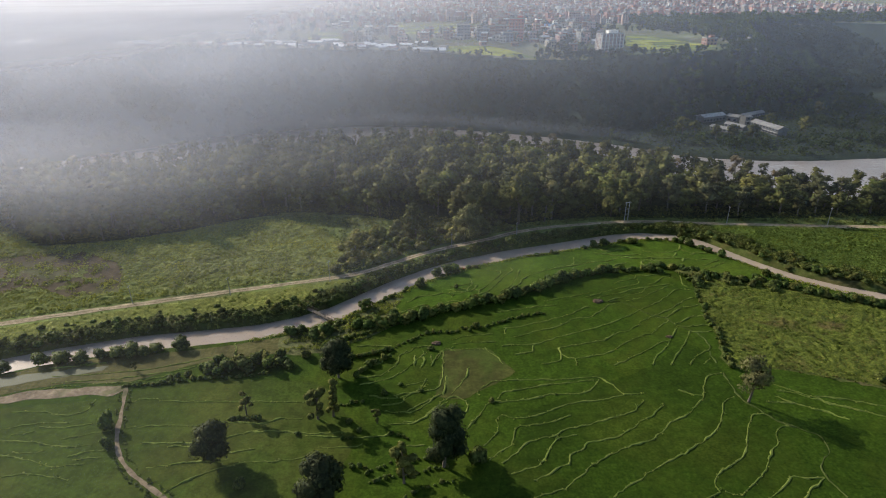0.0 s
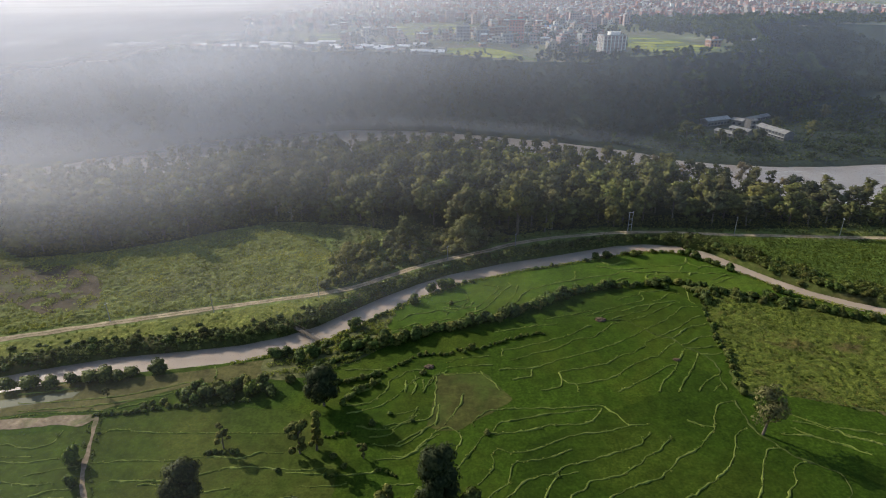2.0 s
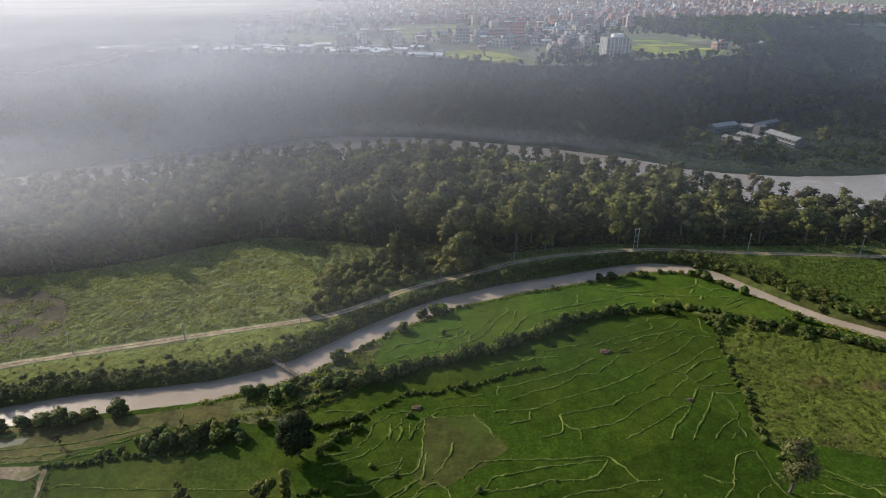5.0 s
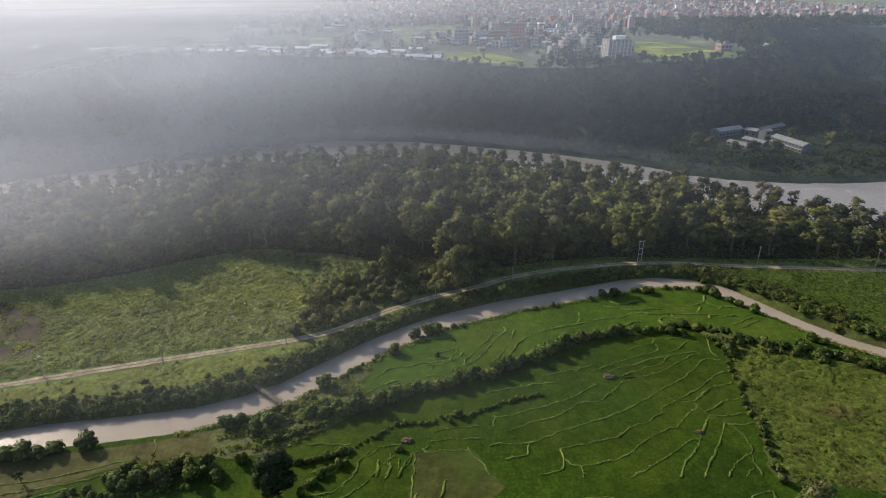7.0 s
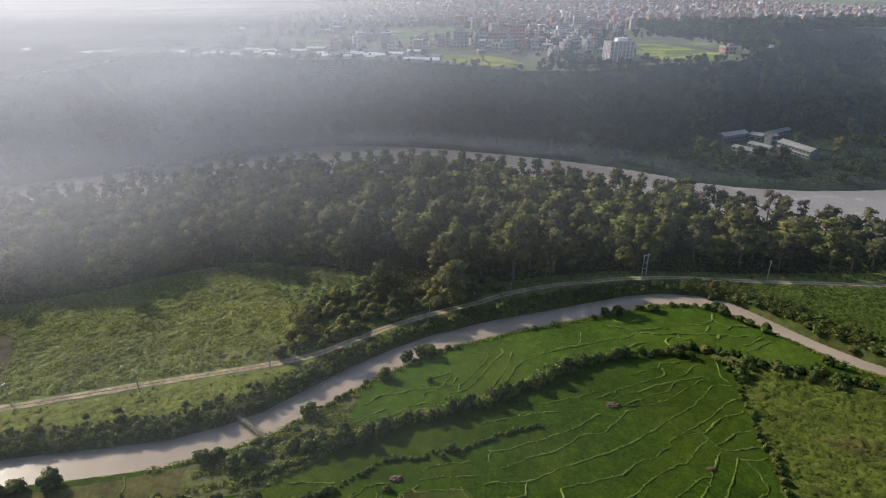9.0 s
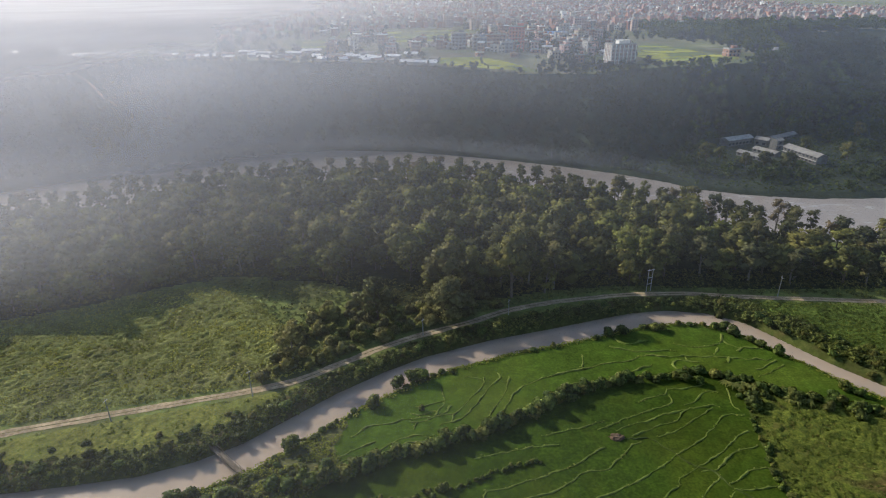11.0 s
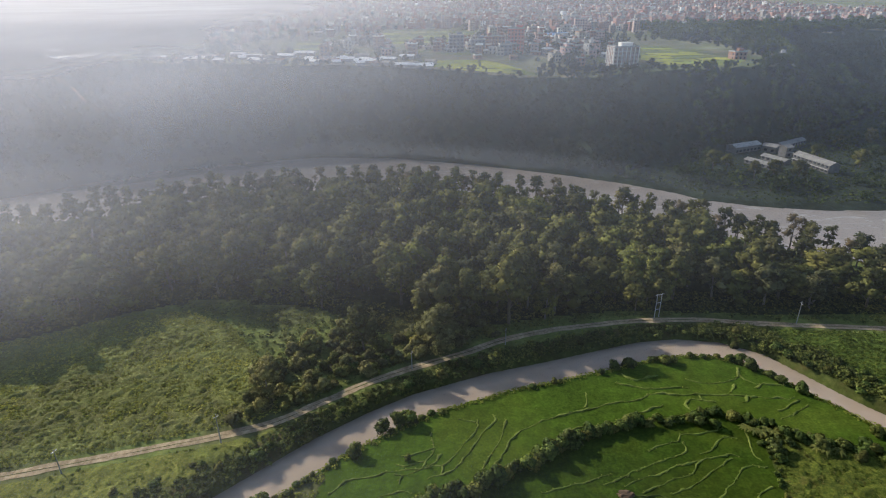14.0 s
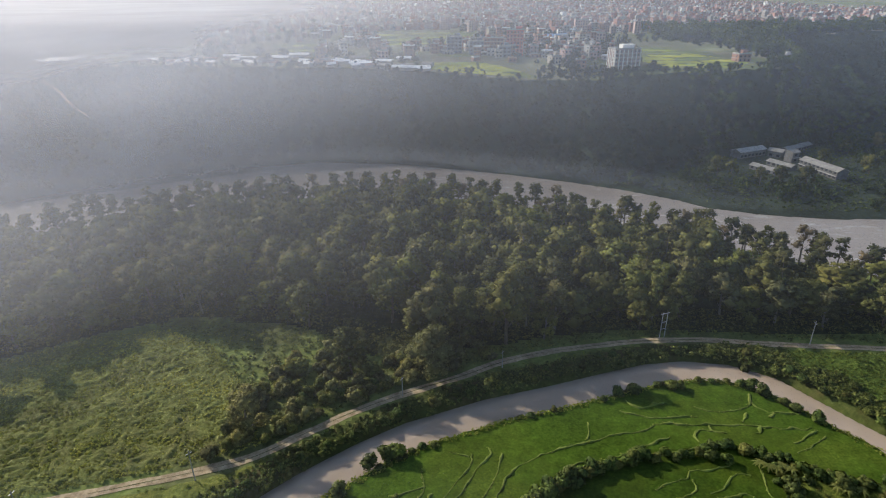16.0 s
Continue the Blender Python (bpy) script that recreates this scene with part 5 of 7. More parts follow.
for j in front:
    kind = FOREST_TREES[int(rng.integers(10))]
    low = 0.9 + 0.1 * ease(-95, -45, x[j])
    plant(kind, x[j], y[j], (0.75 + 0.25 * low) * rng.choice((0.65, 0.85, 1.0, 1.15, 1.25)), rng.uniform(0, 6.28), label="leafy green tree at the edge of the riverside forest", group="forest edge trees", stretch=low * rng.uniform(0.85, 1.1) * (1 - 0.2 * ease(100, 140, x[j])))


def joined_trees(name, kinds, x, y, scales, label, mat=None, kind="stuff", category="forest", rounded=False, flat=None):
    """Many far trees as one mesh, crown slots and trunk slots kept apart."""
    mats, slot_of, cache = [], {}, []
    vs, ns, fs, slots, n = [], [], {3: [], 4: []}, {3: [], 4: []}, 0
    for trunk, crown, _ in kinds:
        for me in (trunk, crown):
            v, q = np.empty(len(me.vertices) * 3), np.empty(len(me.vertices) * 3)
            me.vertices.foreach_get("co", v)
            if rounded:
                of = np.empty(len(me.loops), np.int32)
                me.loops.foreach_get("vertex_index", of)
                cn = np.empty(len(me.loops) * 3, np.float32)
                me.corner_normals.foreach_get("vector", cn)
                q = np.zeros((len(me.vertices), 3))
                q[of] = cn.reshape(-1, 3)
            m = me.materials[0] if mat is None or me is trunk else mat
            if m.name not in slot_of:
                slot_of[m.name] = len(mats)
                mats.append(m)
            groups = {k: np.array([list(p.vertices) for p in me.polygons if len(p.vertices) == k]) for k in (3, 4)}
            cache.append((v.reshape(-1, 3), q.reshape(-1, 3), {k: f for k, f in groups.items() if len(f)}, slot_of[m.name]))
    z = land(x, y)
    for i in range(len(x)):
        pick = int(rng.integers(len(kinds)))
        c, s = math.cos(i * 2.4), math.sin(i * 2.4)
        rot = np.array([[c, s, 0], [-s, c, 0], [0, 0, 1]])
        for v, q, groups, sl in cache[2 * pick:2 * pick + 2]:
            vs.append(v @ rot * scales[i] * (1, 1, 1 if flat is None else flat[i]) + (x[i], y[i], z[i]))
            ns.append(q @ rot)
            for k, f in groups.items():
                fs[k].append(f + n)
                slots[k].append(np.full(len(f), sl))
            n += len(v)
    faces = [f for k in (3, 4) for block in fs[k] for f in block.tolist()]
    me = mesh_of(name, np.vstack(vs), faces, mats, np.concatenate(slots[3] + slots[4]), normals=np.vstack(ns) if rounded else None)
    return tagged(new(name, me), label, category, kind=kind)


west = 1 - ease(-120, -40, x[back])
joined_trees("riverside_forest", BACK_TREES, x[back], y[back], rng.choice((0.62, 0.8, 0.95, 1.1, 1.25), len(back)) * (0.8 + 0.2 * ease(8, 40, line_distance(x[back], y[back], FOREST[20:]))) * (1 - 0.12 * ease(100, 140, x[back])), "dense green forest filling the river bend", rounded=True, flat=1 - 0.16 * west)
# slender trees standing along the river bank
SLENDER = [make_tree("slender_tree", 70 + k, h, w, tr, "stand", 0.52, n, m, MAT_PALE_BARK) for k, (h, w, tr, n, m) in enumerate(((17, 10.5, 0.3, 520, MAT_LEAF_GREY), (16, 12, 0.3, 560, MAT_LEAF_DUSK), (17.5, 10, 0.36, 500, MAT_LEAF), (15, 11.5, 0.26, 540, MAT_LEAF), (16, 10, 0.34, 480, MAT_LEAF_BROWN)))]
RIVER_TREES = ((-163, 360), (-157, 364), (-149, 364), (-137, 377), (-125, 371), (-120, 380), (-113, 384), (-110, 390), (-90, 380), (-83, 386), (-74, 390), (-69, 393), (-57, 397), (-46, 403), (-37, 402), (-28, 403), (-18, 402), (-12, 401), (-2, 398), (7, 399), (19, 393),
               (28, 387), (35, 383), (42, 383), (53, 378), (61, 372), (70, 366), (79, 364), (86, 350), (102, 356), (106, 354), (113, 347), (120, 344), (125, 341), (128, 335), (131, 333), (141, 329), (145, 326), (152, 322), (157, 319), (162, 312), (166, 309), (174, 306), (183, 300))
BANK_LABEL = "tall tree with a bare pale trunk standing on the river bank"
for k, (px, py) in enumerate(RIVER_TREES):
    plant(SLENDER[(0, 1, 3, 2, 1, 4, 3)[k % 7]], px, py, rng.uniform(0.84, 1.02), rng.uniform(0, 6.28), label=BANK_LABEL, group="tall trees along the river")
for px, py in smooth_line([(-205, 333), (-170, 346), (-126, 368), (-100, 380), (-43, 391), (19, 383), (60, 363), (97, 347), (118, 332), (139, 319), (158, 302), (185, 287), (215, 281), (245, 274)], 6.5):
    if rng.random() < 0.85:
        plant(SLENDER[int(rng.choice((0, 1, 2, 3, 0, 1, 2, 3, 4)))], px + rng.uniform(-2.5, 2.5), py + rng.uniform(-4, 2), rng.uniform(0.62, 0.92), rng.uniform(0, 6.28), label=BANK_LABEL, group="tall trees along the river")
# undergrowth at the forest's edge
x, y = scatter(-260, 250, 200, 275, 2.0, rng)
k = inside(x, y, FOREST) & (line_distance(x, y, FOREST[1:20]) < 13) & (line_distance(x, y, ROAD) > 2.8)
tuft_field("undergrowth", x[k], y[k], rng.uniform(0.9, 2.0, k.sum()), MAT_LEAF, "tangled green undergrowth at the forest's edge", "undergrowth", 12, 0.6, 0.9)
x, y = scatter(-80, 235, 198, 264, 2.0, rng)
k = (line_distance(x, y, ROAD) > 2.6) & (y > np.interp(x, [p[0] for p in ROAD], [p[1] for p in ROAD])) & ~inside(x, y, FOREST) & ~inside(x, y, MEADOW)
tuft_field("roadside_growth", x[k], y[k], rng.uniform(0.5, 1.3, k.sum()), MAT_LEAF_BANK, "mixed green shrubs between the road and the forest", "bushes", 11, 0.5, 0.8)
for k in range(150):
    px, py = rng.uniform(-42, 30), 0.0
    py = float(np.interp(px, [p[0] for p in ROAD], [p[1] for p in ROAD])) + rng.uniform(3.5, 20 + (18 if px < -10 else 0))
    bush(GREY_SHRUBS[k % 4], px, py, rng.uniform(0.7, 1.7), k * 1.1, "leafy shrub in the thicket beside the road", "thicket beside the road", rng.uniform(0.7, 1.2))
for k, (px, py) in enumerate(((-17.6, 225.8), (-14.6, 223.8), (-12.3, 226.4), (-9.0, 224.4), (-6.3, 226.3), (-12.8, 223.2), (-16.7, 228.4), (-10.1, 227.6), (-21.7, 223.9), (-24.0, 222.0), (-26.6, 226.2), (-4.3, 227.6), (-1.5, 226.3))):
    bush(SHRUBS[(4, 2)[k % 2]], px, py, rng.uniform(0.9, 1.4), k * 1.9, "light green shrub beside the road", "light shrubs beside the road", rng.uniform(0.7, 1.0))
# particular trees at the forest's edge
T_ROUND = make_tree("round_bushy_tree", 81, 11.5, 12, 0.04, "billow", 0.42, 2600, MAT_LEAF_PALE)
T_VINE = make_tree("vine_hung_tree", 82, 16.5, 7, 0.3, "tall", 0.6, 1100, MAT_LEAF_LIGHT, MAT_PALE_BARK)
T_CROOKED = make_tree("crooked_tree", 83, 11.5, 9, 0.3, "loose", 0.6, 900, MAT_LEAF_LIGHT, MAT_PALE_BARK)
T_CORNER = make_tree("corner_tree", 84, 14, 12, 0.1, "stand", 0.42, 1500, MAT_LEAF_PALE, MAT_PALE_BARK)
T_BIG = make_tree("tall_leafy_tree", 85, 20, 14, 0.18, "billow", 0.5, 2200, MAT_LEAF)
plant(T_ROUND, 11.9, 233.4, 1.3, 0.2, label="round bushy light green tree by the road")
plant(T_VINE, 84.6, 262, 1.0, 0.5, label="slender pale tree hung with climbers")
plant(T_CROOKED, 47, 251.5, 1.0, 1.1, label="crooked tree with a lopsided crown by the road")
plant(T_CORNER, -34, 207, 1.0, 0.6, label="tall thin-crowned tree at the meadow's corner")
plant(T_BIG, -11.5, 232, 0.82, 0.1, label="tall leafy tree at the forest's edge")
plant(T_BIG, 21, 252, 0.95, 2.1, label="tall leafy tree at the forest's edge")
plant(T_BIG, 36, 260, 1.05, 3.3, label="tall leafy tree at the forest's edge")

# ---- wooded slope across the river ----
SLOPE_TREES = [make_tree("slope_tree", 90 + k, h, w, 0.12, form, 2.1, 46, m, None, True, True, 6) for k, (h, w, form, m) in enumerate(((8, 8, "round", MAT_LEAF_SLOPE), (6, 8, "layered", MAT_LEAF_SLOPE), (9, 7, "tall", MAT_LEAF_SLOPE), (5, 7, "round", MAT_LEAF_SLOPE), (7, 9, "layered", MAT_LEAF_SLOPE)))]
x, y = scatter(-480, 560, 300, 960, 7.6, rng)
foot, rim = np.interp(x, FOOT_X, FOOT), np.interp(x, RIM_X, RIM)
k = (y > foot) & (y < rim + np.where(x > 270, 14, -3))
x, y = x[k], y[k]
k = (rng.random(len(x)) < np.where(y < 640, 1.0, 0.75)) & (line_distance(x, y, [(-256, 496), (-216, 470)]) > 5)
joined_trees("slope_forest", SLOPE_TREES, x[k], y[k], rng.uniform(0.55, 1.2, k.sum()) * (1 - 0.45 * ease(-35, -6, y[k] - np.interp(x[k], RIM_X, RIM)) * (x[k] < 290)), "wooded slope, coloured dark and hazy blue, rising from the river to the plateau", category="woodland")
x, y = scatter(195, 420, 480, 700, 6.0, rng)
foot, rim = np.interp(x, FOOT_X, FOOT), np.interp(x, RIM_X, RIM)
k = (y > foot + 4) & (y < rim + np.where(x > 262, 10, 2)) & (rng.random(len(x)) < 0.35 + 0.65 * ease(255, 280, x))
joined_trees("gully_wood", SLOPE_TREES, x[k], y[k], rng.uniform(0.7, 1.5, k.sum()), "dark trees on the flank of the plateau", mat=MAT_LEAF_TERRACE, category="woodland")
# terrace with the halls
TERRACE_SPOTS = ((192.3, 442.6), (181.0, 436.7), (199.6, 421.2), (214.6, 427.7), (259.2, 460.6), (294.3, 493.5), (315.7, 493.0), (226.0, 420.6), (275.7, 440.6))
x, y = scatter(110, 420, 372, 640, 6.5, rng)
foot, far = np.interp(x, FOOT_X, FOOT), np.interp(x, RIVER_X, RIVER_FAR)
clear = (np.hypot((x - 238) / 42, (y - 456) / 46) > 1)
k = (y > far + 7) & (y < foot) & clear & (wave(x, y, 45, 2) + rng.normal(0, 0.4, len(x)) > 0.25)
joined_trees("terrace_trees", SLOPE_TREES, x[k], y[k], rng.uniform(0.4, 1.1, k.sum()), "scattered trees and bushes on the terrace by the river", mat=MAT_LEAF_TERRACE, category="trees")
x, y = scatter(110, 420, 372, 640, 3.0, rng)
foot, far = np.interp(x, FOOT_X, FOOT), np.interp(x, RIVER_X, RIVER_FAR)
k = (y > far + 5) & (y < foot) & (rng.random(len(x)) < 0.8) & (np.hypot((x - 235) / 26, (y - 464) / 26) > 1)
tuft_field("terrace_weeds", x[k], y[k], rng.uniform(0.5, 1.5, k.sum()), MAT_LEAF_TERRACE, "green undergrowth on the terrace by the river", "weeds", 5, 1.1, 0.6)
for k, (px, py) in enumerate(TERRACE_SPOTS):
    plant(FOREST_TREES[(0, 3, 6, 9)[k % 4]], px, py, rng.uniform(0.55, 0.85), k * 1.3, label="leafy tree standing on the river terrace near the halls", group="trees on the terrace")
# wooded hill on the plateau and trees in the town
x, y = scatter(240, 1100, 560, 1250, 11, rng)
k = (y > np.interp(x, RIM_X, RIM)) & ((y > 760 - (x - 300) * 0.2) | (x > 298)) & (y < 960 + (x - 300) * 0.12) & (x > 262 + (y - 760) * 0.12) & (rng.random(len(x)) < 0.9)
joined_trees("plateau_wood", SLOPE_TREES, x[k], y[k], rng.uniform(1.0, 2.0, k.sum()), "dark belt of tall trees on the plateau", mat=MAT_LEAF_TERRACE, category="woodland")

# ---- poles along the road ----


def pole_meshes():
    post = join([stick((0, 0, -0.5), (0, 0, 8.4), 0.16, 0.1, 8)])
    arm = boxes([(0, 0, 7.6, 1.5, 0.1, 0.12, 0)])
    pins = [stick((dx, 0, 7.72), (dx, 0, 7.98), 0.06, 0.04, 6) for dx in (-0.6, 0.0, 0.6)]
    return mesh_of("post", *post, (MAT_CONCRETE,), smooth=True), mesh_of("crossarm", *arm, (MAT_STEEL,)), [mesh_of("insulator", *p, (MAT_WHITEWASH,)) for p in pins]


POST, ARM, PINS = pole_meshes()


def utility_pole(x, y, turn, height=1.0, label="grey concrete power pole with a steel crossarm by the road"):
    ob = tagged(new("power_pole"), label, "pole", "power poles along the road")
    ob.matrix_basis = Matrix.LocRotScale((x, y, 0.0), Euler((0, 0, turn)), (1, 1, height))
    part("post", POST, ob)
    arm = part("crossarm", ARM, ob, "steel crossarm")
    for p in PINS:
        part("insulator", p, arm)
    return ob


utility_pole(32.3, 236.0, 1.0, 0.72)
utility_pole(-42.0, 193.0, 0.9, 1.05)
utility_pole(129.5, 247.6, 1.5, 1.0)
utility_pole(-75.8, 183.2, 1.3, 0.85)
utility_pole(3.7, 223.2, 1.0, 0.75)
utility_pole(174.0, 245.0, 1.5, 1.0)
utility_pole(-108, 177.8, 1.3, 0.85)
# twin-pole frame with a transformer platform
frame_pole = tagged(new("twin_power_pole"), "pair of steel power poles joined by crossarms", "pole", "power poles along the road")
frame_pole.matrix_basis = pose(84.9, 252.3, 0, 0, 0, 20)
for dx in (-0.9, 0.9):
    part("post", mesh_of("post", *join([stick((dx, 0, -0.5), (dx, 0, 9.0), 0.13, 0.1, 8)]), (MAT_STEEL,)), frame_pole)
for z, w in ((8.6, 3.2), (5.5, 2.0), (3.0, 2.0)):
    part("crossarm", mesh_of("crossarm", *boxes([(0, 0, z, w, 0.14, 0.16, 0)]), (MAT_STEEL,)), frame_pole)

# bushes at the corner of the uncut field
for k, (px, py, q) in enumerate(((92.7, 189.1, 1.35), (92.4, 186.4, 0.9), (109.5, 190.5, 1.2), (111.4, 186.4, 1.0), (117.3, 183.2, 1.1), (81.8, 198.3, 1.0), (78.7, 199.3, 1.1), (102.6, 192.8, 0.9), (97.5, 191.5, 0.8), (90.5, 191.5, 0.7))):
    bush(BANK_BUSHES[(k * 3) % 4], px, py, q, k * 1.7, "rounded leafy bush at the corner of the uncut field", "bushes at the field corner", 0.95)

# footbridge of two rails over the canal
bridge = tagged(new("footbridge"), "narrow dark footbridge of planks across the canal", "bridge")
bridge.matrix_basis = pose(-41.2, 169.8, -0.75, 0, 0, -41)
for dy in (-0.55, 0.55):
    part("beam", mesh_of("beam", *boxes([(0, dy, 0, 15.5, 0.16, 0.3, 0)]), (MAT_BARK,)), bridge)
plank = mesh_of("plank", *boxes([(0, 0, 0.3, 0.42, 1.35, 0.06, 0)]), (MAT_BARK,))
for k in range(30):
    part("plank", plank, bridge).location = (-7.3 + k * 0.503, 0, 0)
for dy in (-0.62, 0.62):
    part("rail", mesh_of("rail", *boxes([(0, dy, 1.25, 15.0, 0.06, 0.06, 0)] + [(-7 + 2 * k, dy, 0.3, 0.06, 0.06, 0.95, 0) for k in range(8)]), (MAT_BARK,)), bridge)

# ---- halls on the terrace ----


def gable_roof(length, width, eave, rise, over=0.5, thick=0.15):
    l, w = length / 2 + over, width / 2 + over
    v = []
    for s in (-1, 1):
        for dz in (0, thick):
            v += [(s * l, -w, eave + dz - over * rise / (width / 2)), (s * l, 0, eave + rise + dz), (s * l, w, eave + dz - over * rise / (width / 2))]
    f = [[3, 4, 10, 9], [4, 5, 11, 10], [0, 6, 7, 1], [1, 7, 8, 2], [0, 1, 4, 3], [1, 2, 5, 4], [6, 9, 10, 7], [7, 10, 11, 8], [0, 3, 9, 6], [2, 8, 11, 5]]
    return v, f


def shed_walls(length, width, eave, rise):
    l, w = length / 2, width / 2
    v = [(-l, -w, 0), (l, -w, 0), (l, w, 0), (-l, w, 0), (-l, -w, eave), (l, -w, eave), (l, w, eave), (-l, w, eave), (-l, 0, eave + rise - 0.02), (l, 0, eave + rise - 0.02)]
    return v, [[0, 1, 5, 4], [2, 3, 7, 6], [1, 2, 6, 9, 5], [3, 0, 4, 8, 7]]


WINDOW = mesh_of("window", *boxes([(0, 0, 0, 1.9, 0.12, 1.5, 0)]), (MAT_GLASS,))


def hall(x, y, turn, length, width, eave, rise, storeys, roof_mat, wall_mat, label):
    ob = tagged(new("hall"), label, "building", "halls on the terrace")
    ob.matrix_basis = pose(x, y, float(land(x, y)) - 0.2, 0, 0, turn)
    part("wall", mesh_of("wall", *shed_walls(length, width, eave, rise), (wall_mat,)), ob)
    part("roof", mesh_of("roof", *gable_roof(length, width, eave, rise), (roof_mat,)), ob, "ridged sheet-metal roof")
    n = int(length / 3.2)
    for s in range(storeys):
        for side in (-1, 1):
            for k in range(n):
                part("window", WINDOW, ob).location = (-length / 2 + (k + 0.5) * length / n, side * (width / 2 + 0.02), 1.0 + s * eave / storeys)
    if storeys > 1:
        part("gallery", mesh_of("gallery", *boxes([(0, -width / 2 - 0.6, eave / 2 - 0.1, length, 1.2, 0.16, 0)]), (MAT_CONCRETE,)), ob)
    return ob


hall(248.5, 443, -77, 29, 8, 5.4, 1.8, 2, MAT_GREY_TIN, MAT_STAINED, "long two-storey whitewashed hall with a grey metal roof")
hall(222.5, 485, 24, 24, 8, 4.6, 1.6, 1, MAT_ROOF_TIN, MAT_STAINED, "whitewashed hall with a grey metal roof on the terrace")
hall(240.5, 482.5, -48, 9, 7, 4.4, 1.4, 1, MAT_GREY_TIN, MAT_STAINED, "short whitewashed hall with a metal roof")
hall(216, 447, -62, 19, 6, 2.8, 1.2, 1, MAT_GREY_TIN, MAT_STAINED, "low weathered shed with a dull metal roof")
hall(230.5, 456.5, -64, 17, 6, 2.8, 1.2, 1, MAT_GREY_TIN, MAT_STAINED, "low weathered shed with a dull metal roof")
hall(262, 498, 32, 30, 6, 3.2, 1.3, 1, MAT_GREY_TIN, MAT_STAINED, "long low shed with a pale metal roof")
hall(243.8, 470, 20, 6, 6, 7.0, 1.0, 2, MAT_GREY_TIN, MAT_STAINED, "small two-storey whitewashed house between the halls")

# ---- plateau fields ----


def draped(name, outline, mats, label, turn=0.0, strip=16.0, length=48.0, lift=0.35):
    """Field made of narrow plots that follow the plateau."""
    xs, ys = [p[0] for p in outline], [p[1] for p in outline]
    nx, ny = int((max(xs) - min(xs)) / 2.2) + 2, int((max(ys) - min(ys)) / 2.6) + 2
    gx, gy = np.meshgrid(np.linspace(min(xs), max(xs), nx), np.linspace(min(ys), max(ys), ny))
    cx, cy = (gx[:-1, :-1] + gx[1:, 1:]) / 2, (gy[:-1, :-1] + gy[1:, 1:]) / 2
    keep = inside(cx, cy, outline).ravel()
    a, b = cx * math.cos(turn) + cy * math.sin(turn) + 3 * wave(cx, cy, 40, 3), cy * math.cos(turn) - cx * math.sin(turn) + 4 * wave(cx, cy, 55, 1)
    row = np.floor(b / strip)
    plot = np.floor(a / length + 0.37 * row)
    slots = (np.abs(np.sin(row * 12.9 + plot * 78.2) * 43758.5) % 1 * len(mats)).astype(int).ravel()
    v = np.stack([gx, gy, land(gx, gy) + lift], -1).reshape(-1, 3)
    i = (np.arange(ny - 1)[:, None] * nx + np.arange(nx - 1)).ravel()
    edge = ((b / strip - row) * strip < 2.6) | ((a / length + 0.37 * row - plot) * length < 2.2)
    slots[edge.ravel()] = len(mats)
    return tagged(new(name, mesh_of(name, v, np.stack([i, i + 1, i + nx + 1, i + nx], 1)[keep], (*mats, MAT_EDGE), slots[keep])), label, "field", kind="structure")


GREENS = (MAT_FIELD, MAT_LIME, MAT_FIELD, MAT_TOWN_GROUND)
draped("plateau_field", [(-6, 584), (0, 604), (14, 613), (46, 615), (66, 597), (94, 560), (85, 555), (56, 561), (21, 568)], (MAT_LIME, MAT_FIELD, MAT_LIME, MAT_LIME), "bright lime-green field at the plateau's edge", 0.1, 38, 70)
draped("plateau_field", [(-103, 971), (25, 1014), (60, 860), (28, 748), (-42, 736)], GREENS, "pale green fields among the town's houses", 0.1, 30, 60)
draped("plateau_field", [(180, 613), (194, 695), (230, 706), (242, 645), (258, 580), (238, 552), (200, 566)], (MAT_LIME, MAT_FIELD, MAT_LIME, MAT_FIELD), "bright green field on the plateau beside trees", -0.15, 17, 50)
draped("plateau_field", [(22, 640), (-20, 660), (10, 720), (78, 700), (74, 634)], GREENS, "green plot among houses on the plateau", 0.0, 20, 40)
draped("plateau_field", [(-41, 795), (11, 757), (87, 792), (92, 960), (-60, 950)], GREENS, "pale green fields before the crowded town", 0.1, 24, 60)
draped("plateau_field", [(-184, 802), (-131, 797), (-100, 645), (-142, 648)], GREENS, "pale green field near the plateau's edge", 0.2, 28, 50)

# ---- the town ----
PANE = mesh_of("window", *boxes([(0, 0, 0, 1.3, 0.14, 1.35, 0)]), (MAT_GLASS,))


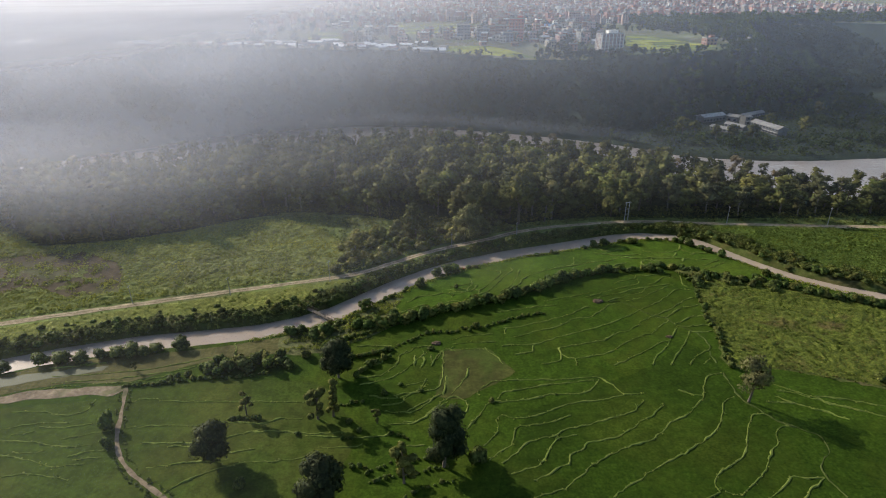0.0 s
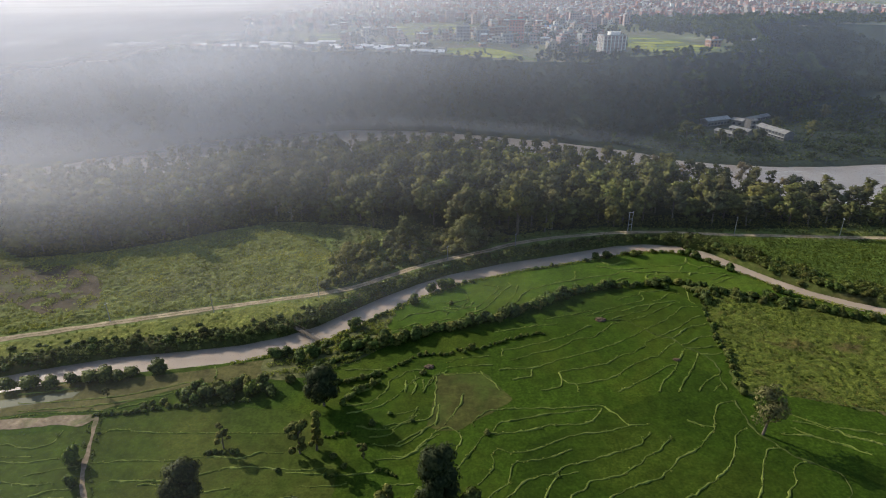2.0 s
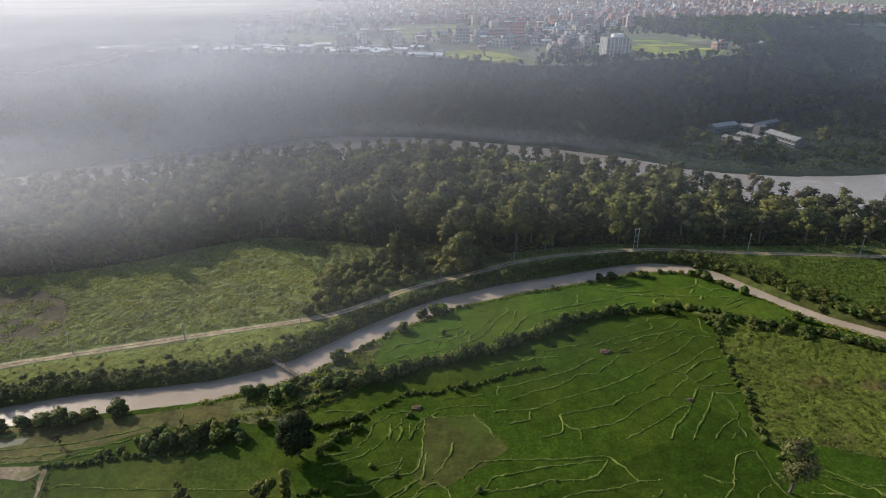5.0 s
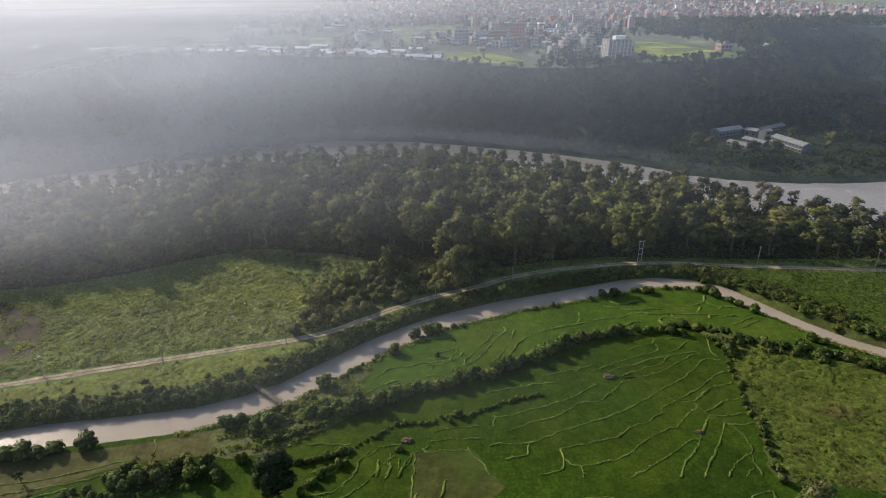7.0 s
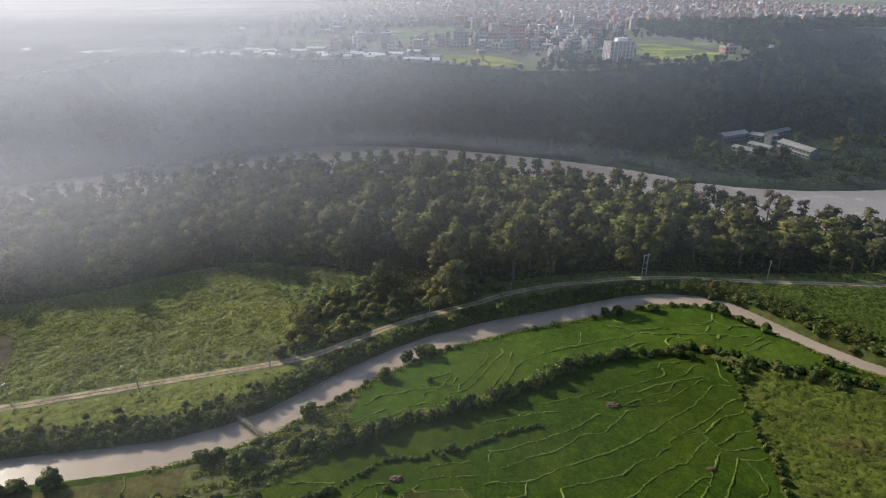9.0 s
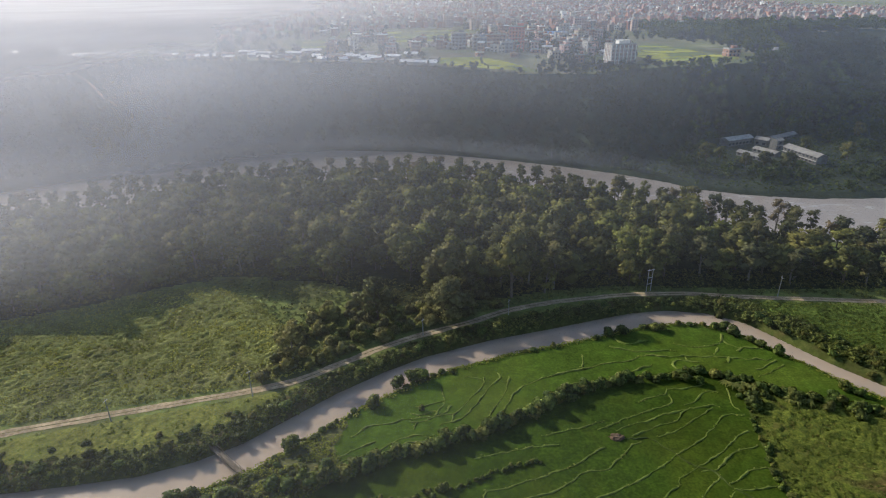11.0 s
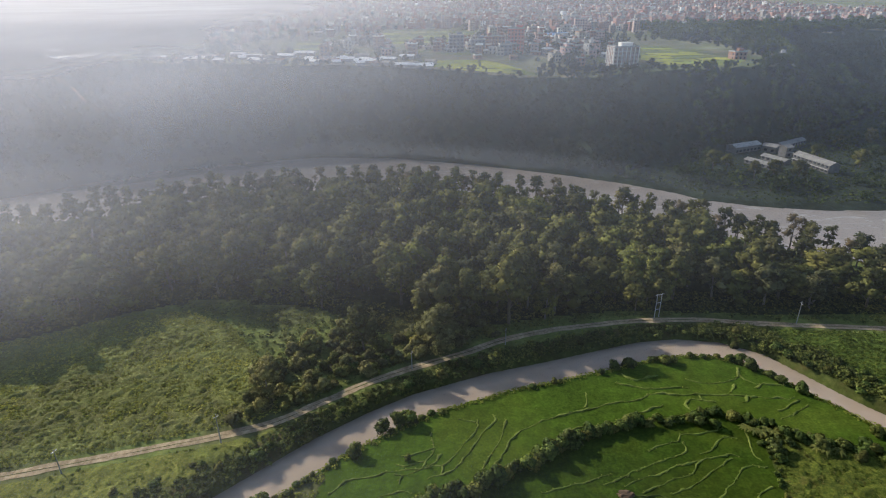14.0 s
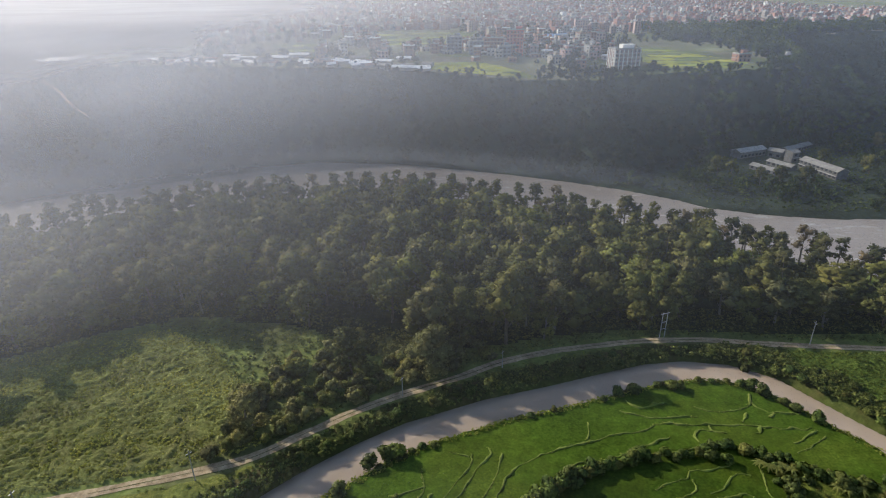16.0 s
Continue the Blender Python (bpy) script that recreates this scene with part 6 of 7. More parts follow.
def house(x, y, turn, w, d, storeys, wall_mat, label, stair=True, windows=True, z=None, roof_mat=None, step=3.0, slab_mat=None):
    """Flat-roofed town house: walls, floor slabs, roof with parapet, stair head, windows."""
    h = storeys * step
    ob = tagged(new("house"), label, "house", "town houses on the plateau")
    ob.matrix_basis = pose(x, y, (float(land(x, y)) if z is None else z) - 0.3, 0, 0, turn)
    part("wall", mesh_of("wall", *boxes([(0, 0, 0, w, d, h + 0.3, 0)]), (wall_mat,)), ob)
    part("floor_slab", mesh_of("floor_slab", *boxes([(0, 0, 0.2 + s * step, w + 0.7, d + 0.7, 0.18, 0) for s in range(1, storeys)] or [(0, 0, 0, w + 0.4, d + 0.4, 0.25, 0)]), (slab_mat or MAT_CONCRETE,)), ob)
    part("roof", mesh_of("roof", *boxes([(0, 0, h + 0.3, w + 0.6, d + 0.6, 0.2, 0), (0, -d / 2, h + 0.5, w + 0.2, 0.15, 0.8, 0), (0, d / 2, h + 0.5, w + 0.2, 0.15, 0.8, 0), (-w / 2, 0, h + 0.5, 0.15, d - 0.2, 0.8, 0), (w / 2, 0, h + 0.5, 0.15, d - 0.2, 0.8, 0)]), (roof_mat or MAT_CONCRETE,)), ob)
    if stair:
        part("stair_head", mesh_of("stair_head", *boxes([(w * 0.22, d * 0.15, h + 0.5, w * 0.36, d * 0.4, 2.4, 0), (w * 0.22, d * 0.15, h + 2.9, w * 0.42, d * 0.46, 0.15, 0)]), (wall_mat,)), ob)
        part("water_tank", mesh_of("water_tank", *join([stick((-w * 0.25, 0, h + 0.5), (-w * 0.25, 0, h + 1.9), 0.6, 0.55, 8)]), (MAT_GLASS,)), ob, "black rooftop water tank")
    if windows:
        n = max(2, int(w / 3.0))
        for s in range(storeys):
            for k in range(n):
                part("window", PANE, ob).location = (-w / 2 + (k + 0.5) * w / n, -d / 2 - 0.02, 1.0 + s * step)
            if s < 4:
                q = part("window", PANE, ob)
                q.location, q.rotation_euler = (-w / 2 - 0.02, -d * 0.2, 1.0 + s * step), (0, 0, math.pi / 2)
    return ob


block = house(160, 588, 12, 22, 13, 5, MAT_BLOCK, "white and red-brown apartment block with rows of windows", step=3.1, slab_mat=MAT_WHITE)
PILASTER = mesh_of("pilaster", *boxes([(0, 0, 0.3, 0.7, 0.5, 15.3, 0)]), (MAT_WHITE,))
for k in range(7):
    part("pilaster", PILASTER, block, "white-painted pilaster").location = (-11 + k * 22 / 6, -6.7, 0)
for k in range(5):
    part("pilaster", PILASTER, block, "white-painted pilaster").location = (-11.2, -5.4 + k * 2.8, 0)
part("roof_house", mesh_of("roof_house", *boxes([(2, 0.5, 16.0, 10, 6, 2.8, 0), (2, 0.5, 18.8, 10.8, 6.8, 0.25, 0)]), (MAT_WHITE,)), block, "white rooftop storey")
house(79, 654, -8, 15, 11, 7, MAT_RED, "tall red-painted house on the plateau", step=3.1)
house(63, 655, -8, 12, 10, 5, MAT_BRICK, "bare brick house beside the red one")
house(68, 640, 5, 11, 9, 3, MAT_BLUEWALL, "blue-grey plastered house near the plateau's edge")
house(44, 657, 3, 13, 9, 4, MAT_BLUEWALL, "blue-grey plastered house near the plateau's edge")
house(24, 672, 3, 14, 9, 5, MAT_BLUEWALL, "tall blue-grey plastered house near the plateau's edge")
house(55, 690, 10, 12, 10, 4, MAT_BRICK, "brick house with a flat concrete roof")
house(120, 655, -10, 14, 10, 3, MAT_BRICK, "brick house with a flat concrete roof")
house(135, 668, 15, 9, 8, 3, MAT_CREAM, "cream plastered house with a flat roof")
house(108, 610, 20, 9, 8, 2, MAT_CREAM, "small cream plastered house by the slope")
house(128, 598, -10, 8, 8, 2, MAT_BRICK, "small brick house among trees")
house(145, 640, 25, 9, 8, 3, MAT_WHITEWASH, "small white house among trees")
house(256, 590, 10, 11, 9, 2, MAT_BRICK, "small brick house by the green field")
house(299, 604, -15, 9, 7, 1, MAT_WHITEWASH, "small white house on the plateau's edge")
house(184, 870, -5, 15, 12, 6, MAT_PINK, "tall pale pink apartment house", step=3.2)
house(15, 1010, 5, 14, 12, 6, MAT_PINK, "tall pink house in the town")
hall(143, 790, 8, 40, 22, 5, 3.0, 1, MAT_BLUE_TIN, MAT_WHITEWASH, "large shed with a blue sheet-metal roof")


def shed(x, y, turn, l, w, mat, label="low shed with a bright sheet-metal roof at the plateau's edge"):
    ob = tagged(new("shed"), label, "shed", "sheds along the plateau's edge")
    ob.matrix_basis = pose(x, y, float(land(x, y)) - 0.2, 0, 0, turn)
    part("wall", mesh_of("wall", *shed_walls(l, w, 2.6, 1.2), (MAT_CONCRETE,)), ob)
    part("roof", mesh_of("roof", *gable_roof(l, w, 2.6, 1.2), (mat,)), ob, "ridged sheet-metal roof")
    return ob


for k, (sx, sy, l, w) in enumerate(((-51, 581, 19, 9), (-69, 587, 14, 8), (-84, 592, 13, 8), (-126, 620, 16, 9), (-153, 612, 17, 8), (-197, 611, 20, 9), (-191, 580, 16, 9), (-379, 690, 26, 12), (-295, 631, 16, 9), (-251, 628, 16, 9),
                                  (-117, 650, 18, 9), (-17, 577, 15, 8), (-4, 572, 15, 8), (-35, 600, 14, 8), (-215, 640, 15, 8), (-330, 660, 16, 9), (-175, 640, 14, 8), (-60, 620, 13, 8), (-20, 620, 12, 7), (-95, 575, 12, 7), (-140, 585, 12, 7), (-225, 590, 12, 7), (-270, 600, 14, 8))):
    shed(sx, sy, rng.uniform(-15, 15), l, w, (MAT_TIN, MAT_TIN, MAT_GREY_TIN)[k % 3])

for k in range(70):
    sx = rng.uniform(-420, 2)
    sy = float(np.interp(sx, RIM_X, RIM)) + 4 + 34 * rng.random() ** 1.6
    shed(sx, sy, rng.uniform(-45, 45), rng.uniform(5, 12), rng.uniform(4, 7), (MAT_TIN, MAT_GREY_TIN, MAT_TIN, MAT_RUSTY)[k % 4], "small hut with a sheet-metal roof at the plateau's edge")

WALLS = (MAT_BRICK, MAT_PINK, MAT_CREAM, MAT_WHITEWASH, MAT_BRICK, MAT_CONCRETE)
ROOFS = (MAT_CONCRETE, MAT_TIN, MAT_ROOF_TIN, MAT_RUSTY, MAT_WHITEWASH)
WORDS = {"brick_wall": "bare brick", "pink_plaster": "pink plastered", "cream_plaster": "cream plastered", "whitewashed_wall": "white painted", "concrete": "grey concrete", "blue_plaster": "blue-grey plastered"}
FIELDS = [[(0, 560), (0, 640), (62, 650), (110, 560)], [(-103, 971), (25, 1014), (60, 860), (28, 748), (-42, 736)], [(175, 540), (200, 765), (270, 775), (290, 560)], [(-20, 640), (10, 720), (78, 700), (74, 634)], [(-190, 805), (-131, 797), (-100, 640), (-145, 645)]]
for px, py in zip(*scatter(10, 155, 622, 800, 12, rng)):
    if rng.random() < 0.6 and not (py < 660 and px < 40):
        m = WALLS[int(rng.integers(6))]
        house(px, py, rng.uniform(-25, 25), rng.uniform(5.5, 8.5), rng.uniform(5, 8), int(rng.choice((1, 1, 2, 2, 3))), m, WORDS[m.name] + " low house near the plateau's edge", stair=rng.random() < 0.4, roof_mat=ROOFS[int(rng.integers(5))])
x, y = scatter(-900, 900, 640, 2300, 13.5, rng)
k = (y > np.interp(x, RIM_X, RIM) + 25)
for f in FIELDS:
    k &= ~inside(x, y, f)
k &= ~((y > 750 - (x - 300) * 0.2) & (y < 970 + (x - 300) * 0.12) & (x > 255 + (y - 760) * 0.12))
# the town thickens away from the edge, and thins out where the haze sheets are densest
dense = np.clip(0.25 + (y - 720) / 500, 0.12, 0.92) * np.where(x < -120, 0.4, 1.0) * np.clip(0.8 + 0.5 * wave(x, y, 210, 2), 0.15, 1)
k &= rng.random(len(x)) < dense
k &= ~((x > 185) & (y < 900))
k &= np.abs(x) < 0.66 * y + 60
x, y = x[k], y[k]
near = np.argsort(y)
for j in near[:120]:
    m = WALLS[int(rng.integers(6))]
    s = int(rng.choice((1, 2, 2, 3, 3, 4)))
    house(x[j], y[j], rng.uniform(-25, 25), rng.uniform(6.5, 10), rng.uniform(6, 9), s, m, WORDS[m.name] + " flat-roofed town house", windows=True, roof_mat=ROOFS[int(rng.integers(5))])


def far_town(x, y):
    """The rest of the town as one mesh: walls, roofs, stair heads and windows as separate boxes."""
    walls, roofs, panes = [], [], []
    z = land(x, y) - 0.3
    for px, py, pz in zip(x, y, z):
        t, w, d, s = rng.uniform(-0.5, 0.5), rng.uniform(5.5, 10.5), rng.uniform(5.5, 9), int(rng.choice((1, 2, 2, 3, 3, 3, 4, 5)))
        h = s * 3.0
        c, q = math.cos(t), math.sin(t)
        walls.append((px, py, pz, w, d, h, t))
        roofs.append((px, py, pz + h, w + 0.7, d + 0.7, 0.35, t))
        walls.append((px + w * 0.2 * c, py + w * 0.2 * q, pz + h + 0.35, w * 0.4, d * 0.4, 2.4, t))
        if py < 960:
            n = max(2, int(w / 3.2))
            for k in range(s):
                for i in range(n):
                    a, b = -w / 2 + (i + 0.5) * w / n, -d / 2 - 0.03
                    panes.append((px + a * c - b * q, py + a * q + b * c, pz + 1.0 + 3 * k, 1.4, 0.1, 1.4, t))
    v, f = [], []
    slots = []
    for slot, group in enumerate((walls, roofs, panes)):
        a, b = boxes(group)
        f += [[i + len(v) for i in g] for g in b]
        v += a
        slots += [slot] * len(b)
    tagged(new("far_town", mesh_of("far_town", v, f, (MAT_TOWN_WALL, MAT_TOWN_ROOF, MAT_GLASS), slots)), "crowded flat-roofed brick and plaster houses of a distant town", "town", kind="stuff")


far_town(x[near[120:]], y[near[120:]])
TOWN_TREES = SLOPE_TREES
tx, ty = scatter(-800, 800, 550, 1600, 16, rng)
k = (ty > np.interp(tx, RIM_X, RIM) + np.where(tx > 85, 2, 32)) & (rng.random(len(tx)) < np.where((ty < 830) & (tx > -30), 0.85, 0.4)) & ((wave(tx, ty, 90, 4) + rng.normal(0, 0.4, len(tx)) > -0.1) | ((ty < 830) & (tx > -30)))
for f in FIELDS:
    k &= ~inside(tx, ty, f)
k &= np.abs(tx) < 0.66 * ty + 60
joined_trees("town_trees", TOWN_TREES, tx[k], ty[k], rng.uniform(0.4, 1.5, k.sum()), "scattered dark trees among the town's houses", category="trees")

# bushes along the plateau's edge
ex, ey = scatter(-420, 292, 520, 640, 5.5, rng)
away = ey - np.interp(ex, RIM_X, RIM)
k = np.where((ex > 86) & (ex < 188), (away > -7) & (away < 42) & (rng.random(len(ex)) < 0.62), (away > -6) & (away < np.where(ex > 188, 5, 12)) & (rng.random(len(ex)) < np.where(ex > 188, 0.75, 0.3)))
joined_trees("edge_bushes", SLOPE_TREES, ex[k], ey[k], rng.uniform(0.25, 0.75, k.sum()), "bushes and small trees along the plateau's edge", category="bushes")

# ---- paddy bunds ----
BUND_COUNT = 0


def bund(*points, mat=MAT_BUND, broad=1.25):
    """A low grassy earth ridge between two paddies."""
    global BUND_COUNT
    BUND_COUNT += 1
    r = np.random.default_rng(500 + BUND_COUNT)
    line = smooth_line(points, 0.8)
    line += r.normal(0, 0.07, line.shape) + 0.22 * np.column_stack([wave(line[:, 0], line[:, 1], 3.1, BUND_COUNT), wave(line[:, 1], line[:, 0], 3.7, BUND_COUNT + 5)])
    t = np.gradient(line, axis=0)
    n = np.stack([-t[:, 1], t[:, 0]], 1) / np.maximum(np.linalg.norm(t, axis=1), 1e-6)[:, None]
    m = len(line)
    worn = np.clip(0.75 + 0.45 * wave(line[:, 0], line[:, 1], 7.3, BUND_COUNT) + r.normal(0, 0.12, m), 0.4, 1.3)
    half, high = broad * r.uniform(0.13, 0.27, m) * worn, broad * r.uniform(0.1, 0.26, m) * worn
    rows = []
    for off, lift in ((-1.0, 0.03), (-0.45, 0.9), (0.45, 1.0), (1.0, 0.03)):
        rows.append(np.column_stack([line + n * (half * off)[:, None], 0.05 + high * lift]))
    v = np.concatenate(rows)
    i = np.arange(m - 1)
    f = np.concatenate([np.stack([i + a * m, i + 1 + a * m, i + 1 + (a + 1) * m, i + (a + 1) * m], 1)[:, ::-1] for a in range(3)])
    tagged(new("paddy_bund", mesh_of("paddy_bund", v, f, (mat,))), "low winding grassy earth ridge between rice paddies", "bund", "paddy bunds", "structure")
    return line


ALL_BUNDS = []
bund((53.0, 176.0), (59.3, 176.2), (61.5, 175.9), (63.5, 173.5), (65.6, 171.2), (67.8, 167.8), (72.6, 165.1), (74.5, 160.9), (77.4, 157.9), (79.2, 156.0), (80.2, 152.2), (80.0, 147.8), (79.0, 145.3), (78.8, 142.8), (78.5, 139.7), mat=MAT_RIDGE)
ALL_BUNDS.append(bund((19.5, 160.0), (24.4, 160.4), (28.2, 162.2), (32.7, 163.8), (36.5, 165.3), (40.5, 167.0), (43.9, 169.2), (46.6, 171.5), (49.2, 172.9)))
ALL_BUNDS.append(bund((21.8, 154.3), (26.1, 156.2), (29.7, 158.1), (34.1, 159.1), (38.0, 161.5), (42.2, 164.6), (45.3, 165.7), (48.3, 165.9), (51.1, 168.5), (54.1, 171.5), (56.3, 173.8), (59.0, 175.2)))
ALL_BUNDS.append(bund((17.4, 149.4), (20.7, 150.1), (23.4, 150.1), (27.3, 150.3), (30.9, 151.9), (33.8, 153.3), (34.6, 154.3), (38.2, 155.2), (41.2, 156.5), (44.2, 157.7), (48.1, 159.4), (52.1, 161.4), (55.4, 163.1), (59.1, 165.6), (62.7, 167.8), (65.9, 170.7)))
ALL_BUNDS.append(bund((20.9, 145.0), (24.2, 145.8), (26.2, 146.6), (27.3, 149.8), (27.8, 150.6)))
ALL_BUNDS.append(bund((34.2, 148.0), (35.6, 148.7), (39.7, 149.7), (43.2, 150.6), (48.2, 151.8), (50.6, 153.3), (53.2, 155.5), (55.7, 157.0), (57.9, 157.4), (60.6, 159.4), (63.2, 161.6), (64.0, 163.0), (67.8, 165.6), (72.5, 168.4), (76.3, 170.6), (80.0, 174.1), (83.5, 177.0), (86.5, 178.5)))
ALL_BUNDS.append(bund((34.7, 148.0), (34.7, 145.4), (34.6, 143.3), (33.1, 141.7), (31.1, 140.9), (28.4, 139.9)))
ALL_BUNDS.append(bund((38.2, 142.6), (42.2, 143.6), (46.2, 144.6), (49.1, 145.7), (52.3, 147.9), (55.9, 151.1), (58.4, 152.7), (62.6, 155.1), (65.6, 156.0), (68.3, 159.3), (71.4, 162.0), (73.4, 164.0)))
ALL_BUNDS.append(bund((34.9, 144.9), (37.0, 143.0), (38.4, 142.2), (38.0, 139.5)))
ALL_BUNDS.append(bund((49.1, 139.5), (52.9, 141.6), (56.8, 144.2), (60.2, 146.5), (63.6, 148.7), (66.4, 151.0), (69.2, 151.4)))
ALL_BUNDS.append(bund((60.1, 139.4), (62.6, 143.7), (66.4, 147.5), (68.8, 150.5), (71.4, 155.0), (74.5, 159.3)))
ALL_BUNDS.append(bund((65.8, 139.4), (67.6, 142.9), (70.3, 146.1), (73.4, 150.4), (75.7, 154.1), (77.6, 156.9)))
ALL_BUNDS.append(bund((70.8, 139.4), (72.9, 142.0), (75.2, 144.4), (77.9, 146.1), (79.0, 146.4)))
ALL_BUNDS.append(bund((74.7, 139.4), (76.4, 141.2), (77.5, 141.9)))
ALL_BUNDS.append(bund((74.9, 160.1), (78.2, 159.7), (82.7, 160.5), (86.0, 160.9)))
ALL_BUNDS.append(bund((77.8, 156.9), (80.9, 156.5), (84.7, 157.3)))
ALL_BUNDS.append(bund((74.8, 161.5), (77.7, 163.4), (80.6, 165.1), (83.9, 166.1), (86.1, 166.1)))
ALL_BUNDS.append(bund((69.8, 165.1), (73.8, 166.2), (77.1, 169.1), (80.3, 171.3), (83.8, 172.5), (86.5, 173.4)))
ALL_BUNDS.append(bund((65.9, 170.7), (69.7, 173.0), (73.6, 175.4), (76.1, 177.8), (79.7, 181.1), (82.6, 184.2), (85.2, 184.8), (88.4, 184.7)))
ALL_BUNDS.append(bund((63.7, 176.7), (69.5, 179.1), (73.8, 182.2), (77.0, 184.3), (81.5, 187.5)))
ALL_BUNDS.append(bund((57.1, 176.7), (61.7, 179.2), (66.3, 181.2), (69.8, 182.2), (73.7, 186.5), (78.2, 187.6), (81.8, 188.4), (83.1, 187.5)))
ALL_BUNDS.append(bund((53.8, 178.7), (58.4, 181.3), (62.6, 182.3), (66.5, 184.4), (70.2, 185.7), (74.7, 187.0)))
ALL_BUNDS.append(bund((49.2, 179.3), (53.6, 181.3), (58.3, 183.9), (62.9, 185.7), (66.5, 187.1), (71.6, 189.8), (71.7, 192.7)))
ALL_BUNDS.append(bund((34.7, 176.9), (41.2, 178.8), (48.1, 181.3), (51.5, 182.3)))
ALL_BUNDS.append(bund((17.9, 169.4), (24.8, 171.4), (31.1, 173.0), (38.8, 173.9)))
ALL_BUNDS.append(bund((74.4, 188.4), (78.5, 190.7), (81.8, 194.1), (85.7, 194.1)))
ALL_BUNDS.append(bund((62.5, 189.9), (67.3, 192.2), (71.1, 193.3), (72.0, 195.1), (77.0, 195.7), (83.6, 197.5)))
ALL_BUNDS.append(bund((88.9, 195.6), (87.3, 189.7), (87.8, 186.9)))
ALL_BUNDS.append(bund((-26.9, 163.1), (-25.0, 164.2), (-20.8, 165.2), (-17.3, 166.0), (-15.3, 167.3), (-11.9, 169.6), (-8.2, 170.5), (-5.3, 171.8), (-3.2, 174.2), (0.5, 176.6), (3.6, 177.5), (5.9, 177.0)))
ALL_BUNDS.append(bund((-10.8, 166.7), (-6.6, 169.5), (-2.3, 171.8), (1.4, 174.6), (6.0, 175.8), (11.4, 177.0)))
ALL_BUNDS.append(bund((-24.5, 169.4), (-21.6, 169.6), (-19.9, 168.3), (-17.7, 168.9), (-14.2, 170.5), (-12.1, 171.9), (-9.3, 173.5), (-6.4, 175.4)))
ALL_BUNDS.append(bund((-12.7, 176.4), (-9.9, 179.6), (-7.6, 181.2), (-3.7, 181.7), (-0.6, 183.0), (2.6, 183.5), (5.1, 184.0), (7.5, 184.2), (10.8, 186.1), (12.5, 188.9)))
ALL_BUNDS.append(bund((-12.3, 145.6), (-9.9, 147.3), (-8.8, 149.0), (-6.2, 149.4), (-3.7, 150.2)))
ALL_BUNDS.append(bund((-20.2, 140.3), (-17.5, 142.9), (-16.0, 144.8)))
ALL_BUNDS.append(bund((-14.0, 140.3), (-13.1, 142.4), (-13.2, 144.8), (-11.2, 147.3)))
ALL_BUNDS.append(bund((-8.4, 140.0), (-8.5, 143.1), (-8.4, 145.1)))
ALL_BUNDS.append(bund((-6.6, 140.0), (-5.8, 142.3), (-6.4, 144.8), (-5.3, 146.1)))
ALL_BUNDS.append(bund((-3.6, 144.8), (-3.6, 141.5), (-2.5, 142.8), (-1.3, 144.8), (-0.8, 146.8), (0.1, 148.1), (1.7, 148.5)))
ALL_BUNDS.append(bund((1.7, 148.5), (2.4, 147.3), (6.9, 147.8), (12.8, 148.1)))
ALL_BUNDS.append(bund((2.8, 153.5), (6.9, 155.0), (11.0, 155.9), (15.1, 156.3)))
ALL_BUNDS.append(bund((2.9, 150.8), (8.2, 151.6), (16.2, 152.0)))
ALL_BUNDS.append(bund((12.8, 148.9), (13.4, 146.4), (15.8, 143.9), (16.8, 140.2)))
ALL_BUNDS.append(bund((19.2, 156.2), (19.8, 159.2), (23.0, 160.2)))
ALL_BUNDS.append(bund((-0.2, 126.2), (0.7, 134.9)))
ALL_BUNDS.append(bund((2.1, 127.4), (5.3, 132.3), (7.2, 138.8)))
ALL_BUNDS.append(bund((8.9, 126.8), (10.6, 129.7), (13.1, 131.7), (17.9, 132.6), (25.7, 132.8), (33.6, 132.9), (38.4, 133.6), (43.2, 133.8)))
ALL_BUNDS.append(bund((14.0, 124.2), (15.8, 127.2), (20.5, 128.4), (25.3, 130.0), (30.0, 130.7), (36.4, 131.6), (41.3, 132.6)))
ALL_BUNDS.append(bund((14.7, 123.3), (19.9, 124.1), (24.6, 125.2), (28.5, 126.4), (33.8, 126.5), (37.7, 127.0), (40.6, 129.3), (42.9, 132.6)))
ALL_BUNDS.append(bund((9.1, 107.2), (12.1, 111.0), (13.4, 114.0), (13.1, 116.7), (14.9, 118.2), (17.7, 117.1), (23.5, 118.1), (29.9, 121.3), (34.6, 123.0), (40.7, 123.9), (45.6, 125.2), (48.1, 126.1)))
ALL_BUNDS.append(bund((10.2, 102.7), (13.0, 105.4), (16.0, 108.1), (17.3, 112.0), (18.4, 114.0), (23.0, 114.5), (27.4, 115.9), (32.1, 118.0)))
ALL_BUNDS.append(bund((13.3, 101.8), (17.0, 105.3), (19.3, 108.1), (23.7, 109.9), (27.2, 110.9), (29.7, 112.8), (34.1, 113.8), (38.8, 115.8), (43.4, 117.2), (48.3, 119.3), (52.5, 123.3)))
ALL_BUNDS.append(bund((14.9, 98.4), (18.3, 100.0), (21.7, 101.4), (23.3, 103.4), (24.7, 106.1), (26.2, 108.6), (29.2, 110.4), (32.0, 110.8)))
ALL_BUNDS.append(bund((19.7, 96.7), (21.7, 97.5), (25.3, 100.0), (28.2, 101.6), (29.3, 104.3), (32.4, 106.1), (34.2, 108.3), (37.0, 108.8), (41.5, 110.1), (45.6, 112.6), (49.3, 115.7), (52.9, 117.7), (57.2, 122.1)))
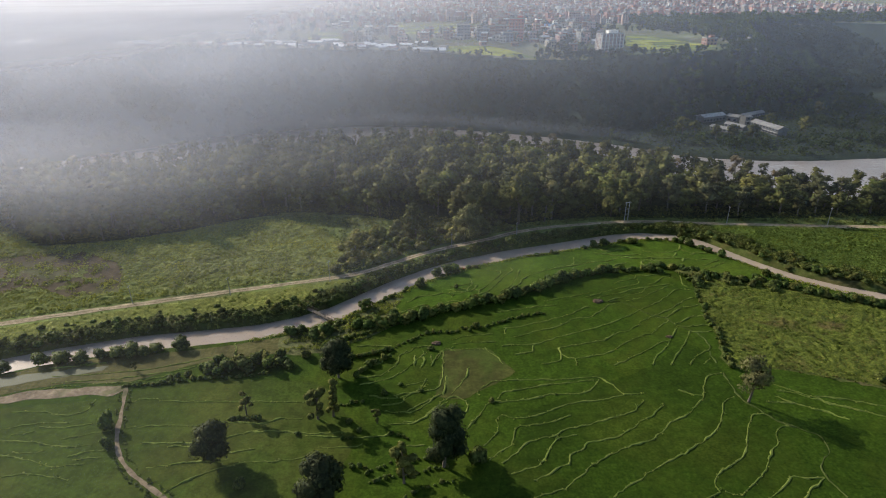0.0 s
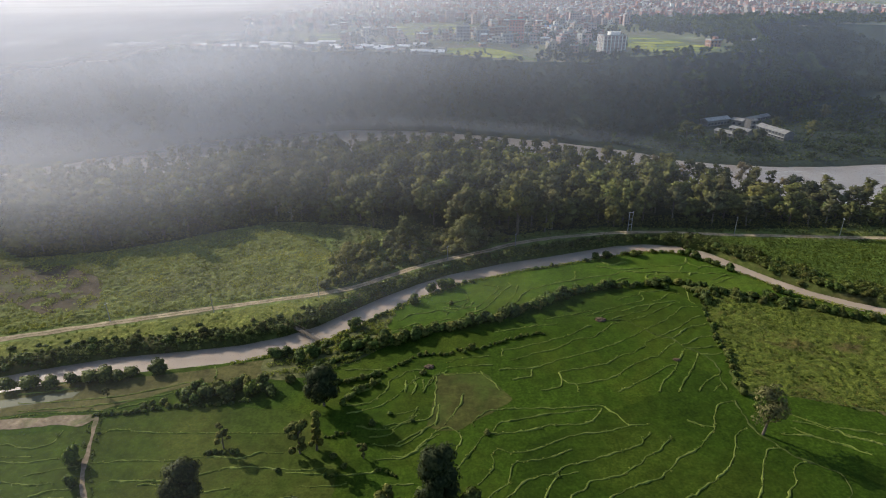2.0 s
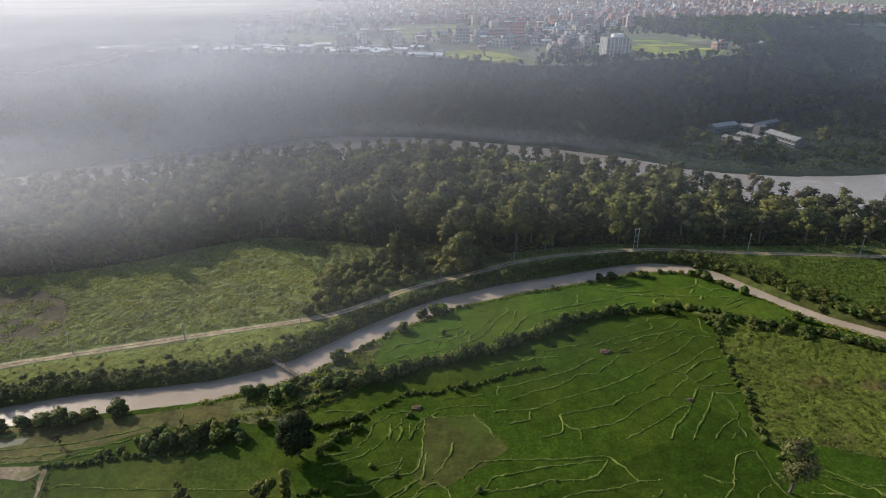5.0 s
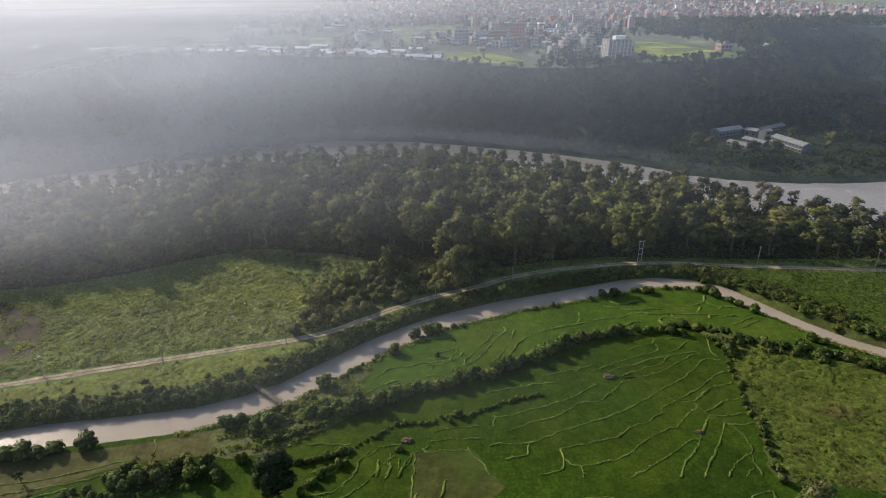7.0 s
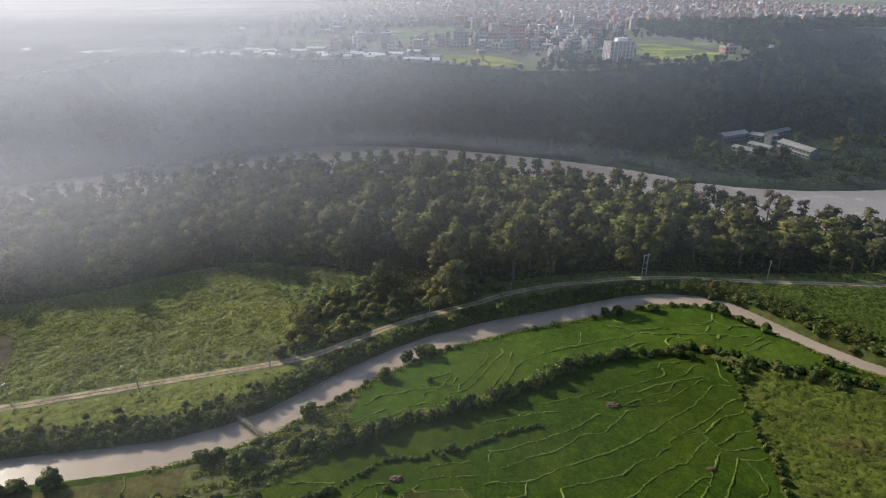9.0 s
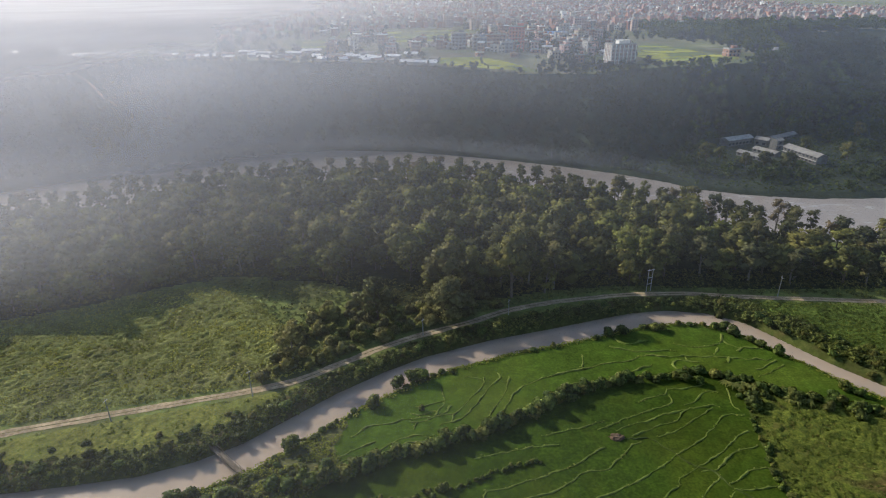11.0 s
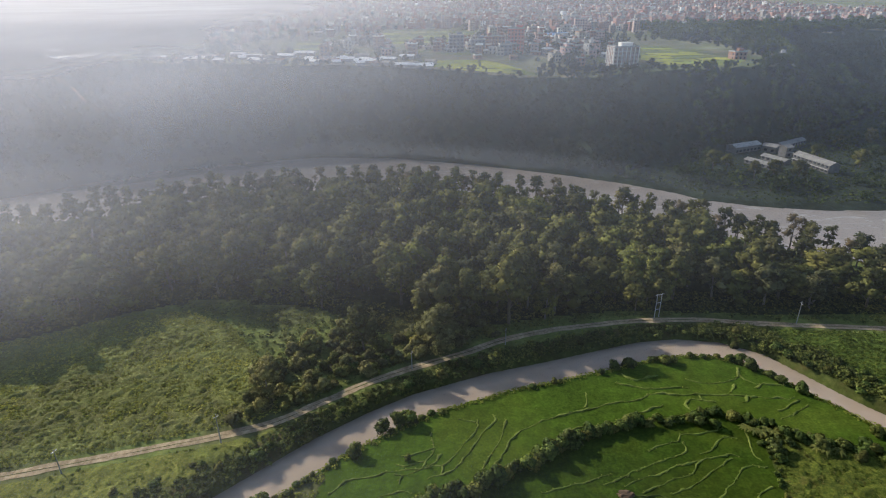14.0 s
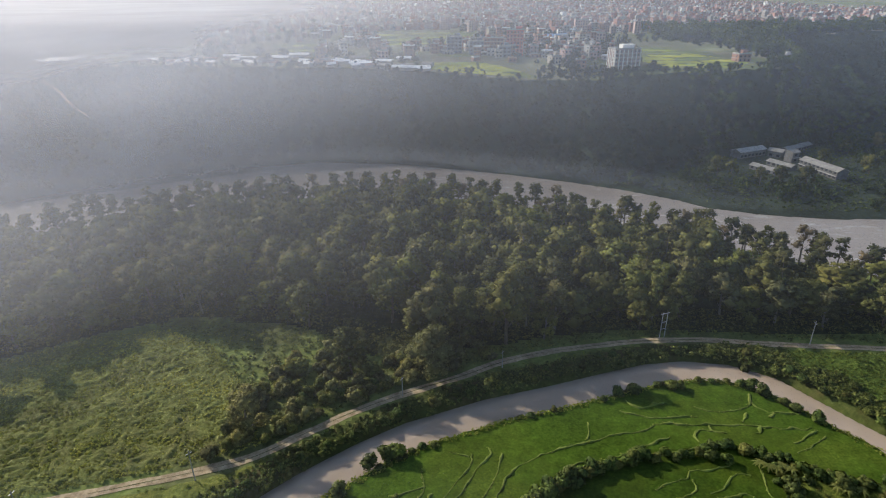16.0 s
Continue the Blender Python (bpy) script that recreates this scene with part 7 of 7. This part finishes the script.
ALL_BUNDS.append(bund((19.6, 92.0), (23.5, 93.5), (26.8, 94.7), (29.0, 96.6), (31.5, 99.0), (34.6, 101.6), (37.0, 103.3), (40.9, 105.6), (44.7, 107.2), (49.2, 108.7), (52.9, 111.6), (57.1, 115.6), (61.4, 117.6), (64.9, 120.9), (68.9, 125.4), (71.7, 131.4), (75.1, 134.7), (77.7, 135.2)))
ALL_BUNDS.append(bund((35.9, 91.8), (38.2, 93.7), (42.7, 96.5), (47.6, 99.7), (53.3, 103.1), (58.2, 105.8), (62.0, 108.5), (65.9, 111.4), (68.6, 114.4), (71.6, 119.7), (74.0, 123.5), (76.8, 124.6)))
ALL_BUNDS.append(bund((55.6, 91.3), (59.3, 93.1), (59.1, 95.5), (61.8, 98.7), (66.1, 101.2), (69.3, 103.8), (71.5, 106.5), (73.3, 110.3), (76.4, 115.3), (78.7, 117.8), (81.7, 118.0)))
ALL_BUNDS.append(bund((63.8, 92.3), (66.8, 94.6), (70.8, 97.8), (73.6, 100.8), (76.2, 104.7), (79.3, 107.4), (81.0, 111.2), (83.4, 113.2), (85.8, 113.8)))
ALL_BUNDS.append(bund((68.7, 91.2), (73.1, 93.8), (76.6, 96.9), (80.2, 96.6), (83.5, 96.8)))
ALL_BUNDS.append(bund((76.5, 91.1), (80.0, 94.2), (83.8, 96.4)))
bund((78.5, 135.2), (78.2, 127.6), (78.8, 122.5), (81.0, 119.6), (83.1, 115.3), (87.7, 112.1), (90.8, 109.2), (89.7, 104.5), (85.9, 101.0), (84.6, 97.7), (85.1, 94.4), (85.6, 91.3), mat=MAT_RIDGE)
ALL_BUNDS.append(bund((90.0, 129.9), (93.3, 127.4), (97.7, 124.5), (100.3, 121.5), (106.2, 119.2), (111.2, 116.4)))
ALL_BUNDS.append(bund((87.5, 125.1), (91.6, 121.6), (96.1, 119.4), (99.1, 117.2)))
ALL_BUNDS.append(bund((64.4, 92.3), (62.0, 92.3), (60.6, 93.1)))
ALL_BUNDS.append(bund((43.2, 133.8), (46.1, 130.0), (48.2, 126.3), (53.4, 126.3)))
ALL_BUNDS.append(bund((63.0, 127.8), (66.2, 126.1), (68.9, 125.4)))
ALL_BUNDS.append(bund((-13.0, 126.4), (-7.0, 128.7), (-4.9, 133.7)))
ALL_BUNDS.append(bund((-9.6, 120.0), (-5.4, 123.5), (-1.7, 126.3), (0.6, 128.6)))
ALL_BUNDS.append(bund((-10.1, 115.9), (-5.2, 117.4), (0.6, 125.1), (4.3, 125.0), (6.2, 122.7), (4.8, 118.3), (2.6, 116.2)))
ALL_BUNDS.append(bund((4.6, 112.1), (7.6, 116.2), (10.0, 120.4), (12.4, 123.3), (14.7, 123.7)))
ALL_BUNDS.append(bund((-0.2, 146.6), (-0.5, 135.2), (-2.0, 129.1), (-6.1, 128.1), (-10.1, 126.3), (-11.2, 123.5), (-16.4, 122.6)))
ALL_BUNDS.append(bund((0.8, 123.4), (-3.1, 120.7), (-5.5, 117.3), (-8.0, 115.6), (-14.3, 115.2)))
ALL_BUNDS.append(bund((-23.7, 134.4), (-18.1, 135.4), (-14.2, 139.7), (-13.0, 143.2)))
ALL_BUNDS.append(bund((-23.2, 131.3), (-16.4, 133.3), (-12.4, 136.4), (-10.4, 138.6)))
ALL_BUNDS.append(bund((-24.4, 138.7), (-18.8, 140.9), (-17.5, 143.2)))
ALL_BUNDS.append(bund((-9.7, 139.7), (-7.7, 143.1), (-6.3, 145.5)))
ALL_BUNDS.append(bund((-3.8, 139.6), (-2.5, 143.1), (-1.8, 145.4), (2.8, 149.1)))
ALL_BUNDS.append(bund((-82.6, 124.6), (-79.3, 125.9), (-72.0, 124.9), (-62.4, 124.5), (-51.6, 124.4), (-46.2, 124.3), (-35.4, 124.0)))
ALL_BUNDS.append(bund((-78.9, 114.5), (-71.1, 115.3), (-61.0, 115.2), (-53.9, 116.5), (-46.0, 115.9), (-41.5, 117.6), (-36.3, 117.5)))
ALL_BUNDS.append(bund((-54.0, 110.4), (-48.7, 112.7), (-42.6, 113.1), (-36.3, 112.6), (-32.4, 112.1), (-25.1, 112.5)))
ALL_BUNDS.append(bund((-99.2, 119.4), (-95.5, 119.7), (-92.7, 121.4), (-92.9, 126.0)))
ALL_BUNDS.append(bund((-93.2, 110.7), (-89.1, 111.9), (-86.1, 113.0), (-82.8, 113.8)))
ALL_BUNDS.append(bund((89.5, 127.3), (94.1, 125.9), (98.0, 123.4), (104.5, 119.8)))
ALL_BUNDS.append(bund((84.2, 122.6), (91.6, 121.7), (96.5, 119.0), (101.6, 115.6)))
ALL_BUNDS.append(bund((-104.5, 105.7), (-98.3, 104.4), (-90.3, 102.0), (-82.9, 102.8)))
ALL_BUNDS.append(bund((-110.5, 114.4), (-103.3, 116.4), (-94.9, 116.7)))
ALL_BUNDS.append(bund((-99.7, 98.7), (-94.1, 99.8), (-83.9, 97.7)))
ALL_BUNDS.append(bund((-61.6, 92.8), (-57.4, 97.5), (-47.7, 102.4), (-37.5, 103.2), (-30.0, 104.9)))
ALL_BUNDS.append(bund((-34.0, 111.5), (-22.8, 110.4), (-13.3, 111.3)))
ALL_BUNDS.append(bund((-19.8, 126.4), (-12.9, 125.2), (-7.0, 128.7), (-4.8, 131.1)))
ALL_BUNDS.append(bund((-15.5, 120.0), (-8.2, 119.9), (-3.9, 123.9), (0.6, 128.6)))
ALL_BUNDS.append(bund((-30.4, 107.3), (-22.4, 107.5), (-19.8, 108.1)))
ALL_BUNDS.append(bund((-11.7, 107.4), (-4.9, 107.7)))
ALL_BUNDS.append(bund((-65.6, 108.0), (-56.2, 107.9), (-51.5, 106.0), (-45.1, 106.9)))
ALL_BUNDS.append(bund((-111.9, 120.7), (-106.3, 121.1), (-98.0, 119.5)))
ALL_BUNDS.append(bund((-107.7, 110.4), (-100.6, 109.9), (-91.4, 108.3), (-84.8, 108.6)))
ALL_BUNDS.append(bund((-6.2, 147.4), (-5.7, 142.0), (-6.7, 138.7)))
ALL_BUNDS.append(bund((-110.7, 136.0), (-96.9, 137.1), (-83.5, 139.4), (-70.7, 143.9), (-65.2, 145.5)))
ALL_BUNDS.append(bund((-108.5, 132.8), (-91.3, 134.9), (-75.8, 138.7), (-66.9, 142.2)))
ALL_BUNDS.append(bund((-113.3, 139.7), (-105.4, 141.2), (-98.7, 142.5)))
ALL_BUNDS.append(bund((-62.0, 145.0), (-63.0, 149.9), (-64.3, 151.9)))
ALL_BUNDS.append(bund((-73.1, 109.1), (-65.6, 109.2), (-59.3, 109.1)))
ALL_BUNDS.append(bund((-101.1, 114.9), (-94.5, 114.9), (-88.8, 116.2)))
ALL_BUNDS.append(bund((-88.1, 105.0), (-84.1, 106.5), (-80.0, 106.8)))
ALL_BUNDS.append(bund((-111.6, 130.2), (-103.8, 131.6), (-90.0, 133.0), (-84.5, 133.6), (-76.9, 136.5)))
ALL_BUNDS.append(bund((-30.4, 154.3), (-26.7, 157.2), (-22.7, 158.6)))
ALL_BUNDS.append(bund((-30.0, 151.5), (-25.2, 152.9), (-22.1, 154.2)))
ALL_BUNDS.append(bund((-29.0, 155.7), (-24.6, 160.7)))
ALL_BUNDS.append(bund((-26.5, 150.1), (-20.0, 150.1), (-15.9, 150.0)))
ALL_BUNDS.append(bund((-23.6, 141.1), (-19.2, 143.5), (-15.6, 146.0)))
ALL_BUNDS.append(bund((-10.5, 130.6), (-4.8, 132.8)))
ALL_BUNDS.append(bund((98.2, 124.8), (105.5, 123.3), (114.0, 120.4)))
ALL_BUNDS.append(bund((-106.4, 112.4), (-104.4, 112.8), (-101.5, 113.5)))
ALL_BUNDS.append(bund((-101.9, 106.5), (-98.7, 106.1), (-94.6, 106.9)))
ALL_BUNDS.append(bund((-86.5, 104.0), (-83.3, 104.4), (-80.1, 104.7)))
ALL_BUNDS.append(bund((-67.9, 101.1), (-59.5, 102.9), (-50.7, 103.5)))

ALL_BUNDS.append(bund((100.0, 200.9), (104.0, 202.6), (108.6, 205.4), (110.3, 206.5)))
ALL_BUNDS.append(bund((22.8, 181.8), (24.3, 184.3), (26.2, 186.5), (27.6, 189.3), (28.7, 192.1), (30.5, 195.0), (32.1, 196.4), (34.5, 198.1), (36.9, 199.4), (39.3, 201.0), (42.5, 202.3), (46.5, 203.5), (50.6, 204.8), (54.7, 206.2), (58.9, 207.7), (62.9, 208.1), (67.2, 209.6), (70.0, 211.1), (73.3, 211.5), (77.8, 210.8), (82.5, 211.0), (87.1, 210.7), (91.8, 210.7), (95.5, 210.2), (98.5, 209.9), (100.6, 209.4), (103.8, 209.6), (106.2, 208.9), (108.2, 209.8), broad=1.85))
ALL_BUNDS.append(bund((64.4, 220.4), (66.1, 218.4), (67.9, 217.3), (70.8, 218.7), (74.4, 219.8), broad=1.85))
ALL_BUNDS.append(bund((62.0, 216.3), (64.1, 215.2), (67.1, 214.4), (69.2, 213.6), (73.2, 213.6), (77.4, 214.1), (81.3, 214.1), broad=1.85))
ALL_BUNDS.append(bund((81.9, 217.8), (86.1, 215.9), (89.3, 215.9), (91.8, 216.1), (94.9, 217.7), (96.8, 218.2), (98.0, 221.0), (99.1, 223.0), broad=1.85))
ALL_BUNDS.append(bund((97.8, 219.3), (99.2, 217.1), (101.1, 215.3), (102.8, 215.5), (106.5, 215.0), (108.3, 214.7), broad=1.85))
ALL_BUNDS.append(bund((94.6, 215.6), (93.6, 213.7), (92.1, 211.9), broad=1.85))
ALL_BUNDS.append(bund((101.9, 215.3), (100.9, 214.3), (100.0, 213.4), broad=1.85))
ALL_BUNDS.append(bund((82.9, 210.7), (82.6, 208.7), (80.9, 208.8), (78.8, 208.5), (77.8, 206.6), (78.1, 204.9), broad=1.85))
ALL_BUNDS.append(bund((82.6, 208.7), (84.5, 208.0), (86.2, 207.8), broad=1.85))
ALL_BUNDS.append(bund((95.6, 210.2), (94.8, 207.9), (93.3, 207.7), broad=1.85))
ALL_BUNDS.append(bund((108.5, 208.4), (105.6, 206.7), (102.8, 204.8), (100.8, 204.3), broad=1.85))
ALL_BUNDS.append(bund((52.3, 212.2), (51.8, 208.9), (50.8, 205.8), broad=1.85))
ALL_BUNDS.append(bund((43.7, 196.4), (46.1, 197.4), (49.2, 198.3), (53.0, 198.9), (56.9, 200.0), (59.1, 201.1), (61.3, 202.5), (64.3, 203.6), (67.2, 204.8), (71.6, 206.4), broad=1.85))
ALL_BUNDS.append(bund((62.2, 200.4), (66.8, 200.9), (71.4, 201.3), (75.6, 202.6), (78.8, 203.3), broad=1.85))
ALL_BUNDS.append(bund((20.9, 181.4), (22.3, 184.3), (23.5, 187.2), (24.8, 189.7), (26.6, 192.7), (27.5, 195.0), (28.4, 198.2), (29.0, 201.5), broad=1.4))
ALL_BUNDS.append(bund((2.0, 182.4), (4.6, 182.5), (6.6, 183.4), (8.2, 184.3), (10.6, 184.9), (13.0, 185.4), (14.4, 186.9), (15.8, 188.4), (17.2, 190.8), (18.7, 193.4), (20.2, 195.0), (21.3, 197.6), (21.9, 200.9), broad=1.4))
ALL_BUNDS.append(bund((9.3, 180.8), (10.9, 182.2), (13.0, 182.5), (14.6, 183.2), (16.2, 185.0), (17.7, 187.3), (19.5, 189.8), (20.6, 192.3), (22.2, 194.8), (23.2, 196.9), (25.1, 199.1), (26.4, 200.6), (26.0, 203.3), broad=1.4))
ALL_BUNDS.append(bund((3.0, 188.1), (5.7, 188.8), (8.8, 190.0), (10.8, 190.8), broad=1.4))
ALL_BUNDS.append(bund((1.9, 185.5), (4.5, 185.1), (7.2, 186.0), (8.6, 186.5), broad=1.4))
ALL_BUNDS.append(bund((8.4, 184.5), (8.8, 186.5), (10.0, 188.4), (10.9, 190.8), (10.3, 192.8), (9.7, 196.1), broad=1.4))
ALL_BUNDS.append(bund((16.6, 201.6), (19.0, 200.9), (21.0, 200.2), broad=1.4))
ALL_BUNDS.append(bund((12.7, 182.7), (12.9, 184.0), (13.0, 185.4), broad=1.4))
ALL_BUNDS.append(bund((3.1, 179.4), (3.3, 180.8), (3.5, 182.2), broad=1.4))

# grass tufts on the bunds
pts = np.concatenate(ALL_BUNDS)
pts = pts[rng.random(len(pts)) < 0.8]
tuft_field("bund_tufts", pts[:, 0] + rng.normal(0, 0.15, len(pts)), pts[:, 1] + rng.normal(0, 0.15, len(pts)), rng.uniform(0.1, 0.34, len(pts)), MAT_STRAW, "tufts of pale grass on the paddy bunds", "grass", 5, 0.2, 0.9)
k = rng.random(len(pts)) < 0.022
tuft_field("bund_weeds", pts[k, 0] + rng.normal(0, 0.25, k.sum()), pts[k, 1] + rng.normal(0, 0.25, k.sum()), rng.uniform(0.3, 0.75, k.sum()), MAT_LEAF_HEDGE, "dark leafy weeds growing here and there on the paddy bunds", "weeds", 12, 0.28, 0.85)
